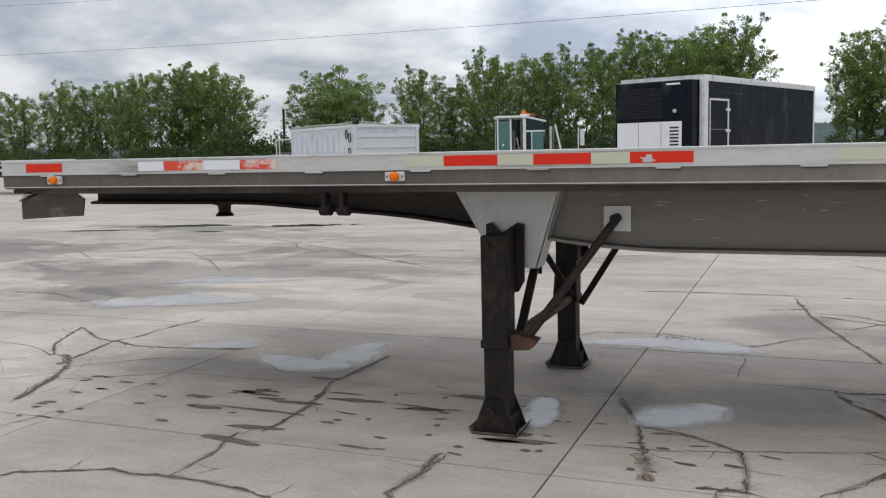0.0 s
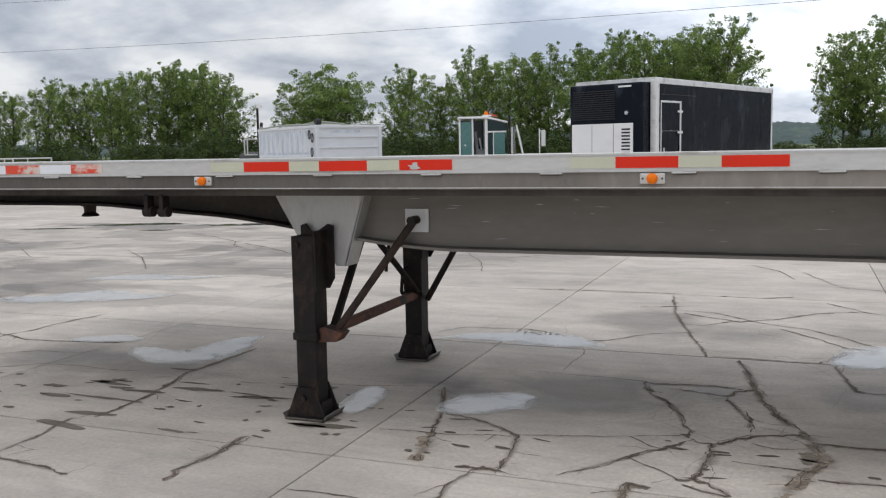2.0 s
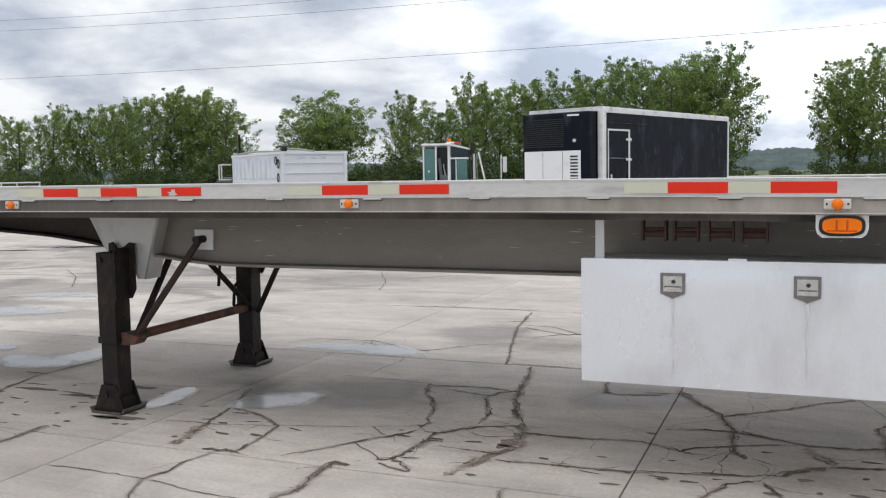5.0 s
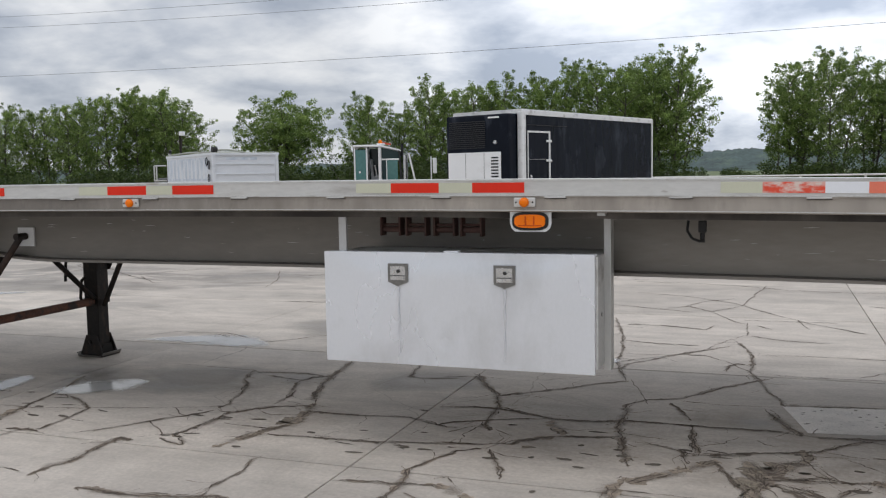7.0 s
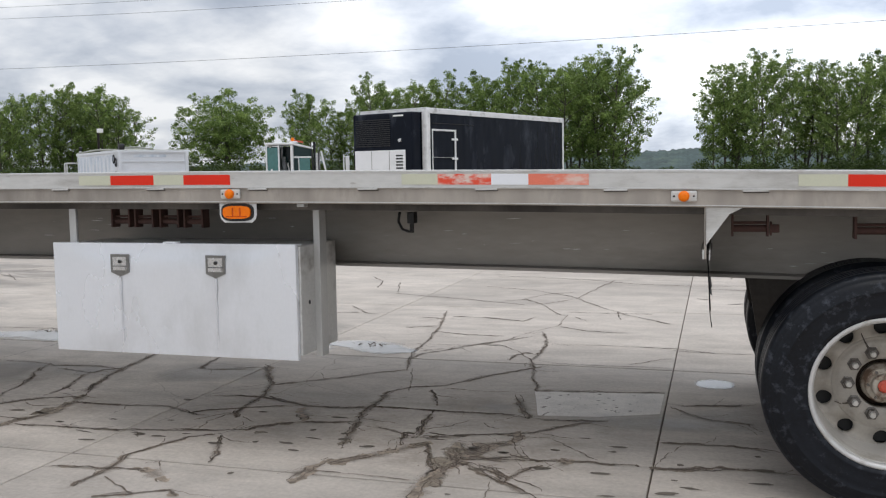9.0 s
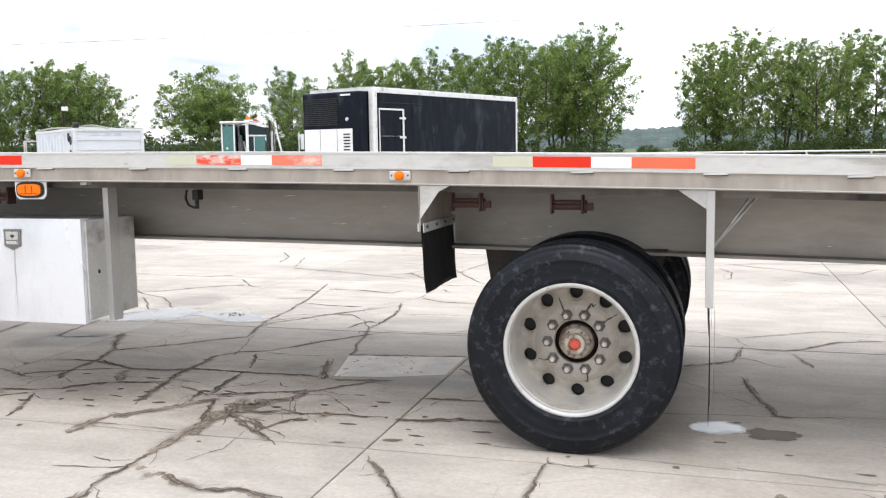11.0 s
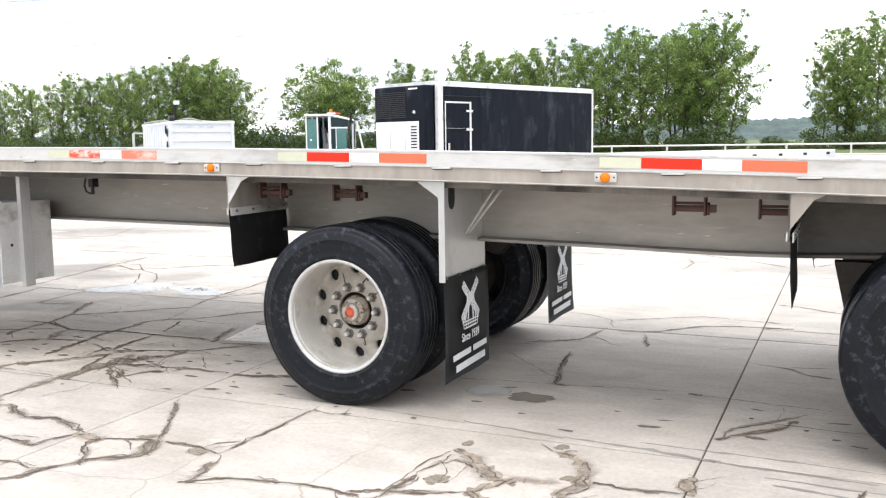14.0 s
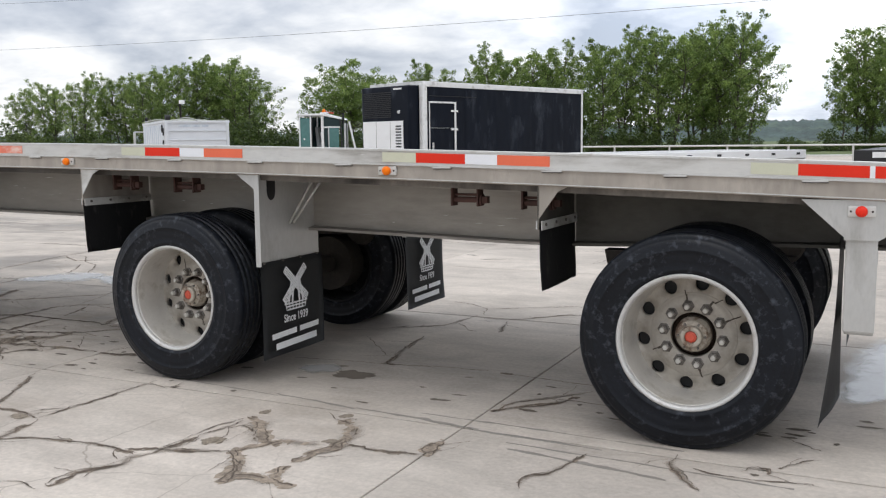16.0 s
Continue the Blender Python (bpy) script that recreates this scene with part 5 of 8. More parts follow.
def printed_flap(x, y0, y1, z0, zm, z1, braces):
    """Long flap with a windmill print, hung from an aluminium plate."""
    br = part("flap_plate", bx(x - 0.006, x + 0.006, y0, y1, zm - 0.02, z1, 0.002), M["bright"], trailer, "tall aluminium flap plate")
    part("plate_ear", plate([(x, z1 - 0.09), (x, z1), (x - 0.13, z1)], y0, y0 + 0.006), M["bright"], br)
    part("plate_rib", bx(x - 0.006, x + 0.03, y0 - 0.006, y0 + 0.0, zm - 0.02, z1, 0.002), M["bright"], br)
    ys = y0 + 0.14
    b = plate_x([(ys + 0.04 * math.cos(a), z1 - 0.10 + 0.055 * math.sin(a)) for a in (math.pi * (1 + i / 10) for i in range(11))] + [(ys + 0.04, z1 - 0.02), (ys - 0.04, z1 - 0.02)], x + 0.0062, x + 0.009)
    part("slot", b, M["black"], br)
    fl = part("mud_flap", wavy(x + 0.014, y0 + 0.005, y1 + 0.02, z0, zm, 0.012, 11, 0.008), M["flap"], trailer, "black rubber mud flap with a white windmill print", True)
    for i in range(4):
        y = y0 + 0.04 + (y1 - y0 - 0.08) * i / 3
        part("bolt", rod((x + 0.004, y, zm - 0.004), (x + 0.022, y, zm - 0.004), 0.007, 8), M["nut"], fl)
    # print, in the flap's own width and height
    px = x + 0.040
    w, h = y1 - y0, zm - z0
    P = lambda u, v: (y0 + w * u, zm - h * v)
    b = bmesh.new()
    for sgn in (-1, 1):
        p, q = P(0.5 - 0.17 * sgn, 0.10), P(0.5 + 0.19 * sgn, 0.44)
        d = Vector((q[0] - p[0], q[1] - p[1])).normalized()
        o = Vector((-d.y, d.x)) * 0.019
        for k in (-1, -0.34, 0.34, 1):
            stroke(b, (p[0] + o.x * k, p[1] + o.y * k), (q[0] + o.x * k, q[1] + o.y * k), 0.0105, px)
        for i in range(9):
            t = i / 8
            m = (p[0] + (q[0] - p[0]) * t, p[1] + (q[1] - p[1]) * t)
            stroke(b, (m[0] - o.x, m[1] - o.y), (m[0] + o.x, m[1] + o.y), 0.007, px)
    for u0, u1 in ((0.44, 0.38), (0.56, 0.62), (0.47, 0.44), (0.53, 0.56)):
        stroke(b, P(u0, 0.2), P(u1, 0.46), 0.017, px)
    for v in (0.47, 0.50, 0.535):
        stroke(b, P(0.31 + (v - 0.47) * 0.8, v), P(0.69 - (v - 0.47) * 0.8, v), 0.009, px)
    for i in range(7):
        stroke(b, P(0.33 + 0.34 * i / 6, 0.465), P(0.35 + 0.30 * i / 6, 0.54), 0.008, px)
    part("windmill_print", b, M["print"], fl, "white windmill drawing")
    # the year line is lettered, the two lines of names below are bars
    cu = bpy.data.curves.new("year", "FONT")
    cu.body, cu.size, cu.align_x, cu.extrude, cu.offset = "Since 1939", h * 0.115, "CENTER", 0.0004, 0.0012
    tmp = bpy.data.objects.new("year", cu)
    me = bpy.data.meshes.new_from_object(tmp)
    bpy.data.objects.remove(tmp)
    bt = bmesh.new(); bt.from_mesh(me)
    c = P(0.5, 0.655)
    for v in bt.verts:
        v.co = Vector((px + v.co.z, c[0] + v.co.x * 0.86, c[1] + v.co.y))
    part("since_line", bt, M["print"], fl, "white line of lettering")
    b = bmesh.new()
    for u0, u1 in ((0.10, 0.50), (0.55, 0.88)):
        stroke(b, P(u0, 0.775 - 0.02 * u0), P(u1, 0.775 - 0.02 * u1), 0.034, px)
    stroke(b, P(0.16, 0.885), P(0.84, 0.875), 0.04, px)
    part("name_bar", b, M["print"], fl, "plain white bars in place of names")
    if braces:
        for yy, far in ((0.33, 0.825), (0.37, 0.862)):
            yy = yy if y0 < 1 else W - yy
            part("flap_brace", rod((x + 0.02, yy, 0.958), (far, yy, zr(x) - 0.13), 0.0075, 10), M["lip"], trailer, "thin pale diagonal brace", True)


printed_flap(0.625, 0.03, 0.655, 0.165, 0.745, zr(0.63) - 0.094, True)
printed_flap(0.625, W - 0.655, W - 0.03, 0.165, 0.745, zr(0.63) - 0.094, True)

# rear posts, red lamp and rear flaps
for near in (True, False):
    g = (lambda a, c: (a, c)) if near else (lambda a, c: (W - c, W - a))
    y0, y1 = g(0.02, 0.03)
    zt = zr(3.8) - 0.094
    part("rear_gusset", plate([(3.56, zt), (4.2, zt), (3.93, zt - 0.13), (3.87, 1.0), (3.735, 1.0), (3.735, zt - 0.16)], y0, y1), M["bright"], trailer, "bright gusset over the rear post")
    y0, y1 = g(0.032, 0.13)
    part("rear_post", bx(3.742, 3.868, y0, y1, 0.60, zt, 0.006), M["bright"], trailer, "square aluminium rear post")
    y0, y1 = g(0.05, 0.65)
    part("mud_flap", wavy(3.72, y0, y1, 0.15, 1.0, 0.0, 21, 0.01, 0.0, -0.055 if near else 0.0), M["flap_old"], trailer, "plain black rear mud flap", True)
part("bumper_bar", bx(3.745, 3.865, 0.13, W - 0.13, 0.57, 0.67, 0.006), M["bright"], trailer, "rear underride bar")
marker(3.80, 0.018, 1.125, M["red_lens"], "round red marker lamp on a grey base")


# ---- parked things behind the trailer ----
def local(origin, dx, dy):
    """A frame on the ground at origin with its x axis along (dx, dy)."""
    return Matrix.Translation((origin[0], origin[1], 0)) @ Matrix.Rotation(math.atan2(dy, dx), 4, "Z")


def settle(th, m):
    """Stand a thing that was built at the origin at its place."""
    th.matrix_basis = m
    for k in th.children:
        k.matrix_parent_inverse = Matrix.Identity(4)
    return th


def road_wheel(th, x, y, r=0.5, w=0.28):
    ty = part("wheel", lathe([(0, 0.27), (0, r - 0.04), (0.03, r), (w - 0.03, r), (w, r - 0.04), (w, 0.27)], 32, centre=(x, y, r), closed=True), M["rubber"], th, "", True)
    part("rim", lathe([(0.05, 0.02), (0.05, 0.27), (w - 0.05, 0.27), (w - 0.05, 0.02)], 24, centre=(x, y, r)), M["rim"], ty)


M["trim"] = mat("white_metal_trim", (0.80, 0.80, 0.79), 0.4, 0.15, 0.08, 3, 40, 0.05, stain=(0.55, 0.54, 0.52), stain_amount=0.2, stain_scale=4)
M["slat"] = mat("dark_grille_slat", (0.009, 0.009, 0.010), 0.5, 0, 0.2, 8, 60, 0.1)
M["tarp"] = mat("olive_tarpaulin", (0.33, 0.34, 0.29), 0.7, 0, 0.2, 3, 40, 0.2)
M["tipper_side"] = mat("bluish_worn_panel", (0.50, 0.55, 0.62), 0.5, 0, 0.2, 2, 30, 0.08, stain=(0.74, 0.77, 0.80), stain_amount=0.42, stain_scale=4.5, stretch=(1, 1, 0.35), stain_sharp=0.2)


# box trailer with a cooling unit on its nose: x from nose to tail, y away from the black side
BL, BWID, BZ0, BZ1 = 7.56, 2.36, 0.95, 3.21
bt = thing("box_trailer", (0, 0, 0), "glossy black box trailer with a cooling unit on its nose", "trailer")
part("body", bx(0, BL, 0.01, BWID - 0.01, BZ0, BZ1 - 0.06, 0.01), M["black_panel"], bt, "glossy black panelled body")
for i in range(14):
    x0 = 0.16 + i * (BL - 0.24) / 14
    b = bmesh.new()
    n, k = 10, 9
    w = (BL - 0.24) / 14 - 0.004
    g = [[b.verts.new((x0 + w * a / n, -0.004 - 0.012 * (noise.noise(Vector(((x0 + w * a / n) * 4.5, c * 0.22, 4.2)))), BZ0 + 0.06 + (BZ1 - BZ0 - 0.24) * c / k)) for a in range(n + 1)] for c in range(k + 1)]
    for c in range(k):
        for a in range(n):
            b.faces.new((g[c][a], g[c][a + 1], g[c + 1][a + 1], g[c + 1][a]))
    part("side_panel", b, M["black_panel"], bt, "", True)
for y in (-0.015, BWID - 0.015):
    part("top_rail", bx(-0.03, BL + 0.02, y, y + 0.03, BZ1 - 0.14, BZ1, 0.008), M["trim"], bt, "pale metal top rail")
    part("bottom_rail", bx(-0.03, BL + 0.02, y, y + 0.03, BZ0 - 0.04, BZ0 + 0.07, 0.008), M["trim"], bt)
    part("rear_corner_post", bx(BL - 0.05, BL + 0.03, y, y + 0.03, BZ0, BZ1, 0.006), M["trim"], bt)
part("roof", bx(-0.04, BL + 0.02, 0, BWID, BZ1 - 0.03, BZ1 + 0.015, 0.01), M["trim"], bt)
part("front_rail", bx(-0.04, 0.0, -0.01, BWID, BZ1 - 0.10, BZ1, 0.008), M["trim"], bt)
part("corner_post", bx(-0.05, 0.13, -0.03, 0.16, BZ0 - 0.04, BZ1 - 0.02, 0.05), M["trim"], bt, "rounded pale corner post")
part("far_corner_post", bx(-0.03, 0.06, BWID - 0.06, BWID + 0.015, BZ0, BZ1 - 0.02, 0.02), M["black_panel"], bt)
unit = part("cooling_unit", bx(-0.42, -0.03, 0.17, BWID - 0.04, 1.15, BZ1 - 0.10, 0.06), M["black_panel"], bt, "black and white cooling unit")
part("white_cover", bx(-0.445, -0.425, 0.42, BWID - 0.12, 1.18, 2.09, 0.008), M["white"], unit)
for y in (0.98, 1.62):
    part("cover_seam", bx(-0.449, -0.446, y - 0.006, y + 0.006, 1.2, 2.07), M["nut"], unit)
for i in range(8):
    part("vent_slot", bx(-0.452, -0.4455, 0.50, 0.74, 1.32 + i * 0.085, 1.36 + i * 0.085), M["black"], unit)
for i in range(14):
    part("grille_slat", bx(-0.438, -0.421, 0.95, BWID - 0.16, 2.20 + i * 0.055, 2.225 + i * 0.055, 0.003), M["slat"], unit)
part("name_bar", bx(-0.426, -0.4205, 0.48, 0.85, BZ1 - 0.215, BZ1 - 0.17), M["white"], unit, "plain white bar")
part("badge", lathe([(0, 0.002), (0, 0.06), (-0.02, 0.05), (-0.02, 0.002)], 16), M["steel"], unit)
bdg = bpy.data.objects["badge"]
bdg.location, bdg.rotation_euler = (-0.421, 0.62, 2.35), (0, 0, radians(-90))
# side door
for x0, x1, z0, z1 in ((0.19, 0.22, 1.05, 2.62), (1.24, 1.31, 1.05, 2.62), (0.19, 1.31, 2.60, 2.65), (0.19, 1.31, 1.872, 1.880)):
    part("door_frame", bx(x0, x1, -0.035, -0.012, z0, z1, 0.005), M["trim"], bt)
for z in (1.84, 2.38):
    part("hinge", bx(1.08, 1.36, -0.055, -0.034, z - 0.03, z + 0.03, 0.006), M["trim"], bt)
part("latch", bx(0.28, 0.36, -0.06, -0.034, 1.2, 1.45, 0.01), M["steel"], bt)
part("gutter", bx(0.2, 2.2, -0.03, -0.012, 2.80, 2.815, 0.004), M["slat"], bt)
for x in (BL - 1.6, BL - 0.5):
    for y in (0.05, BWID - 0.35):
        road_wheel(bt, x, y)
for y in (0.5, BWID - 0.6):
    part("support_leg", bx(1.5, 1.62, y, y + 0.12, 0.003, BZ0, 0.01), M["black_steel"], bt)
settle(bt, local((-8.20, 19.42), 0.337, 0.941))

# tipper truck with a white body: x from tail towards cab, y away from the near side
tp = thing("tipper_truck", (0, 0, 0), "dark truck with a scuffed white tipper body", "truck")
TL, TW, TZ0, TZ = 4.9, 2.16, 1.12, 2.27
body = part("tipper_body", bx(0.0, TL, -TW, 0.0, TZ0, TZ - 0.05, 0.015), M["white_old"], tp, "scuffed white steel tipper body")
for z in (TZ0 + 0.05, 1.62, 1.93):
    part("tail_rib", bx(-0.035, 0.0, -TW + 0.08, -0.08, z, z + 0.028, 0.006), M["white_old"], body)
for y in (-TW, -0.10):
    part("tail_post", bx(-0.06, 0.04, y, y + 0.10, TZ0, TZ, 0.01), M["white_old"], body)
for y in (-TW - 0.03, -0.05):
    part("top_rail", bx(-0.05, TL, y, y + 0.08, TZ - 0.06, TZ + 0.02, 0.015), M["white_old"], body)
part("tail_rail", bx(-0.05, 0.04, -TW, 0.0, TZ - 0.06, TZ + 0.01, 0.012), M["white_old"], body)
for i in range(9):
    x = 0.75 + i * 0.42
    part("side_rib", plate([(x - 0.12, TZ0 + 0.38), (x - 0.03, TZ - 0.16), (x + 0.03, TZ - 0.16), (x + 0.12, TZ0 + 0.38)], 0.006, 0.012), M["white_old"], body)
part("side_panel", bx(0.42, TL - 0.12, 0.0, 0.006, TZ0 + 0.32, TZ - 0.12, 0.002), M["tipper_side"], body, "bluish worn side sheet")
part("side_rub", bx(0.1, TL - 0.1, 0.0, 0.03, TZ0 + 0.22, TZ0 + 0.28, 0.006), M["white_old"], body)
for z, x in ((1.50, 0.18), (1.92, 0.14), (2.02, 0.36)):
    loop = [(x + 0.075 * math.cos(a), 0.04, z + 0.13 * math.sin(a)) for a in (2 * math.pi * i / 14 for i in range(15))]
    part("tail_latch", tube(loop, 0.016, 6), M["black"], body, "dark latch loop")
part("tail_scuff", bx(-0.010, -0.002, -TW + 0.7, -TW + 1.7, TZ - 0.20, TZ - 0.12, 0.003), M["tipper_side"], body, "grey scuffed strip on the tailgate")
for y, up in ((0.0, 0.06), (-TW, 0.05), (-TW / 2, 0.16)):
    arch = [(0.02 + (TL - 0.04) * i / 12, y, TZ + 0.02 + up * math.sin(math.pi * i / 12)) for i in range(13)]
    part("tarp_rail", tube(arch, 0.028, 8), M["tarp"], body, "olive grey tarpaulin rail")
sheet = bmesh.new()
rows = [[sheet.verts.new((0.02 + (TL - 0.04) * i / 16, -TW * j / 8, TZ + 0.01 + 0.13 * math.sin(math.pi * i / 16) * math.sin(math.pi * j / 8) + 0.02 * noise.noise(Vector((i * 0.6, j * 0.7, 3))))) for j in range(9)] for i in range(17)]
for p, q in zip(rows[:-1], rows[1:]):
    for j in range(8):
        sheet.faces.new((p[j], p[j + 1], q[j + 1], q[j]))
part("tarp_sheet", sheet, M["tarp"], body, "slack olive grey tarpaulin", True)
part("tarp_motor", lathe([(-0.08, 0.02), (-0.08, 0.09), (0.08, 0.09), (0.08, 0.02)], 14, centre=(0.0, -0.10, TZ + 0.12)), M["black"], body, "black tarpaulin motor")
cab = part("cab", bx(TL + 0.25, TL + 1.9, -TW + 0.1, -0.1, 0.7, 1.55, 0.10), M["black"], tp, "dark low cab")
part("side_window", bx(TL + 0.5, TL + 1.4, -0.103, -0.09, 1.15, 1.45, 0.005), M["dark_glass"], cab)
part("bonnet", bx(TL + 1.9, TL + 3.3, -TW + 0.35, -0.35, 0.6, 1.5, 0.12), M["black"], tp)
part("stack", rod((TL + 0.12, -0.15, 0.9), (TL + 0.12, -0.15, 2.40), 0.06, 12), M["chrome"], tp, "upright exhaust stack")
part("stack_tip", rod((TL + 0.12, -0.15, 2.40), (TL + 0.06, -0.15, 2.52), 0.055, 12), M["black"], tp)
for x in (TL + 0.45, TL + 0.75):
    part("mirror_bracket", tube([(x, -0.1, 1.45), (x, 0.25, 1.45), (x, 0.25, 1.98), (x, -0.1, 1.98)], 0.026, 8), M["galv"], tp, "pale mirror bracket")
for x, ys in ((1.1, (-0.3, -TW)), (2.3, (-0.3, -TW)), (TL + 2.3, (-0.45, -TW + 0.15))):
    for y in ys:
        road_wheel(tp, x, y)
part("frame", bx(0.3, TL + 3.2, -TW / 2 - 0.45, -TW / 2 + 0.45, 0.6, 0.9, 0.02), M["black_steel"], tp)
settle(tp, local((-18.04, 19.41), -0.79, 0.61))

# yard tractor: a tall glazed one-man cab, x towards its nose, y away from the glazed side
yt = thing("yard_tractor", (0, 0, 0), "white yard tractor with a glazed cab and amber beacon", "truck")
CX, CY, CZ0, CZ1 = 1.62, 1.15, 1.0, 2.50
part("cab_floor", bx(0, CX, 0, CY, CZ0 - 0.1, CZ0 + 0.22, 0.02), M["white"], yt)
part("cab_roof", bx(-0.04, 0.98, -0.05, CY + 0.05, CZ1 - 0.07, CZ1, 0.03), M["white"], yt, "white cab roof")
part("roof_slope", plate([(0.96, CZ1 - 0.07), (0.96, CZ1), (1.62, CZ1 - 0.16), (1.64, CZ1 - 0.21)], -0.03, CY + 0.03), M["white"], yt)
for y in (0.0, CY - 0.05):
    for x, wd in ((0.0, 0.05), (0.425, 0.06), (0.86, 0.10)):
        part("pillar", bx(x, x + wd, y, y + 0.05, CZ0 + 0.1, CZ1 - 0.05, 0.012), M["white"], yt)
    part("header_bar", bx(0.94, 1.60, y, y + 0.05, CZ1 - 0.50, CZ1 - 0.45, 0.01), M["white"], yt)
    part("front_pillar", bar((1.60, y + 0.025, CZ1 - 0.18), (1.66, y + 0.025, CZ0 + 0.1), 0.05, 0.05, up=(0, 1, 0)), M["black"], yt)
    part("header_panel", plate([(0.98, CZ1 - 0.44), (0.98, CZ1 - 0.10), (1.56, CZ1 - 0.22), (1.58, CZ1 - 0.44)], y + 0.012, y + 0.03), M["dark_glass"], yt, "dark upper quarter window")
pane = part("side_window", bx(0.055, 0.42, 0.016, 0.03, CZ0 + 0.22, CZ1 - 0.16, 0.006), M["glass"], yt, "green-tinted side window")
part("window_knob", lathe([(0, 0.002), (0, 0.035), (-0.02, 0.03), (-0.02, 0.002)], 12, centre=(0.20, 0.012, 1.62)), M["white"], pane)
part("front_window", bx(1.16, 1.54, 0.016, 0.03, CZ0 + 0.15, CZ1 - 0.50, 0.006), M["glass"], yt, "green-tinted front side window")
part("window_strip", bx(0.98, 1.14, 0.016, 0.03, CZ0 + 0.15, CZ1 - 0.50, 0.006), M["dark_glass"], yt)
part("window_bar", bx(1.135, 1.165, 0.0, 0.03, CZ0 + 0.15, CZ1 - 0.49, 0.006), M["white"], yt)
part("rear_window", bx(0.01, 0.02, 0.1, CY - 0.1, CZ0 + 0.3, CZ1 - 0.12, 0.003), M["dark_glass"], yt)
part("far_window", bx(0.06, 0.86, CY - 0.04, CY - 0.025, CZ0 + 0.2, CZ1 - 0.1, 0.004), M["dark_glass"], yt)
part("windscreen", bx(1.60, 1.615, 0.06, CY - 0.06, CZ0 + 0.1, CZ1 - 0.24, 0.003), M["dark_glass"], yt)
part("door_edge", bx(0.485, 0.515, -0.005, 0.05, CZ0 + 0.1, CZ1 - 0.08, 0.006), M["black"], yt)
seat = part("seat", bx(0.56, 0.86, 0.45, 0.85, CZ0 + 0.25, CZ0 + 0.5, 0.06), M["seat"], yt, "grey seat")
part("backrest", bar((0.62, 0.65, CZ0 + 0.45), (0.56, 0.65, CZ0 + 1.05), 0.36, 0.10, up=(1, 0, 0)), M["seat"], seat)
part("wheel_column", bar((0.82, 0.6, CZ0 + 0.2), (0.70, 0.6, CZ0 + 0.85), 0.05, 0.05, up=(0, 1, 0)), M["white"], yt)
part("beacon_bracket", bx(0.80, 1.10, 0.15, 0.35, CZ1, CZ1 + 0.05, 0.01), M["white"], yt)
part("beacon", lathe([(0, 0.002), (0, 0.075), (-0.09, 0.06), (-0.11, 0.03), (-0.11, 0.002)], 16), M["amber"], yt, "amber beacon").matrix_basis = Matrix.Translation((0.93, 0.25, CZ1 + 0.05)) @ Matrix.Rotation(radians(-90), 4, "X")
part("lamp_bar", bar((0.98, 0.25, CZ1 + 0.07), (1.30, 0.25, CZ1 + 0.01), 0.06, 0.05), M["red_cap"], yt, "faded red lamp bar")
part("exhaust", rod((1.80, 0.10, 0.8), (1.80, 0.10, 2.16), 0.095, 14), M["chrome"], yt, "chrome upright exhaust")
part("exhaust_tip", rod((1.70, 0.10, 2.12), (1.70, 0.10, 2.52), 0.045, 12), M["black"], yt)
part("grab_post", bar((2.22, 0.05, 1.0), (1.93, 0.05, 2.22), 0.06, 0.05, up=(0, 1, 0)), M["white"], yt, "slanting white grab post")
part("bonnet", bx(1.66, 2.9, 0.2, CY - 0.2, 0.6, 1.25, 0.08), M["white"], yt)
part("chassis", bx(-2.2, 2.8, 0.3, CY - 0.3, 0.45, 0.8, 0.03), M["black_steel"], yt)
part("mirror_post", rod((2.72, 0.2, 1.2), (2.72, 0.2, 2.1), 0.022, 10), M["white"], yt)
part("mirror", bx(2.78, 2.92, 0.15, 0.21, 1.55, 2.05, 0.02), M["white"], yt, "white-backed mirror")
part("mirror_arm", rod((2.72, 0.2, 2.02), (2.85, 0.18, 2.02), 0.015, 8), M["white"], yt)
for x in (-1.4, 2.1):
    for y in (-0.15, CY - 0.13):
        road_wheel(yt, x, y)
settle(yt, local((-14.62, 22.33), 0.93, 0.36) @ Matrix.Diagonal((0.92, 1, 1, 1)))

# white flatbed parked farther back
wf = thing("parked_flatbed", (0, 0, 0), "low white flatbed trailer parked beyond the lot's middle", "trailer")
part("deck", bx(0, 10.4, 0.0, 2.4, 1.06, 1.10, 0.01), M["galv"], wf)
part("side_rail", bx(0, 10.4, -0.04, 0.02, 1.0, 1.19, 0.012), M["white"], wf, "white side rail")
part("far_rail", bx(0, 10.4, 2.38, 2.44, 1.0, 1.19, 0.012), M["white"], wf)
part("end_rail", bx(10.38, 10.46, 0, 2.4, 0.95, 1.19, 0.012), M["white"], wf)
for i in range(9):
    part("stake_pocket", bx(2.0 + i, 2.14 + i, -0.046, -0.038, 1.08, 1.13), M["black"], wf)
for y in (0.5, 1.7):
    part("beam", bx(0.1, 10.2, y, y + 0.14, 0.7, 1.05, 0.01), M["galv"], wf)
    part("support_leg", bx(1.6, 1.75, y, y + 0.14, 0.003, 0.75, 0.01), M["black_steel"], wf)
for x in (8.0, 9.3):
    for y in (0.05, 2.05):
        road_wheel(wf, x, y)
settle(wf, local((-2.55, 9.6), 0.455, 0.89))

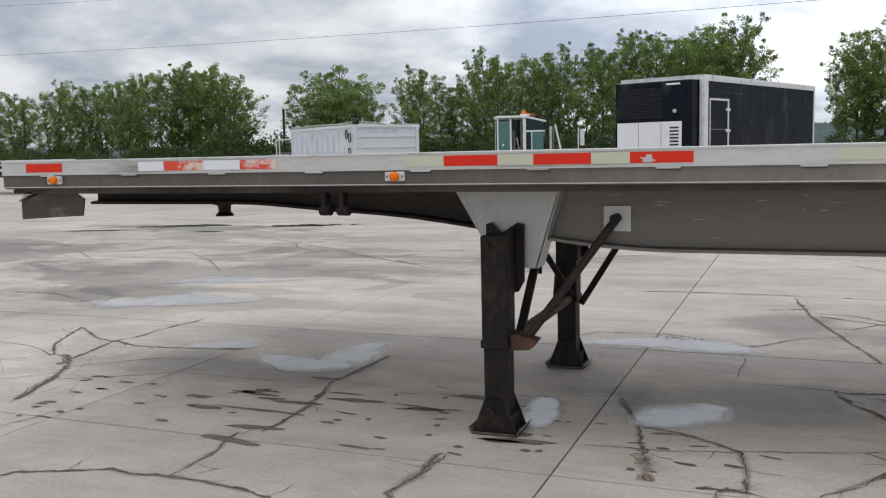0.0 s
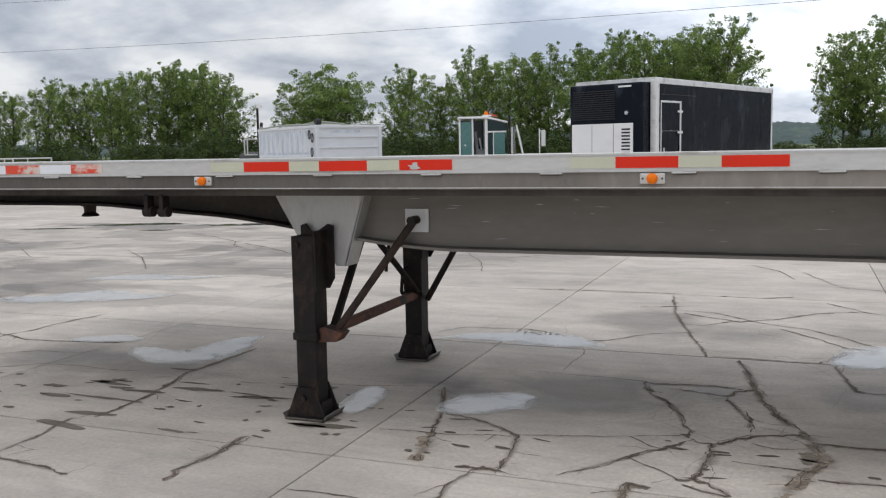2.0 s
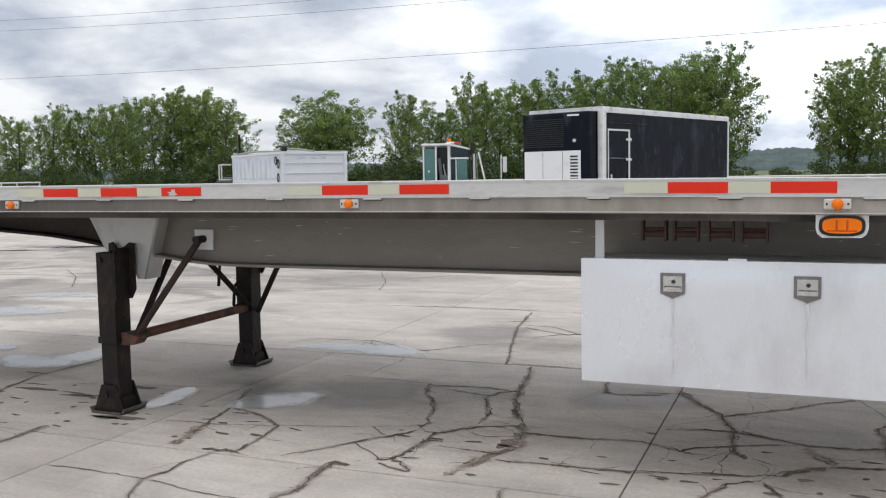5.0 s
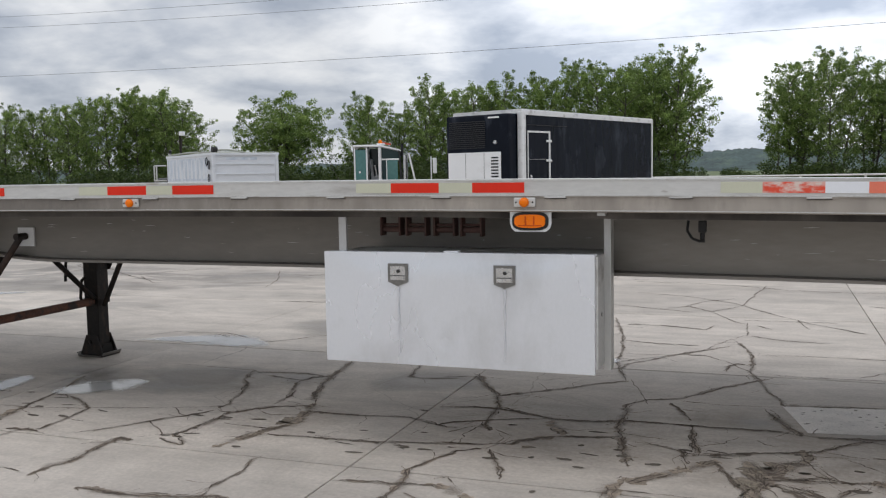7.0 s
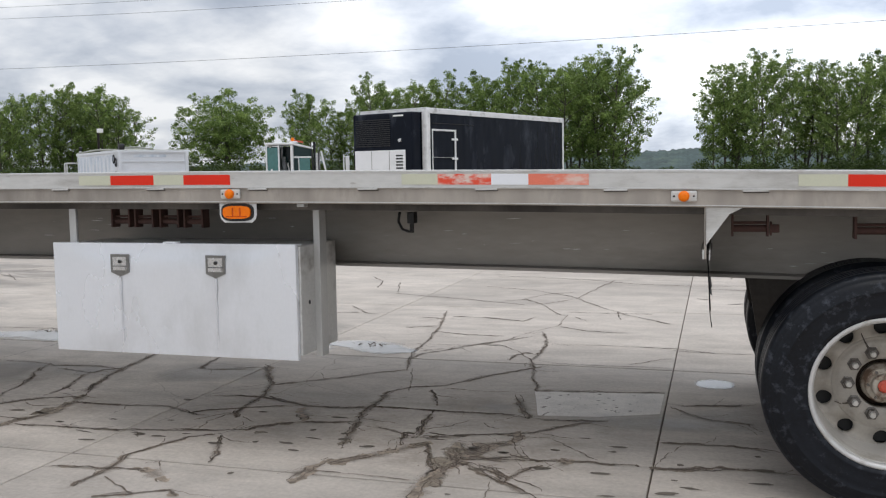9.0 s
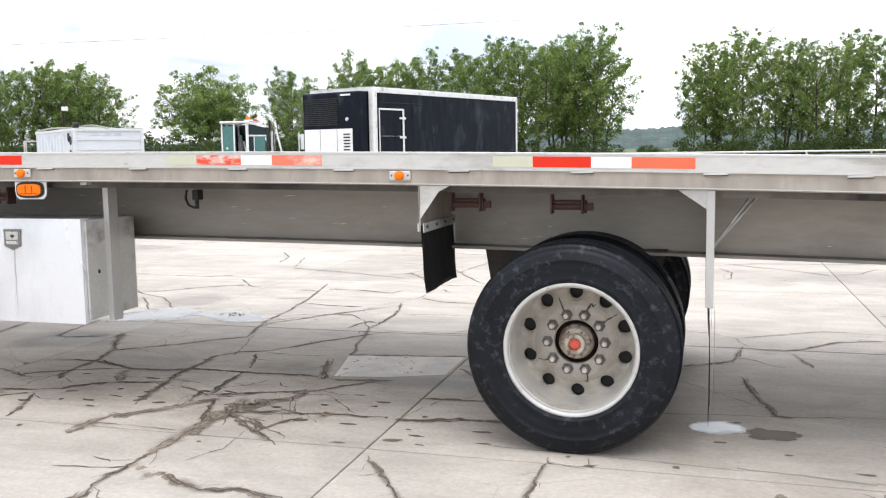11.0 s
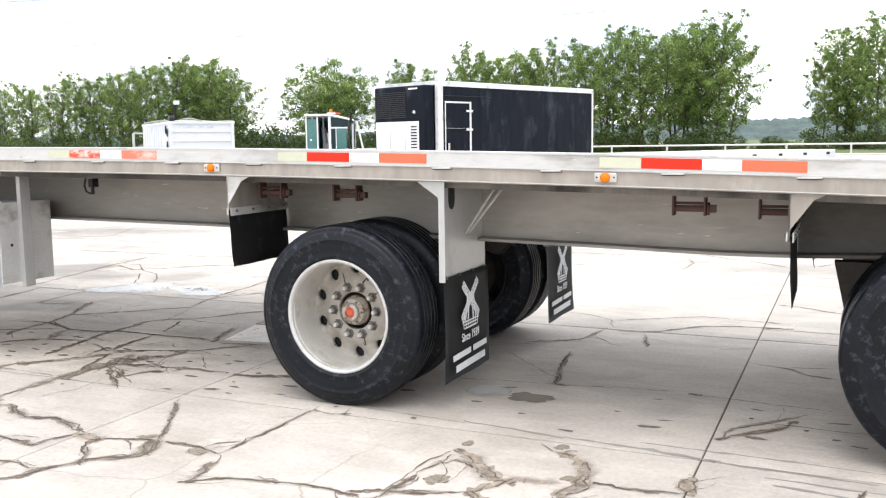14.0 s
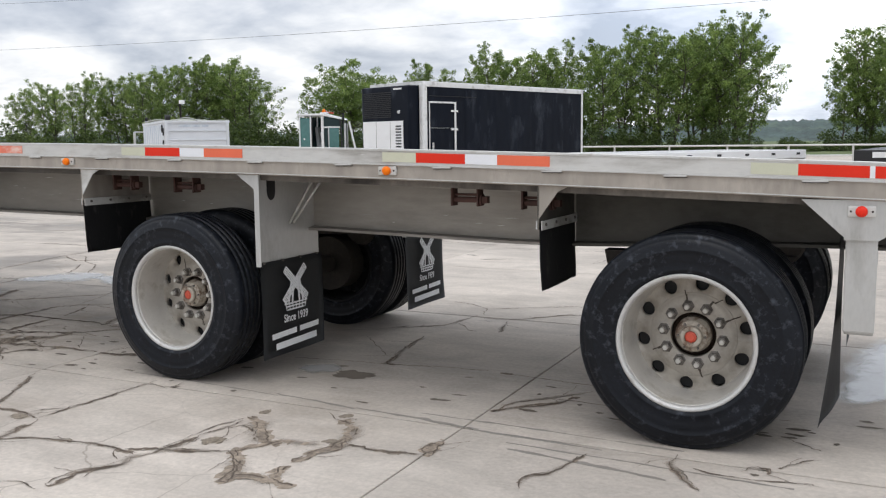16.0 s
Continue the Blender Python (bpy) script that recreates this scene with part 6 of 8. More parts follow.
# black low deck with pale plates on its end
bd = thing("black_deck_trailer", (0, 0, 0), "black low deck trailer with pale plates on its end", "trailer")
part("deck", bx(0, 2.5, 0.0, 7.0, 0.98, 1.19, 0.015), M["black"], bd)
part("end_bar", bx(0, 2.5, -0.03, 0.0, 0.93, 1.19, 0.008), M["black"], bd)
for x0, x1 in ((0.36, 0.72), (1.05, 1.15), (1.55, 1.75), (1.9, 2.05)):
    part("end_plate", bx(x0, x1, -0.04, -0.031, 1.03, 1.15, 0.004), M["white"], bd, "plain pale plate")
for x in (0.1, 2.1):
    for y in (1.2, 2.4):
        w_ = part("wheel", lathe([(0, 0.27), (0, 0.46), (0.03, 0.5), (0.25, 0.5), (0.28, 0.46), (0.28, 0.27)], 28, closed=True), M["rubber"], bd)
        w_.matrix_basis = Matrix.Translation((x, y, 0.5)) @ Matrix.Rotation(radians(-90), 4, "Z")
    part("support_leg", bx(x, x + 0.14, 5.6, 5.74, 0.003, 0.99, 0.01), M["black_steel"], bd)
settle(bd, Matrix.Translation((3.3, 17.0, 0)) @ Matrix.Rotation(radians(-4), 4, "Z"))

# open rack trailer at the far end of the lot
rt = thing("rack_trailer", (-41.0, 26.5, 0), "grey low trailer with an open pipe rack", "trailer")
part("deck", bx(-46.3, -36.3, 25.5, 27.7, 1.0, 1.1, 0.01), M["galv"], rt)
for y in (25.52, 27.68):
    for z in (1.28, 1.46):
        part("rack_rail", rod((-46.3, y, z), (-36.3, y, z), 0.03, 8), M["galv"], rt)
    for i in range(8):
        part("rack_post", rod((-46.2 + 1.41 * i, y, 1.08), (-46.2 + 1.41 * i, y, 1.47), 0.03, 8), M["galv"], rt)
for y in (26.0, 27.1):
    part("beam", bx(-46.0, -36.5, y, y + 0.14, 0.75, 1.0, 0.01), M["black_steel"], rt)
    part("support_leg", bx(-37.4, -37.25, y, y + 0.14, 0.003, 0.78, 0.01), M["black_steel"], rt)
for x in (-44.2, -43.0):
    for y in (25.6, 27.3):
        road_wheel(rt, x, y)

# work light on a mast
ml = thing("light_mast", (-26.84, 30.0, 0), "thin mast with one flood lamp", "lamp")
part("mast", rod((-26.84, 30.0, 0), (-26.84, 30.0, 3.5), 0.05, 10), M["black_steel"], ml)
part("lamp_head", bx(-26.84, -26.60, 29.9, 30.05, 3.44, 3.62, 0.02), M["white"], ml)

# pipe fence at the edge of the lot
fence = thing("pipe_fence", (0, 45, 0), "grey pipe rail fence along the edge of the lot", "fence")
for z in (1.14, 0.62):
    part("rail", rod((-70, 45, z), (60, 45, z), 0.045, 8), M["galv"], fence)
for i in range(44):
    part("post", rod((-69.5 + 3 * i, 45, -0.03), (-69.5 + 3 * i, 45, 1.2), 0.05, 8), M["galv"], fence)

# overhead cables and their poles
CABLE = [(72, 11.7, 1.05, 0.016), (70, 15.6, 1.9, 0.014), (70.8, 16.85, 1.9, 0.014)]
c3, s3 = math.cos(radians(3)), math.sin(radians(3))
for dist, z0, sag, rad in CABLE:
    pts = [(-1.0 + dist * s3 + s * c3, -4.1 + dist * c3 - s * s3, z0 + sag * (s / 80.0) ** 2) for s in span(-110, 110, 44)]
    tagged(part("overhead_cable", tube(pts, rad, 6), M["wire"]), "thin dark overhead power cable", "cable", "overhead cables")
for s in (-110, 110):
    x, y = -1.0 + 71 * s3 + s * c3, -4.1 + 71 * c3 - s * s3
    up = thing("utility_pole", (x, y, 0), "plain timber utility pole holding the cables", "pole", "utility poles")
    part("shaft", rod((x, y, GRASS_Z), (x, y, 20.5), 0.17, 12, r2=0.12), M["bark"], up)
    part("crossarm", bx(x - 0.1, x + 0.1, y - 1.5, y + 1.5, 19.7, 19.9, 0.02), M["bark"], up)


# ---- trees ----
def leaf_cloud(centres, radii, per, size, seed, flat=0.8):
    """Many small leaf sprays round the given centres, as one mesh."""
    rng = np.random.RandomState(seed)
    n = len(centres)
    c = np.repeat(np.array(centres), per, axis=0)
    r = np.repeat(np.array(radii), per)
    w = rng.normal(size=(n * per, 3)); w /= np.linalg.norm(w, axis=1)[:, None]
    p = c + w * (r * rng.uniform(0.05, 1, n * per) ** 0.45)[:, None] * np.array([1, 1, flat])
    a = rng.normal(size=(n * per, 3)); a /= np.linalg.norm(a, axis=1)[:, None]
    b = np.cross(a, rng.normal(size=(n * per, 3))); b /= np.linalg.norm(b, axis=1)[:, None]
    s = (size * rng.uniform(0.5, 1.4, n * per))[:, None]
    a, b = a * s, b * s * 0.7
    v = np.stack([p - a, p + b * 0.9, p + a, p - b], axis=1).reshape(-1, 3)
    f = np.arange(len(v)).reshape(-1, 4)
    me = bpy.data.meshes.new("leaves")
    me.from_pydata(v.tolist(), [], f.tolist())
    return me


def build_tree(h, spread, seed, stems=2, low=0.22, clusters=260, per=60, size=0.112, full=0.88, tuft=1.0):
    """Poplar-like tree of height h: slender stems, rising limbs that carry tufts of leaves."""
    r = random.Random(seed)
    t = thing("tree", (0, 0, 0), "tall leafy poplar tree with a ragged open crown", "tree", "trees along the edge")
    b = bmesh.new()
    centres, radii = [], []
    turn = r.uniform(0, 6.28)
    for k in range(stems):
        ang = turn + 6.28 * k / stems + r.uniform(-0.5, 0.5)
        off = spread * (0.26 if stems > 1 else 0.03)
        x, y = off * math.cos(ang), off * math.sin(ang)
        top = h * (1.0 if k == 0 else r.uniform(0.74, 0.95))
        base = Vector((x * 0.3, y * 0.3, -0.05))
        tip = Vector((x + r.uniform(-0.4, 0.4), y + r.uniform(-0.4, 0.4), top))
        stem = lambda f: base.lerp(tip, f) + Vector((0.22 * math.sin(5 * f + k + seed), 0.22 * math.cos(4 * f + k), 0)) * min(1, 3 * f)
        r0 = h * 0.0125
        for i in range(7):
            rod(stem(i / 7), stem((i + 1) / 7), r0 * (1 - i / 7.4), 7, b, r0 * (1 - (i + 1) / 7.4))
        # limbs rise from the stem, each with tufts along its outer half
        limbs = 20 if stems < 4 else 17
        per_limb = max(3, clusters // stems // limbs)
        for j in range(limbs):
            f = low + (0.97 - low) * (j + r.random()) / limbs
            q = (f - low) / (1 - low)
            env = spread * (0.5 - 0.06 * stems) * (0.55 + 0.75 * math.sin(math.pi * min(1, 0.16 + 0.80 * q))) * full * r.uniform(0.7, 1.08)
            a = j * 2.4 + r.uniform(-0.5, 0.5)
            root = stem(max(0.05, f - 0.13))
            end = stem(min(0.96, f)) + Vector((env * math.cos(a), env * math.sin(a), h * r.uniform(0.02, 0.07)))
            mid = root.lerp(end, 0.5) + Vector((0, 0, -0.03 * env))
            rod(root, mid, 0.06, 5, b, 0.04); rod(mid, end, 0.04, 5, b, 0.012)
            for m in range(per_limb):
                g = (m + r.random()) / per_limb
                g = 0.22 + 0.83 * g
                c = root.lerp(end, g)
                s = 0.22 + 0.32 * (1 - g)
                centres.append((c.x + r.gauss(0, s), c.y + r.gauss(0, s), c.z + r.gauss(0.1, s)))
                radii.append(r.uniform(0.40, 1.05) * (0.56 if g > 0.8 else 0.88) * tuft)
        for m in range(5):
            c = stem(r.uniform(0.93, 1.01))
            centres.append((c.x + r.gauss(0, 0.3), c.y + r.gauss(0, 0.3), c.z)); radii.append(r.uniform(0.35, 0.6))
    part("trunk", b, M["bark"], t)
    me = leaf_cloud(centres, radii, per, size, seed)
    me.materials.append(M["leaf"])
    cr = new("crown", me)
    cr.parent = t
    return t


def build_round_tree(h, spread, seed, clusters=620, per=52, size=0.10):
    """A broad tree with one dense rounded crown down to near the ground."""
    r = random.Random(seed)
    t = thing("tree", (0, 0, 0), "broad leafy tree with a dense rounded crown", "tree", "trees along the edge")
    b = bmesh.new()
    for i in range(6):
        rod((0.15 * math.sin(i), 0, h * 0.11 * i - 0.05), (0.15 * math.sin(i + 1), 0, h * 0.11 * (i + 1)), 0.26 - 0.035 * i, 8, b, 0.26 - 0.035 * (i + 1))
    centres, radii = [], []
    for k in range(clusters):
        v = Vector((r.gauss(0, 1), r.gauss(0, 1), r.gauss(0, 1))).normalized()
        q = r.random() ** 0.42
        lump = 0.86 + 0.30 * noise.noise(v * 2.1 + Vector((seed, 0, 0)))
        c = Vector((v.x * spread * 0.5, v.y * spread * 0.5, v.z * h * (0.44 if v.z > 0 else 0.40))) * q * lump
        c.z += h * 0.52
        centres.append(tuple(c))
        radii.append(r.uniform(0.45, 1.0) * (0.66 if q > 0.85 else 1.0))
        if k % 16 == 0:
            root = Vector((0, 0, h * r.uniform(0.12, 0.5)))
            rod(root, root.lerp(c, 0.55) + Vector((0, 0, -0.2)), 0.09, 5, b, 0.05)
            rod(root.lerp(c, 0.55) + Vector((0, 0, -0.2)), c, 0.05, 5, b, 0.012)
    part("trunk", b, M["bark"], t)
    me = leaf_cloud(centres, radii, per, size, seed)
    me.materials.append(M["leaf"])
    cr = new("crown", me)
    cr.parent = t
    return t


def build_bush(h, spread, seed):
    r = random.Random(seed)
    t = thing("bush", (0, 0, 0), "dense dark green hedgerow bush", "bush", "bushes under the trees")
    b = bmesh.new()
    centres, radii = [], []
    for i in range(60):
        a, q = r.uniform(0, 6.28), r.random() ** 0.5
        x, y = spread * 0.5 * q * math.cos(a), spread * 0.5 * q * math.sin(a)
        z = r.uniform(0.08, 0.95) * h * (1 - 0.6 * q * q)
        if i % 4 == 0:
            rod((x * 0.2, y * 0.2, -0.05), (x, y, z), 0.05, 5, b, 0.015)
        centres.append((x, y, z)); radii.append(r.uniform(0.5, 0.85))
    part("stem", b, M["bark"], t)
    me = leaf_cloud(centres, radii, 48, 0.125, seed)
    me.materials.append(M["leaf_dark"])
    cr = new("foliage", me)
    cr.parent = t
    return t


PATTERN = [build_tree(14, 8.6, 1, 2, 0.22, 360, 52, 0.104, 0.95, 1.05), build_tree(14, 9.6, 2, 3, 0.24, 400, 54, 0.104, 0.95, 1.1), build_tree(14, 7.8, 3, 1, 0.26, 300, 50, 0.104, 0.97, 1.05), build_tree(14, 9.8, 4, 3, 0.22, 400, 54, 0.104, 0.95, 1.1),
           build_tree(14, 9.0, 5, 3, 0.28, 360, 50, 0.104, 0.95, 1.0), build_round_tree(14, 15.5, 6, 760, 54, 0.104)]
BUSH = [build_bush(3.4, 6.0, 11), build_bush(2.6, 5.0, 12), build_bush(4.2, 7.0, 13)]
used = set()


def stand(pattern, ex, az, d, h, h0, wide=1.0):
    """Stand a copy d metres off at az degrees left of +y, seen from x = ex."""
    x, y = ex - d * math.sin(radians(az)), -4.1 + d * math.cos(radians(az))
    k = h / h0
    m = Matrix.Translation((x, y, GRASS_Z)) @ Matrix.Rotation(az * 1.7 + d, 4, "Z") @ Matrix.Diagonal((k * wide, k * wide, k, 1))
    if pattern.name not in used:
        used.add(pattern.name)
        pattern.matrix_basis = m
        return
    sx, sy, sz = pattern.scale
    copy_thing(pattern, m @ Matrix.Diagonal((1 / sx, 1 / sy, 1 / sz, 1)))


def rise(el, d):
    return 1.48 + d * math.tan(radians(el))


i = 0
# rows of trees along the edge: bearing from a spot on the lot, rise of the top in degrees
for ex, d0, row in ((3.87, 146, ((50.6, 3.2), (49.2, 3.7), (47.6, 3.85), (46.3, 4.1), (45.1, 4.05), (44.0, 4.45), (42.8, 4.75), (41.4, 4.95), (40.2, 5.0), (39.4, 5.25), (38.4, 4.8), (37.55, 4.35))),
                    (-5.9, 134, ((23.7, 4.3), (22.9, 5.0), (21.4, 4.5), (19.6, 5.1), (18.7, 5.9), (17.3, 5.55), (15.8, 5.3), (14.7, 6.1), (13.2, 5.5), (11.8, 5.85), (10.5, 6.5), (9.0, 6.7), (7.7, 6.5), (6.5, 6.7), (5.3, 6.85), (4.3, 7.1), (3.7, 6.3))),
                    (-0.7, 134, ((0.2, 4.6), (-0.8, 5.9), (-1.6, 6.5), (-3.1, 6.3), (-4.9, 6.25), (-5.9, 5.4), (-7.2, 5.7), (-8.4, 6.1), (-9.8, 6.0), (-11.4, 5.8)))):
    for az, el in row:
        d = d0 + 7 * math.sin(i * 2.3)
        kind = (1, 3, 1, 0, 3)[i % 5] if ex > 0 else (0, 4, 2, 0, 4, 1)[(i * 5 + i // 4) % 6]
        stand(PATTERN[kind], ex, az, d, rise(el, d) * 1.015, 14.0, 0.9 + 0.12 * math.sin(i * 1.9))
        i += 1
# out-of-view trees, added so the box trailer's side reflects them and stays dark
for k in range(7):
    stand(PATTERN[(k * 2) % 5], -0.7, -13.2 - 3.3 * k, 128 + 8 * math.sin(k * 2.2), 16 + 2 * math.sin(k * 1.4), 14.0, 1.1)
stand(PATTERN[5], 3.87, 31.7, 145, rise(5.45, 145) * 1.04, 14.0, 1.06)
for az in range(52, -40, -2):
    for k in range(2):
        a = az + 0.9 * k + 0.6 * math.sin(az * 1.3 + k)
        if 1.2 < a < 6.0:
            stand(BUSH[(az + k) % 3], -1.0, a, 112 + 5 * k, 1.5 + 0.4 * math.sin(a * 3), 3.4, 1.0)
            continue
        d = 121 + 9 * k + 4 * math.sin(a * 2.1)
        h = (3.1 + 1.3 * math.sin(a * 0.9 + k) * math.cos(a * 0.37))
        if 29 < a < 37 or 17 < a < 24:
            h += 0.9
        stand(BUSH[(az + k) % 3], -1.0, a, d, h, 3.4, 1.15)

# wooded ridge far off
b = bmesh.new()
n = 900
prev = None
for i in range(n + 1):
    a = 62 - 84 * i / n
    d = 950
    x, y = -1 - d * math.sin(radians(a)), -4 + d * math.cos(radians(a))
    h = 20.5 * (0.55 + 0.45 * smooth_step(-30, 12, -abs(a - 2) + 10)) + 3.5 * noise.noise(Vector((a * 0.35, 0, 3))) + 1.6 * noise.noise(Vector((a * 3.1, 0, 8))) + 1.0 * noise.noise(Vector((a * 9, 0, 2))) + 1.5 * abs(noise.noise(Vector((a * 31, 0, 2))))
    row = []
    for j, (out, f) in enumerate(((-120, 0.0), (-60, 0.55), (-20, 0.85), (0, 1.0), (60, 0.9))):
        k = (d + out) / d
        row.append(b.verts.new((x * k, y * k, max(-0.5, h * f + (2.0 * noise.noise(Vector((a * 5, j * 3.0, 5))) if j else -0.5)))))
    if prev:
        for p in range(4):
            b.faces.new((prev[p], prev[p + 1], row[p + 1], row[p]))
    prev = row
# distance haze is a bluish tint in the ridge's base colour
tagged(part("wooded_ridge", b, mat("hazy_woodland", (0.06, 0.088, 0.082), 0.95, 0, 0.5, 0.05, 0.2, 0.0, stain=(0.10, 0.14, 0.105), stain_amount=0.28, stain_scale=0.03), None, "", True),
       "low hazy wooded ridge on the horizon", "backdrop", kind="structure")


# ---- pavement pieces, last ----
slab_me = None
NEAR_I, NEAR_J = range(-6, 7), range(-3, 10)
for i in NEAR_I:
    for j in NEAR_J:
        cx, cy = X0 + SX * (i + 0.5), Y0 + SY * (j + 0.5)
        if slab_me is None:
            ob = part("slab", slab_mesh(SX, SY), M["concrete"], pavement)
            slab_me = ob.data
        else:
            ob = new("slab", slab_me)
            ob.parent = pavement
            ob.matrix_parent_inverse = pavement.matrix_basis.inverted()
        ob.location = (cx, cy, 0)
verts, faces = [], []
for i in range(-38, 32):
    for j in range(-14, 29):
        if i in NEAR_I and j in NEAR_J:
            continue
        x, y = X0 + SX * i, Y0 + SY * j
        k = len(verts)
        verts += [(x + 0.006, y + 0.006, 0), (x + SX - 0.006, y + 0.006, 0), (x + SX - 0.006, y + SY - 0.006, 0), (x + 0.006, y + SY - 0.006, 0)]
        faces.append((k, k + 1, k + 2, k + 3))
me = bpy.data.meshes.new("outer_slabs")
me.from_pydata(verts, [], faces)
me.materials.append(M["concrete"])
ob = new("outer_slabs", me)
ob.parent = pavement
ob.matrix_parent_inverse = pavement.matrix_basis.inverted()
tagged(ob, "farther concrete slabs", kind="stuff")

# cracks: hairlines, open cracks, wide crumbled ones and broken-up bands
fine, wide, loose, silt = bmesh.new(), bmesh.new(), bmesh.new(), bmesh.new()
silt_map = silt.loops.layers.uv.new("UVMap")
seed = 0


def crack(kind, *pts):
    global seed
    seed += 1
    r = random.Random(seed * 7)
    if kind == "fine":
        wider = 1 + 0.4 * min(3.0, max(0.0, pts[0][1] - 1.6))
        crack_line(fine, pts, r.uniform(0.0045, 0.0065) * wider, seed, 0.02, 0.02, 0.0034)
        return
    silt_line(silt, silt_map, pts, {"open": 0.035, "wide": 0.06, "broken": 0.09}[kind], seed)
    if kind == "open":
        crack_line(fine, pts, 0.0068, seed, 0.014, 0.03, 0.0034)
        crack_line(wide, pts, 0.017, seed, 0.010, 0.03, 0.0016, gate=0.34)
        crack_line(fine, pts, 0.004, seed + 0.4, 0.016, 0.03, 0.0034, 0.012, 0.34)
    elif kind == "wide":
        crack_line(wide, pts, 0.028, seed, 0.009, 0.032, 0.0016, gate=0.2)
        crack_line(fine, pts, 0.0075, seed, 0.015, 0.03, 0.0034)
        crack_line(fine, pts, 0.005, seed + 0.4, 0.015, 0.035, 0.0034, 0.022, 0.24)
        crack_line(fine, pts, 0.005, seed + 0.7, 0.015, 0.035, 0.0034, -0.022, 0.28)
    else:
        crack_line(loose, pts, 0.046, seed, 0.009, 0.04, 0.0012, gate=0.06)
        crack_line(wide, pts, 0.026, seed + 0.2, 0.010, 0.04, 0.0016, 0.012, 0.36)
        crack_line(fine, pts, 0.005, seed, 0.015, 0.03, 0.0034, 0.03, 0.28)
        crack_line(fine, pts, 0.005, seed + 0.3, 0.015, 0.03, 0.0034, -0.03, 0.30)
    # short spurs off the main run
    for a, c in zip(pts[:-1], pts[1:]):
        for q in range(int(math.hypot(c[0] - a[0], c[1] - a[1]) / 0.34 + r.random())):
            t = r.random()
            x, y = a[0] + (c[0] - a[0]) * t, a[1] + (c[1] - a[1]) * t
            th = math.atan2(c[1] - a[1], c[0] - a[0]) + r.choice((-1, 1)) * r.uniform(0.5, 1.4)
            n = r.uniform(0.05, 0.28)
            m = (x + n * 0.5 * math.cos(th), y + n * 0.5 * math.sin(th))
            th += r.uniform(-0.7, 0.7)
            crack_line(fine, ((x, y), m, (m[0] + n * 0.5 * math.cos(th), m[1] + n * 0.5 * math.sin(th))), r.uniform(0.002, 0.004), seed + 0.3 + q, 0.015, 0.015, 0.0034)


crack("wide", (-10.44, 0.01), (-10.64, 0.5), (-10.74, 0.71), (-10.88, 0.94), (-11.08, 1.12), (-11.24, 1.16))
crack("open", (-11.24, 1.16), (-11.53, 1.45), (-11.85, 2.09))
crack("open", (-10.97, 1.04), (-11.13, 1.68), (-11.06, 1.93), (-11.08, 2.17), (-11.05, 2.44), (-10.99, 2.74))
crack("fine", (-11, 0.44), (-10.74, 0.71))
crack("fine", (-12.08, 1.41), (-11.71, 1.36), (-11.21, 1.12))
crack("fine", (-11.5, 0.89), (-11.23, 1.12))
crack("fine", (-12.18, 1.5), (-12.04, 1.73), (-11.89, 2.03))
crack("open", (-11.85, 2.09), (-11.39, 1.77), (-10.84, 1.6), (-10.51, 1.61), (-9.89, 1.71))
crack("fine", (-10.82, 0.86), (-10.35, 1.28), (-9.94, 1.34))
crack("fine", (-10.62, 0.55), (-10.28, 0.72), (-9.98, 0.94), (-9.71, 0.97), (-9.29, 0.95), (-9.08, 0.97))
crack("open", (-8.71, 1.85), (-8.73, 1.18), (-8.75, 1.05), (-8.65, 0.67), (-8.61, 0.39), (-8.59, 0.18), (-8.6, -0.02))
crack("open", (-8.7, -0.07), (-8.72, -0.16), (-8.66, -0.33), (-8.64, -0.61), (-8.65, -0.73))
crack("open", (-9.44, -0.98), (-9.39, -0.92), (-9.21, -0.86), (-8.98, -0.74), (-8.84, -0.77), (-8.67, -0.74), (-8.54, -0.74), (-8.21, -0.77), (-8.04, -0.81))
crack("fine", (-10.1, -0.39), (-10.04, -0.2), (-10.01, -0.01))
crack("fine", (-7.58, 2.85), (-7.42, 3.1), (-6.89, 3.16), (-6.62, 3.05), (-6.35, 2.83), (-6.16, 2.93), (-5.88, 3.26), (-5.56, 3.41))
crack("fine", (-6.29, 2.58), (-6.24, 2.38), (-6.27, 2.12), (-6.27, 1.86))
crack("open", (-5.96, 5.23), (-5.82, 4.25), (-5.57, 3.24), (-5.44, 2.79), (-5.39, 2.54))
crack("fine", (-5.57, 3.68), (-5.25, 4.01))
crack("fine", (-6.49, 1.79), (-5.95, 1.77), (-5.69, 1.74))
crack("open", (-6.89, 1.21), (-6.73, 0.79), (-6.61, 0.33))
crack("broken", (-6.61, 0.33), (-6.52, -0.1))
crack("open", (-6.75, 0.81), (-6.66, 0.68), (-6.51, 0.65), (-6.39, 0.59), (-6.16, 0.42), (-6.1, 0.09), (-6.1, -0.17))
crack("fine", (-6.91, 0.3), (-6.5, 0.33), (-6.16, 0.41))
crack("fine", (-8.24, 0.93), (-7.71, 1.02), (-6.95, 1.21))
crack("fine", (-7.64, 5.26), (-7.07, 5.32), (-6.52, 5.34), (-5.89, 5.32))
crack("fine", (-16.83, 7.29), (-15.68, 6.37), (-15.28, 6.45))
crack("fine", (-14.97, 7.63), (-13.88, 6.73), (-12.94, 5.68))
crack("fine", (-14.5, 3.61), (-13.65, 3.61), (-12.62, 3.11), (-12.87, 3.72))
crack("fine", (-11.15, 7.26), (-10.33, 6.52), (-10.15, 6.85))
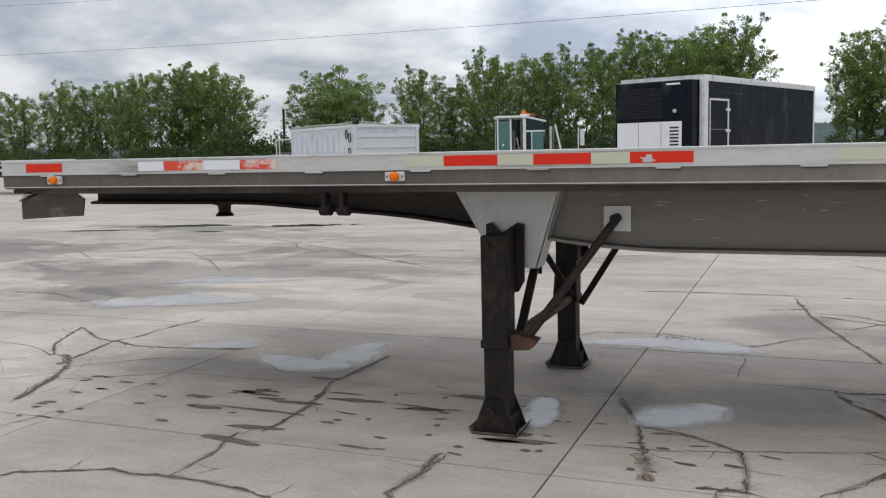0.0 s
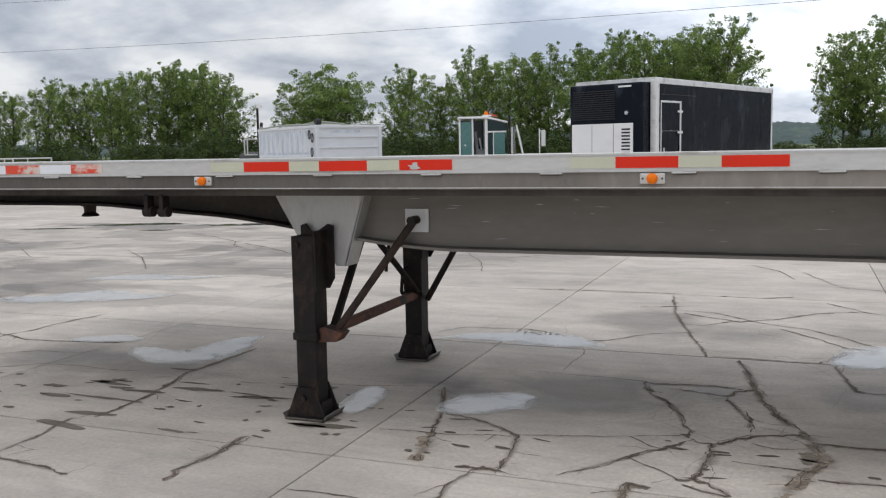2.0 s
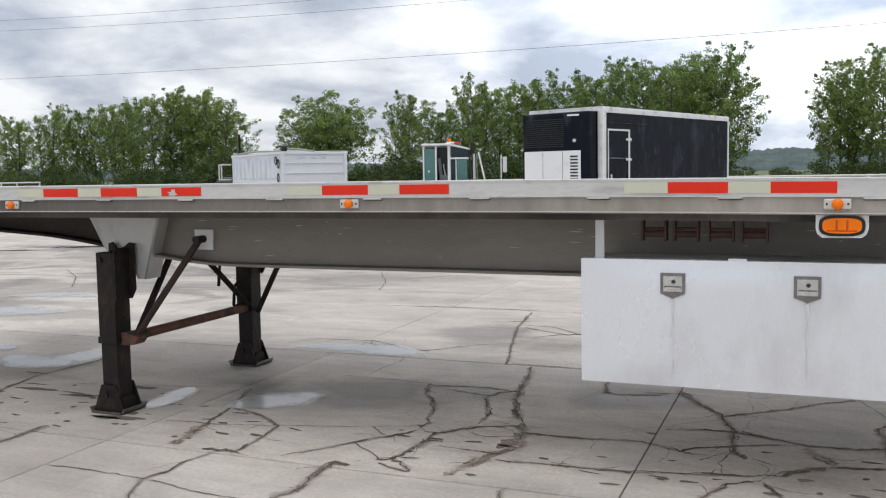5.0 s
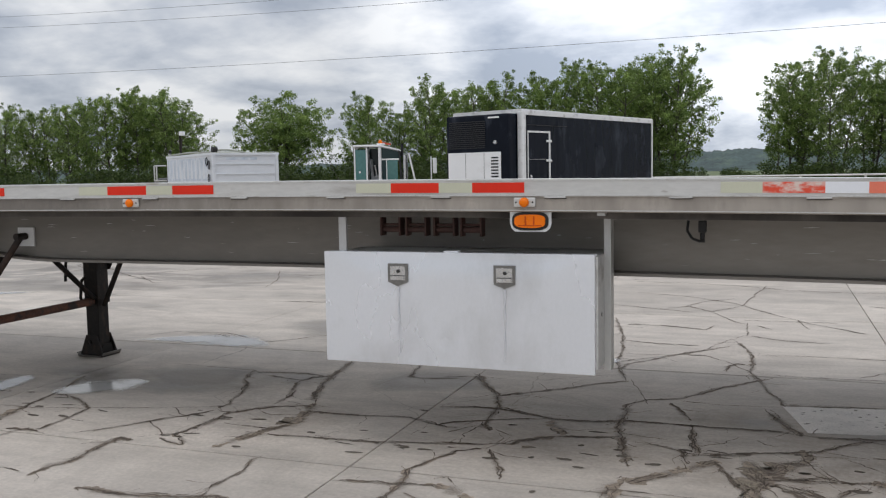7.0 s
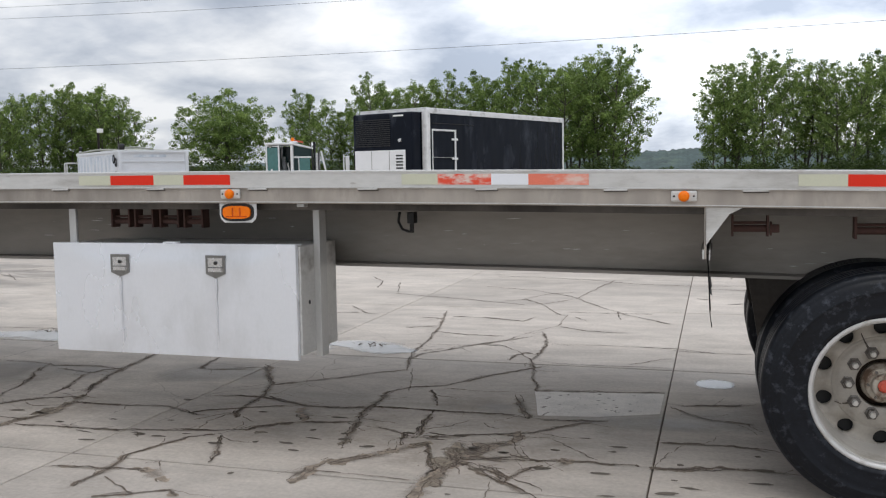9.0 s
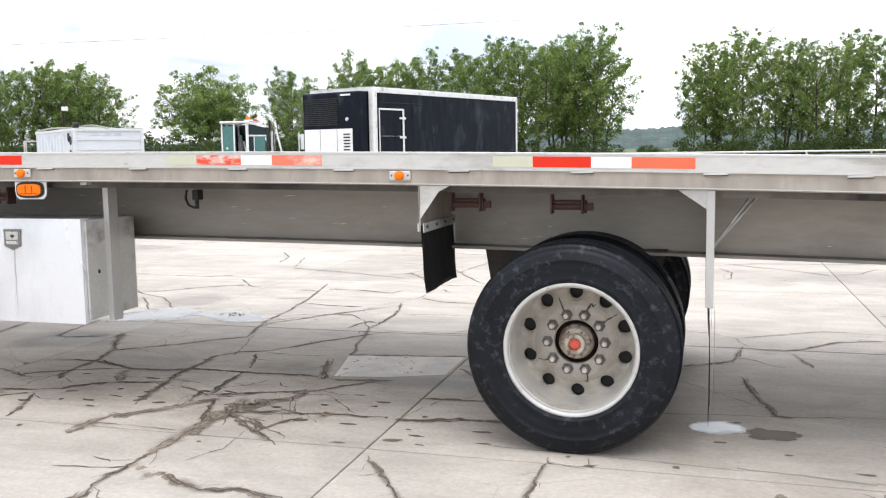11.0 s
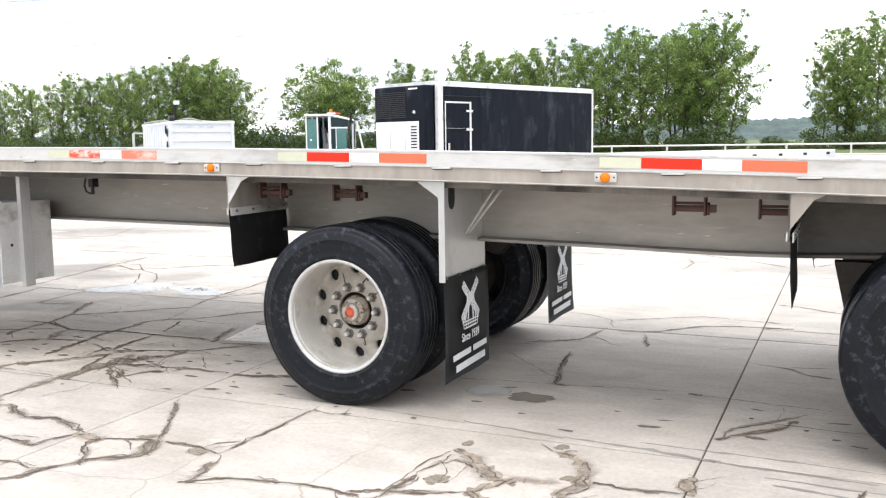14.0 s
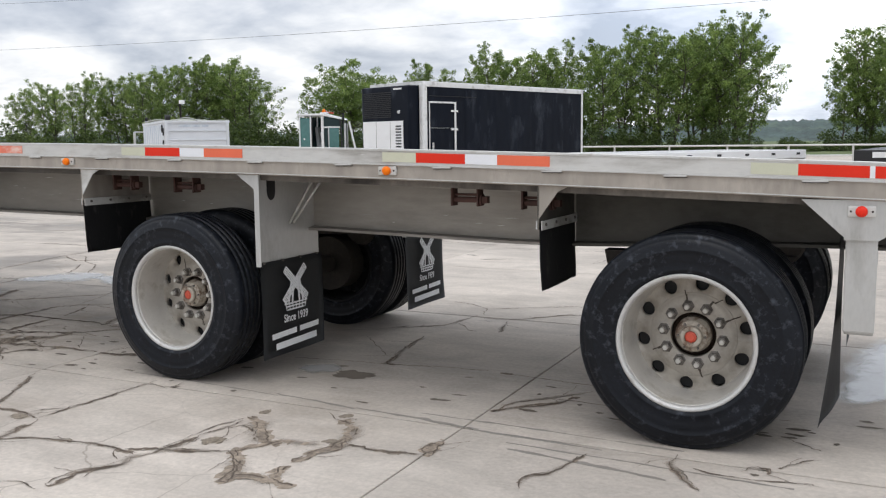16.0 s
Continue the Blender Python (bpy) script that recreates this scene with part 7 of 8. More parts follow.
crack("wide", (-7.54, -0.73), (-7.57, -0.57), (-7.53, -0.29), (-7.55, -0.13), (-7.54, -0.04))
crack("fine", (-6.17, 4.47), (-5.79, 4.58))
crack("open", (-5.74, 4.23), (-5.24, 3.95), (-4.93, 4.17), (-4.62, 4.54), (-4.29, 4.7))
crack("fine", (-4.91, 3.72), (-4.64, 3.41), (-4.44, 3.11), (-4.21, 3.06), (-3.98, 3.29))
crack("fine", (-5.35, 2.58), (-4.63, 2.57))
crack("open", (-4.63, 2.57), (-4.4, 3.03))
crack("open", (-4.55, 2.56), (-4.45, 1.86), (-4.33, 1.85), (-4.07, 1.91))
crack("wide", (-5.17, 2.51), (-5.1, 2.22), (-4.97, 1.47), (-4.82, 1.06), (-4.75, 0.95))
crack("broken", (-4.75, 0.95), (-4.65, 0.52), (-4.75, 0.21))
crack("open", (-5.72, 1.75), (-5.63, 1.69), (-5.42, 1.74), (-5.25, 1.75), (-5.02, 1.7))
crack("open", (-5.55, 1.62), (-5.17, 1.54), (-5.13, 1.65), (-5.02, 1.7))
crack("open", (-5.17, 1.54), (-5.13, 1.36), (-5.02, 1.04), (-5.01, 0.84))
crack("fine", (-5.13, 1.49), (-4.98, 1.47))
crack("open", (-5.7, 1.72), (-5.62, 1.46), (-5.48, 1.27), (-5.4, 1.09), (-5.36, 0.88), (-5.3, 0.78), (-5.3, 0.66))
crack("fine", (-6.2, 0.42), (-5.68, 0.56), (-5.3, 0.7))
crack("open", (-5.3, 0.66), (-5.25, 0.6), (-5.16, 0.61), (-5.07, 0.72), (-4.96, 0.81), (-4.79, 0.88), (-4.72, 0.85))
crack("open", (-5.28, 0.63), (-5.82, -0.09))
crack("fine", (-5.6, 0.59), (-5.48, 0.47), (-5.4, 0.44))
crack("wide", (-5.19, 0.6), (-5.17, 0.41), (-5.21, 0.06))
crack("fine", (-5, 0.67), (-4.86, 0.62), (-4.68, 0.67))
crack("fine", (-5.07, 0.36), (-4.71, 0.33))
crack("fine", (-9.4, 8.5), (-8.73, 7.28), (-8.45, 6.49))
crack("fine", (-5.32, 7.79), (-5, 7.33), (-4.82, 6.65))
crack("open", (-5.26, -0.02), (-5.16, -0.07), (-5.05, -0.09), (-5.15, 0.04), (-5.24, 0.07))
crack("wide", (-5.39, -0.11), (-5.49, -0.08), (-5.49, -0.23), (-5.45, -0.49), (-5.5, -0.62), (-5.5, -0.78))
crack("fine", (-5.56, 0.28), (-5.38, 0.13), (-5.29, 0.02))
crack("broken", (-4.74, 0.35), (-4.85, -0.09))
crack("open", (-6.18, -0.07), (-6.26, -0.34), (-6.24, -0.49), (-6.29, -0.65), (-6.19, -0.85), (-6.09, -0.99))
crack("fine", (-6.97, -0.64), (-6.3, -0.64), (-5.94, -0.71), (-5.59, -0.74))
crack("open", (-6.31, -0.13), (-6.07, -0.12))
crack("open", (-4.71, 0.76), (-4.41, 0.76), (-4.02, 0.81), (-3.77, 0.69), (-3.64, 0.67))
crack("open", (-4.69, 0.24), (-4.01, 0.27), (-3.45, 0.39), (-3.29, 0.45))
crack("wide", (-3.29, 0.45), (-3.19, 0.56), (-3.06, 0.65))
crack("open", (-3.06, 0.65), (-2.71, 0.76))
crack("wide", (-4.01, 2.09), (-3.75, 1.68), (-3.65, 1.49), (-3.56, 1.24), (-3.52, 0.78), (-3.45, 0.67))
crack("open", (-3.63, 1.49), (-3.25, 1.8), (-3.05, 2.02), (-2.86, 2.15))
crack("open", (-3.93, 1.09), (-3.72, 1.16), (-3.52, 1.15), (-3.23, 1.05))
crack("open", (-3.8, 0.68), (-3.72, 0.78), (-3.34, 0.98), (-3.19, 1.02))
crack("broken", (-3.19, 1.02), (-3.02, 0.69))
crack("fine", (-3.42, 0.7), (-3.3, 0.61))
crack("fine", (-3.51, 0.83), (-3.58, 0.54), (-3.55, 0.39))
crack("wide", (-2.76, 1.51), (-2.75, 1.04), (-2.68, 0.62), (-2.58, 0.26))
crack("fine", (-2.75, 1.27), (-2.6, 1.37))
crack("open", (-4.49, -0.15), (-4.52, -0.21), (-4.46, -0.39), (-4.48, -0.66), (-4.45, -0.81))
crack("wide", (-5.12, -0.86), (-4.81, -0.86), (-4.48, -0.8), (-4.38, -0.75), (-4.24, -0.79))
crack("open", (-3.95, -0.41), (-3.83, -0.36), (-3.65, -0.35), (-3.43, -0.3))
crack("broken", (-3.43, -0.3), (-3.35, -0.32), (-3.2, -0.44))
crack("fine", (-3.47, -0.22), (-3.41, -0.16), (-3.33, -0.29))
crack("wide", (-3.61, -0.6), (-3.6, -0.35), (-3.65, -0.1))
crack("open", (-3.65, -0.1), (-3.51, 0.25), (-3.36, 0.34))
crack("open", (-3.35, 0.32), (-3.23, 0.08), (-3.16, -0.13))
crack("open", (-3.4, 4.96), (-3.18, 3.99), (-3.08, 3.3), (-3.04, 2.83), (-2.98, 2.52), (-2.87, 2.15))
crack("broken", (-2.57, 0.08), (-2.63, -0.06), (-2.62, -0.3))
crack("open", (-3.53, 1.2), (-3.15, 1.02), (-2.9, 1.03), (-2.71, 1.11), (-2.2, 1.1), (-1.92, 1.13), (-1.73, 1.07))
crack("open", (-1.73, 1.07), (-1.64, 1.05), (-1.28, 1.11))
crack("open", (-2.77, 1.47), (-2.67, 1.65), (-2.46, 1.74), (-2.2, 2.15), (-1.88, 2.52))
crack("open", (-2.51, 1.6), (-2.35, 1.22))
crack("fine", (-2.45, 1.67), (-2.16, 1.64), (-1.84, 1.69))
crack("fine", (-3.03, 2.81), (-2.66, 3.17), (-2.42, 3.48), (-2.27, 3.93), (-2.1, 4.27), (-2.11, 4.92))
crack("open", (-2.2, 3.95), (-2.08, 3.57), (-2.02, 2.99), (-2.04, 2.67), (-1.97, 2.4), (-1.91, 2.06), (-1.83, 1.84), (-1.81, 1.71))
crack("fine", (-3.15, 3.76), (-2.82, 3.64), (-2.48, 3.65))
crack("fine", (-3.49, 3.9), (-3.21, 4.04))
crack("fine", (-2.07, 4.22), (-1.79, 4.05), (-1.42, 4.01))
crack("fine", (-2, 3.35), (-1.56, 3.39), (-1.02, 3.38), (-0.68, 3.25))
crack("open", (-1.84, 1.73), (-1, 1.86))
crack("fine", (-1.3, 2.68), (-1.09, 2.93), (-1.01, 2.96))
crack("fine", (-1.88, 2.62), (-1.57, 2.61), (-1, 2.63))
crack("open", (-2.62, 0.68), (-2.49, 0.66), (-2.29, 0.55))
crack("wide", (-2.35, 1.12), (-2.26, 0.52))
crack("wide", (-2.29, 0.53), (-2.12, 0.58), (-1.95, 0.66))
crack("open", (-1.95, 0.66), (-1.66, 0.78), (-1.52, 0.93), (-1.37, 1.05))
crack("broken", (-2.55, 0), (-2.15, 0.47))
crack("broken", (-2.07, 0.58), (-1.92, 0.29), (-1.93, 0.11))
crack("open", (-2.13, 0.32), (-2.06, 0.12), (-2, 0.04))
crack("broken", (-1.92, 0.31), (-1.82, 0.44), (-1.69, 0.71))
crack("wide", (-1.89, 0.27), (-1.6, 0.29))
crack("open", (-1.6, 0.29), (-1.3, 0.35), (-1.18, 0.32), (-1.04, 0.33))
crack("open", (-1.89, 0.18), (-1.73, 0.12), (-1.63, 0.02), (-1.55, 0.19), (-1.5, 0.23))
crack("fine", (-1.75, 0.67), (-1.63, 0.29))
crack("fine", (-2.96, 5.77), (-2.74, 5.95), (-2.49, 5.58), (-2.2, 6.08), (-1.95, 7.97))
crack("fine", (-2.14, 5.09), (-1.29, 5.13))
crack("fine", (-2.49, 5.58), (-2.22, 4.96), (-2.11, 4.85))
crack("open", (-3.42, -0.7), (-3.12, -0.53), (-3.04, -0.6))
crack("fine", (-3.54, -0.45), (-3.26, -0.62))
crack("open", (-0.97, 1.58), (-0.87, 1.55), (-0.44, 1.68))
crack("open", (-0.94, 1.53), (-0.83, 1.36), (-0.7, 1.26), (-0.49, 1.23), (-0.43, 1.09))
crack("open", (-0.99, 0.74), (-0.59, 0.79), (-0.34, 0.7))
crack("wide", (-0.99, 0.32), (-0.86, 0.33), (-0.75, 0.38), (-0.59, 0.41))
crack("open", (-0.59, 0.41), (-0.26, 0.39))
crack("fine", (-1.71, 0.14), (-1.63, 0.03), (-1.5, -0.06), (-1.44, -0.13))
crack("fine", (-4.4, 6.16), (-3.61, 5.9), (-2.67, 5.53))
crack("fine", (-4.4, 6.26), (-4.73, 7.24))
crack("broken", (-1.97, 0.32), (-2, -0.19), (-1.99, -0.51))
crack("wide", (-1.99, -0.51), (-1.97, -0.69), (-2, -0.8), (-1.95, -1.07), (-1.99, -1.13))
crack("broken", (-1.93, -0.69), (-1.81, -0.76), (-1.75, -0.71))
crack("wide", (-1.74, -0.73), (-1.48, -0.86), (-1.39, -0.84), (-1.33, -0.8), (-1.01, -0.92))
crack("fine", (-2.33, -0.75), (-2.15, -0.73), (-1.97, -0.68))
crack("fine", (-1.94, -1.08), (-1.51, -1.12))
crack("open", (-2.01, 0.31), (-1.74, 0.03), (-1.44, -0.23))
crack("fine", (-1.75, -0.54), (-1.66, -0.34), (-1.7, -0.03))
crack("open", (-0.93, -0.26), (-0.64, -0.69), (-0.54, -0.87))
crack("open", (0.45, 1.86), (0.81, 2.11), (0.89, 2.59))
crack("open", (0.89, 2.53), (1.16, 2.51), (1.31, 2.62), (1.57, 2.9), (1.82, 2.99), (2.24, 3.04))
crack("open", (1.21, 2.46), (1.31, 2.03))
crack("open", (0.85, 1.71), (0.93, 1.17), (0.97, 1.06), (1, 0.86), (1.08, 0.84))
crack("fine", (0.35, 0.76), (1.69, 0.94))
crack("fine", (0.1, -0.05), (0.14, -0.19))
crack("fine", (1.99, 6.61), (2.3, 6.76), (2.53, 7.2), (2.77, 6.75), (3.23, 7.08))
crack("fine", (2.32, 5.8), (2.67, 5.95), (3.02, 5.86))
crack("broken", (-1.05, -0.96), (-0.81, -0.99), (-0.84, -1.05))
crack("open", (-0.86, -1.01), (-0.73, -0.94), (-0.56, -0.9))
crack("open", (-0.85, -1.05), (-0.69, -1.19), (-0.61, -1.31))
crack("broken", (-0.48, -0.86), (-0.54, -0.89), (-0.47, -1.07), (-0.5, -1.14))
crack("wide", (-0.53, -0.89), (-0.46, -1.02), (-0.49, -1.13), (-0.64, -1.23), (-0.67, -1.3), (-0.76, -1.41), (-0.76, -1.51), (-0.84, -1.61))
crack("open", (-1.55, -1.15), (-1.32, -1.15), (-1.05, -1.19), (-1.05, -1.09), (-0.99, -0.96))
crack("open", (-1.03, -1.41), (-0.91, -1.39), (-0.77, -1.41))
crack("open", (-0.48, -0.89), (-0.29, -0.89), (-0.1, -0.94))
crack("fine", (-0.25, -0.9), (-0.2, -0.8), (-0.12, -0.75))
crack("wide", (-0.1, -0.95), (-0.02, -1.22), (-0.05, -1.3))
crack("open", (-0.08, -0.08), (-0.11, -0.93))
crack("fine", (-1.53, 0.68), (-1.25, 0.38))
crack("fine", (-0.97, 0.27), (-0.92, 0.58), (-0.85, 0.73))
crack("broken", (0.91, -0.45), (1.01, -0.51), (1.2, -0.74), (1.27, -0.78))
crack("open", (0.92, -0.64), (0.97, -0.58), (1.08, -0.65))
crack("wide", (2.04, 0.15), (2.18, 0.32), (2.31, 0.43), (2.39, 0.6))
crack("fine", (1.78, 0.91), (2.55, 0.85))
crack("open", (2.02, 1.82), (2.29, 1.73), (2.37, 1.63), (2.56, 1.56))
crack("fine", (2.29, 1.77), (2.59, 1.85))
crack("open", (0.92, -0.52), (0.89, -0.83))
crack("wide", (0.89, -0.83), (0.85, -1.1), (0.79, -1.19), (0.83, -1.27), (0.72, -1.44), (0.74, -1.6))
crack("open", (-0.02, -1.29), (0.12, -1.18), (0.29, -1.14), (0.48, -1.11), (0.61, -1.11), (0.78, -1.15))
crack("broken", (1.17, -0.92), (1.36, -1.12), (1.41, -1.25))
crack("broken", (1.54, -0.92), (1.54, -0.78), (1.61, -0.69), (1.59, -0.55), (1.53, -0.4), (1.42, -0.27))
crack("open", (1.63, -0.62), (1.73, -0.64), (1.97, -0.6), (2.03, -0.61))
crack("broken", (2.03, -0.61), (2.01, -0.47), (2.03, -0.35))
crack("open", (0.29, -1.69), (0.38, -1.65), (0.54, -1.69))
crack("open", (2.57, -0.81), (2.55, -0.66), (2.62, -0.59), (2.7, -0.28))
crack("open", (3.08, -0.12), (3.07, -0.24), (3.13, -0.36), (3.25, -0.52))
crack("fine", (3.18, -0.27), (3.35, -0.3), (3.67, -0.26))
crack("open", (3.52, 0.32), (3.67, 0.19))
crack("open", (3.37, -0.22), (3.42, -0.15), (3.48, -0.14), (3.48, -0.21))
crack("open", (3.52, -0.12), (3.67, 0.06))
crack("fine", (0.9, 2.9), (1.5, 3.3), (2.2, 3.2))
crack("fine", (2.2, 0.52), (2.9, 0.50), (3.5, 0.62))
# fine cracks farther back on the lot
crack("fine", (-2.79, 5.89), (-2.6, 6.39), (-2.3, 6.65))
crack("open", (-2.22, 3.68), (-2.63, 3.19), (-2.81, 2.91), (-2.94, 2.76), (-2.98, 2.58))
crack("fine", (-3.13, 3.15), (-2.86, 3.14), (-2.63, 3.19))
crack("open", (-2.21, 2.66), (-2.21, 2.83), (-2.14, 2.96), (-2.04, 2.87))
crack("fine", (-3.66, 4.5), (-3.4, 4.49), (-3.25, 4.45))
crack("fine", (-3.22, 4.6), (-2.88, 4.6), (-2.47, 4.46), (-2.4, 4.71))
crack("fine", (-2.02, 4.8), (-1.88, 4.59))
crack("fine", (-1.64, 5.24), (-1.6, 4.89), (-1.56, 4.73))
crack("fine", (-1.01, 3.3), (-0.67, 3.25), (-0.38, 3.28))
crack("fine", (-0.9, 6.33), (-0.7, 6.24))
crack("fine", (-0.55, 5.94), (-0.2, 6.14))
crack("wide", (-1.93, 1.6), (-1.74, 1.05))
crack("broken", (-1.91, 0.53), (-1.85, 0.47), (-1.85, 0.34))
crack("wide", (-1.66, 0.04), (-1.63, -0.01), (-1.64, -0.1))
crack("open", (-1.7, 0.38), (-1.53, 0.28))
crack("broken", (-1.44, 0.36), (-1.41, 0.31), (-1.36, 0.33))
crack("fine", (-2.63, -0.12), (-2.49, -0.11), (-2.07, -0.13))
crack("fine", (-1.97, 0.9), (-1.93, 0.83), (-1.86, 0.81))
crack("fine", (-2.26, 0.7), (-2.14, 0.79), (-2.07, 0.93))
crack("fine", (-4.52, 2.29), (-4.49, 2.55), (-4.38, 2.82), (-4.21, 3.04), (-4.17, 3.16))
crack("fine", (-5.8, 4.36), (-5.49, 4.34), (-5.11, 3.98), (-4.68, 3.75), (-4.23, 3.21))
crack("fine", (-4.19, 1.95), (-3.92, 1.97), (-3.97, 2.09))
crack("fine", (-2.85, 2.21), (-2.65, 1.54))
crack("fine", (-2.62, 3.22), (-2.4, 3.22), (-2.19, 2.97), (-2.01, 2.59))
crack("fine", (-5.52, 5.29), (-5.12, 5.22), (-4.83, 5.41))
crack("fine", (-4.53, 5.11), (-4.21, 4.69), (-4.03, 4.6))
crack("fine", (2, 2.97), (2.65, 2.94))
crack("fine", (0.44, 3.11), (0.64, 3.07), (0.85, 2.89), (0.93, 2.63))
crack("fine", (0.85, 2.23), (0.96, 2.17), (1.06, 2.02), (1.14, 2.01))
crack("fine", (0.78, 7.04), (0.92, 6.66), (0.9, 6.17), (0.85, 6.06))
crack("fine", (0.96, 7.37), (1.24, 7.16), (1.64, 6.9), (1.96, 6.59))
crack("fine", (1.43, 6.08), (1.55, 6.03))
crack("fine", (2.05, 4.07), (2.23, 4.04), (2.4, 3.9), (2.65, 3.79))
crack("fine", (1.81, 2.13), (1.99, 2.22))
crack("open", (1.78, 0.92), (1.86, 0.93))
crack("broken", (1.29, -0.77), (1.34, -0.7), (1.46, -0.69), (1.56, -0.65))
crack("wide", (0.69, -1.11), (1.18, -0.92))
crack("fine", (0.9, -0.49), (0.85, -0.69), (0.83, -1.05))
crack("broken", (1.18, -0.92), (1.28, -0.75))
crack("broken", (1.39, -1.18), (1.49, -1.15), (1.7, -1.18))
crack("broken", (1.52, -0.98), (1.55, -1.08), (1.62, -1.15))
crack("open", (2.05, 0.18), (2.09, 0.36), (2.43, 0.74))
crack("fine", (0.45, 1.53), (0.73, 1.25), (0.9, 1.05), (0.99, 1))
crack("fine", (-0.04, 1.54), (0.34, 1.74), (0.63, 1.93), (0.95, 2.29))
crack("open", (-2.35, 0.62), (-2.3, 0.38))
crack("open", (-2.17, 0.46), (-2.08, 0.22), (-1.98, 0.05))
crack("broken", (-2.01, 0.51), (-1.94, 0.15), (-1.96, 0.06))
crack("broken", (-2.02, 0.04), (-1.96, -0.19))
crack("broken", (-1.97, 0.1), (-1.94, -0.19))
crack("open", (-1.97, 0.37), (-1.89, 0.39), (-1.86, 0.5), (-1.75, 0.58))
crack("open", (-1.95, 0.23), (-1.7, 0.32), (-1.59, 0.33))
crack("open", (-1.82, 0.2), (-1.75, 0.1), (-1.67, 0.04), (-1.64, -0.05))
crack("broken", (-1.74, 0.79), (-1.71, 0.64), (-1.72, 0.56))
crack("fine", (-1.67, 0.5), (-1.6, 0.35))
rc = random.Random(5)
for k in range(64):
    x, y = rc.uniform(-24, 9), rc.uniform(6.4, 20)
    a = rc.uniform(-0.35, 0.35) + (1.3 if k % 4 == 0 else 0)
    pts = [(x, y)]
    for q in range(5):
        a += rc.uniform(-0.4, 0.4)
        x, y = x + 0.7 * math.cos(a), y + 0.7 * math.sin(a)
        pts.append((x, y))
    crack("fine", *pts)
# crumbled hollows where cracks meet
for k, (x, y, rx, ry, turn) in enumerate(((-2.02, 0.16, 0.11, 0.17, 10), (-2.0, 0.36, 0.13, 0.06, 20), (-2.2, 0.42, 0.08, 0.05, 0), (-1.97, -0.12, 0.07, 0.15, 20), (0.94, -0.36, 0.05, 0.06, 0),
                                          (1.38, -0.22, 0.05, 0.06, 20), (1.52, -0.62, 0.10, 0.05, 10), (0.98, -0.84, 0.07, 0.10, 0), (-0.62, -0.87, 0.09, 0.04, 30), (-0.22, -0.95, 0.08, 0.06, 0),
                                          (-4.72, 0.52, 0.09, 0.10, 0), (-3.16, 0.42, 0.07, 0.05, 20), (-10.95, 0.95, 0.06, 0.08, 0), (-2.62, 0.36, 0.05, 0.08, 0))):
    b = bmesh.new()
    blot(b, 0, 0, rx * 1.15, ry * 1.15, 0, k + 300, 0.15, 0.0024 + 0.00004 * k, 40)
    ru = part("crumbled_patch", b, M["rubble"], pavement)
    ru.location, ru.rotation_euler = (x, y, 0), (0, 0, radians(turn))
tagged(part("washed_silt", silt, M["silt"], pavement), "brown silt washed out along the cracks", kind="stuff")
tagged(part("cracks", fine, M["crack"], pavement), "dark dirt-filled cracks in the concrete", kind="stuff")
tagged(part("crumbled_edges", wide, M["crumble"], pavement), "crumbled brown edges along the cracks", kind="stuff")
tagged(part("loose_gravel", loose, M["rubble_band"], pavement), "brown loose gravel in the broken cracks", kind="stuff")

# puddles, damp patches, drips and patches
def pool(z, *way):
    """A shallow pool along way points (x, y, half width), as a mesh whose map holds its depth."""
    pts = [Vector(p) for p in (way[0], *way, way[-1])]
    line = []
    for p0, p1, p2, p3 in zip(pts[:-3], pts[1:-2], pts[2:-1], pts[3:]):
        for k in range(8):
            t = k / 8
            line.append(0.5 * (2 * p1 + (p2 - p0) * t + (2 * p0 - 5 * p1 + 4 * p2 - p3) * t * t + (3 * p1 - p0 - 3 * p2 + p3) * t * t * t))
    line.append(pts[-1])
    b = bmesh.new()
    uv = b.loops.layers.uv.new("UVMap")
    rows, depth = [], {}
    for i, p in enumerate(line):
        a, c = line[max(0, i - 1)], line[min(len(line) - 1, i + 1)]
        d = math.hypot(c.x - a.x, c.y - a.y) or 1
        nx, ny = -(c.y - a.y) / d, (c.x - a.x) / d
        row = []
        for j in range(9):
            u = j / 4 - 1
            h = 1.45 * p.z * u
            v = b.verts.new((p.x + nx * h, p.y + ny * h, z))
            depth[v] = (1 - u * u) * min(1, 6 * i / len(line), 6 * (len(line) - 1 - i) / len(line))
            row.append(v)
        rows.append(row)
    for p, q in zip(rows[:-1], rows[1:]):
        for j in range(8):
            f = b.faces.new((p[j], p[j + 1], q[j + 1], q[j]))
            for lo in f.loops:
                lo[uv].uv = (depth[lo.vert], 0.5)
    return b


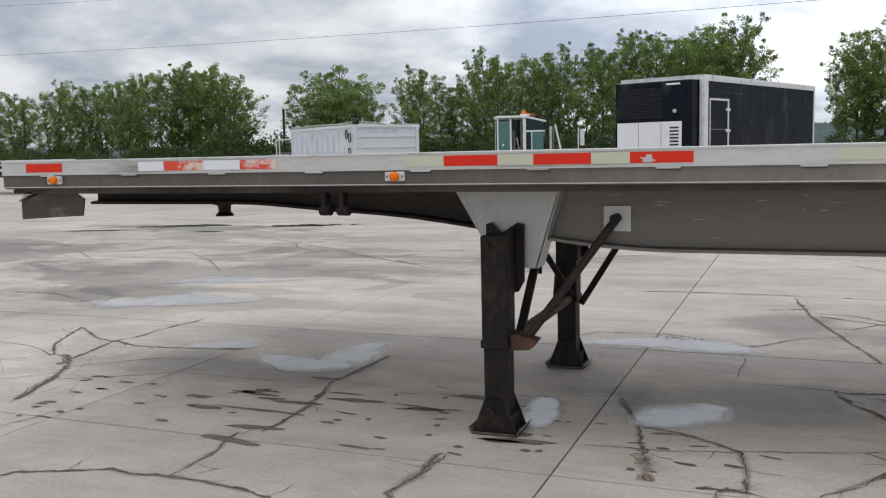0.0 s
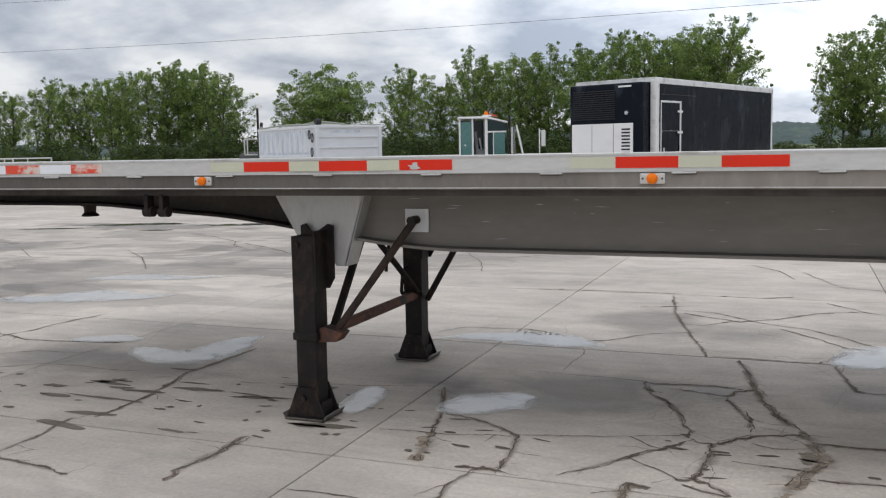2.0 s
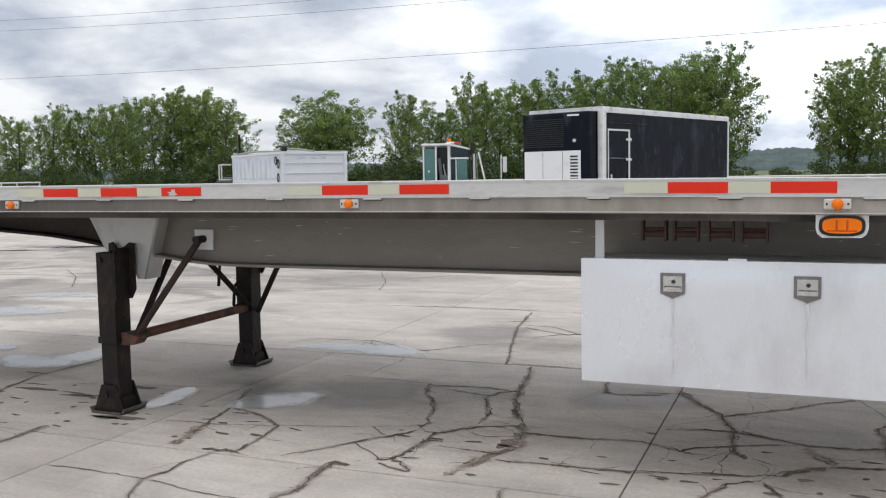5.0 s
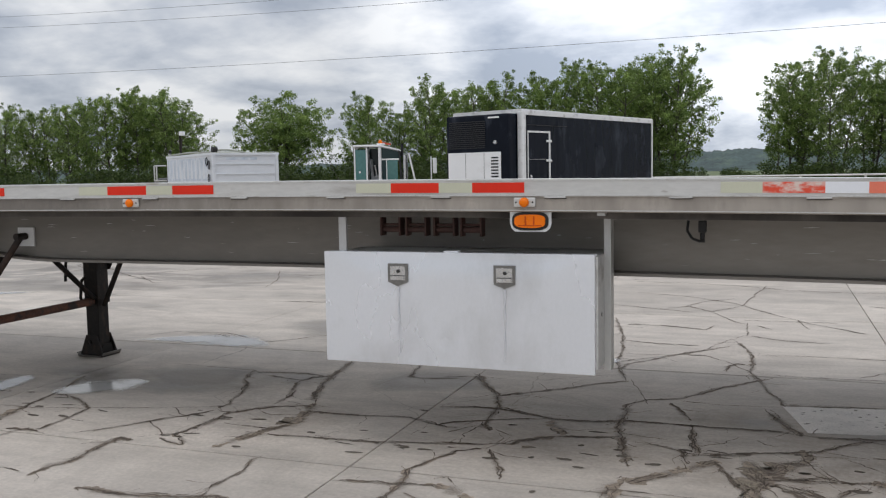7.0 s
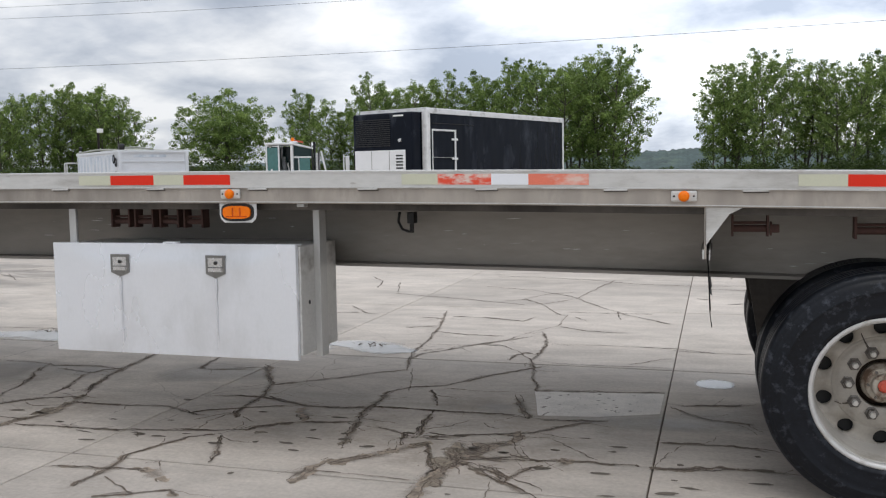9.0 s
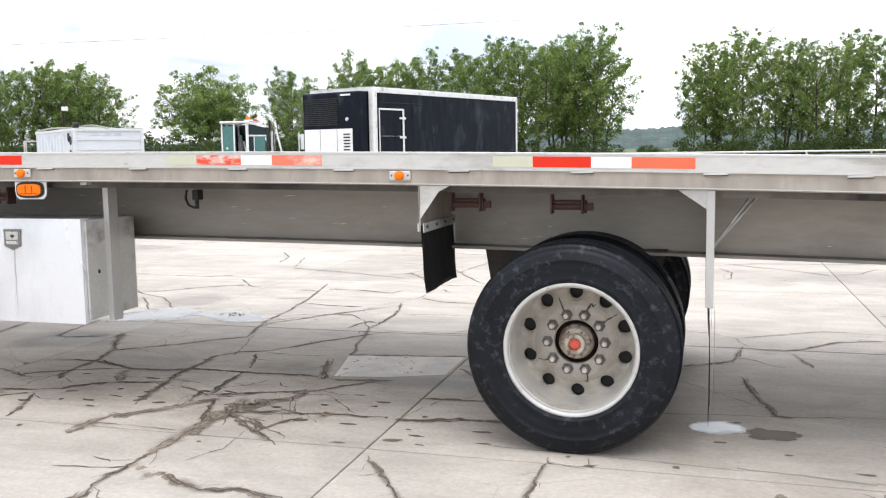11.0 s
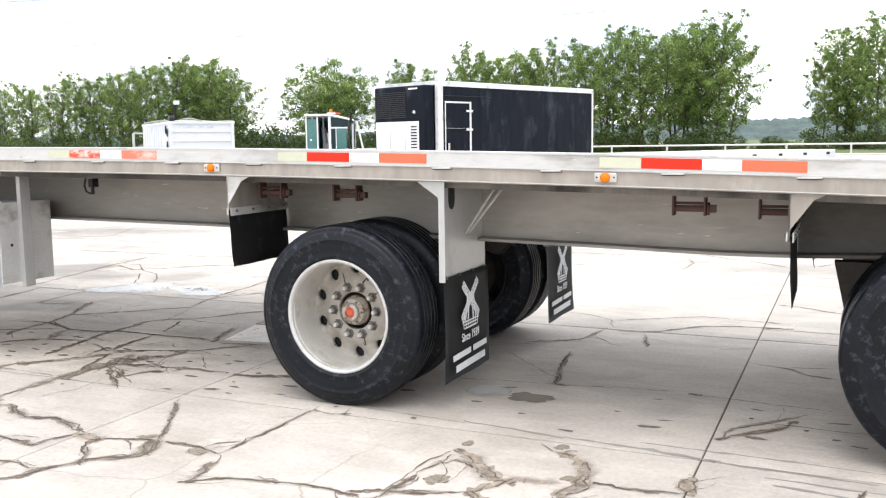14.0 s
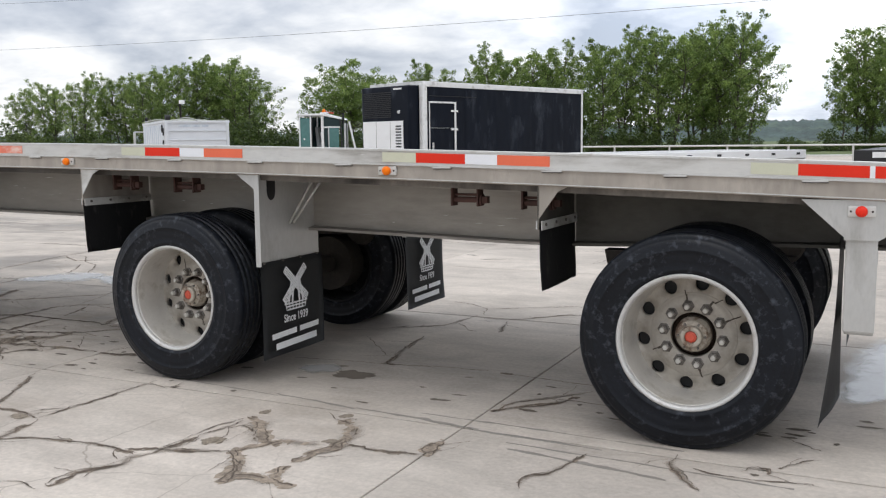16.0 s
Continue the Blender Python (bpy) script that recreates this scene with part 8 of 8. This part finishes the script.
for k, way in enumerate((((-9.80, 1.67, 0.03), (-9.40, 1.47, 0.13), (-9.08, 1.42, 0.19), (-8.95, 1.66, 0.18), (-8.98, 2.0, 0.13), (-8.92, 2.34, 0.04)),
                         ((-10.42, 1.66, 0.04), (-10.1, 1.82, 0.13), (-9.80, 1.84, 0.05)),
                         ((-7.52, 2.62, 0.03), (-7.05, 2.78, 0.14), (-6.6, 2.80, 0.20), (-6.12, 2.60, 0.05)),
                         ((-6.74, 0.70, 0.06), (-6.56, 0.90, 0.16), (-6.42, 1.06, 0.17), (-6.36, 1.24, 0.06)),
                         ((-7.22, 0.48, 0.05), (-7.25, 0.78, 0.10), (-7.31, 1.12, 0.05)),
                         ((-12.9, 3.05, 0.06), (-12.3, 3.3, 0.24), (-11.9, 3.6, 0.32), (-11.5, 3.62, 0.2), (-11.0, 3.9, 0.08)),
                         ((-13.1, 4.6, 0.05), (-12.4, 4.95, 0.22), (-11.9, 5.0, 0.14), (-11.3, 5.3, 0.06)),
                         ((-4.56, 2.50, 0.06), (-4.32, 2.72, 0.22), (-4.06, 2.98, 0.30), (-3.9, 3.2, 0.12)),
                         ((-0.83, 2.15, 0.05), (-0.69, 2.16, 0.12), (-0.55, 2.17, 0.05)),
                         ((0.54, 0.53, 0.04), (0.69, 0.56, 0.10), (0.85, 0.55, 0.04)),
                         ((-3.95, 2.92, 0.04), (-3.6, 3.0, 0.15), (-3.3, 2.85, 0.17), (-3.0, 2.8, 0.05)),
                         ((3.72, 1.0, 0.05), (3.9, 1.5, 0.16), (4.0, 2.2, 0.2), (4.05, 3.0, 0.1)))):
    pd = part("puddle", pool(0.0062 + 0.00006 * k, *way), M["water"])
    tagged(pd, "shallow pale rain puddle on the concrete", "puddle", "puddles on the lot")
for k, (x, y, rx, ry, turn) in enumerate(((-18.2, 11.95, 1.7, 0.42, 24), (-19.6, 10.6, 1.2, 0.2, 18), (-15.6, 12.3, 1.5, 0.42, 20), (-16.8, 10.75, 0.6, 0.16, 16))):
    b = bmesh.new()
    blot(b, 0, 0, rx, ry, 0, k + 31, 0.16, 0.0062 + 0.00006 * k, 64)
    pd = part("puddle", b, M["water_dark"])
    pd.location, pd.rotation_euler = (x, y, 0), (0, 0, radians(turn))
    tagged(pd, "dark rain puddle far back on the concrete", "puddle", "puddles on the lot")
b = bmesh.new()
blot(b, 0.955, 0.52, 0.13, 0.10, 0, 71, 0.4, 0.003)
drip = random.Random(9)
for k in range(150):
    x, y = drip.uniform(-10.5, 3.9), drip.gauss(0.35, 0.28)
    blot(b, x, y, drip.uniform(0.012, 0.06), drip.uniform(0.008, 0.022), drip.uniform(-15, 15), k, 0.5, 0.0028, 12)
for k in range(26):
    x, y = drip.uniform(-9.5, -7.2), drip.gauss(0.5, 0.3)
    blot(b, x, y, drip.uniform(0.05, 0.22), drip.uniform(0.012, 0.04), drip.uniform(-8, 8), k + 200, 0.6, 0.0028, 18)
for k in range(22):
    blot(b, drip.uniform(-1.72, -1.08), drip.uniform(1.32, 1.76), drip.uniform(0.005, 0.013), drip.uniform(0.005, 0.012), 0, k + 400, 0.5, 0.0028, 9)
# wet streaks along the joint behind the wheels
wet = bmesh.new()
for x0, x1, y0, y1, wd in ((0.77, 1.34, -0.02, -0.10, 0.03), (1.34, 2.1, -0.08, -0.15, 0.034), (2.08, 2.75, -0.17, -0.20, 0.03), (2.34, 3.1, -0.36, -0.455, 0.034), (1.7, 3.1, -0.02, -0.06, 0.022), (-0.4, 0.8, 0.02, -0.05, 0.016), (2.3, 3.6, -0.28, -0.34, 0.02)):
    crack_line(wet, ((x0, y0), ((x0 + x1) / 2, (y0 + y1) / 2 + 0.01), (x1, y1)), wd * 0.6, int(x0 * 50) + 90, 0.05, 0.006, 0.0005)
tagged(part("wet_streaks", wet, M["damp"], pavement), "damp streaks along the joint", kind="stuff")
tagged(part("drip_stains", b, M["oil"], pavement), "dark drips and oil spots under the trailer", kind="stuff")
b = bmesh.new()
poly(b, [(-1.83, 1.73, 0.0012), (-1.76, 1.42, 0.0012), (-1.70, 1.14, 0.0012), (-1.35, 1.19, 0.0012), (-1.00, 1.34, 0.0012), (-1.0, 1.84, 0.0012)])
part("repair_patch", b, mat("patch_concrete", (0.74, 0.69, 0.635), 0.95, 0, 0.22, 5, 90, 0.9, stain=(0.36, 0.325, 0.28), stain_amount=0.08, stain_scale=30, spec=0.2), pavement, "rough patched square of concrete")
# litter at two drains
for x, y in ((-6.78, 2.98), (-3.44, 2.98)):
    b = bmesh.new()
    r = random.Random(int(x * 10))
    for k in range(24):
        px, py, a = x + r.gauss(0, 0.09), y + r.gauss(0, 0.035), r.uniform(0, 3.1)
        bar((px, py, 0.012), (px + 0.024 * math.cos(a), py + 0.024 * math.sin(a), 0.013 + r.uniform(0, 0.008)), 0.004, 0.003, b)
    tagged(part("debris_heap", b, M["joint"]), "small heap of dark twigs in a puddle", "debris", "heaps of debris", "stuff")
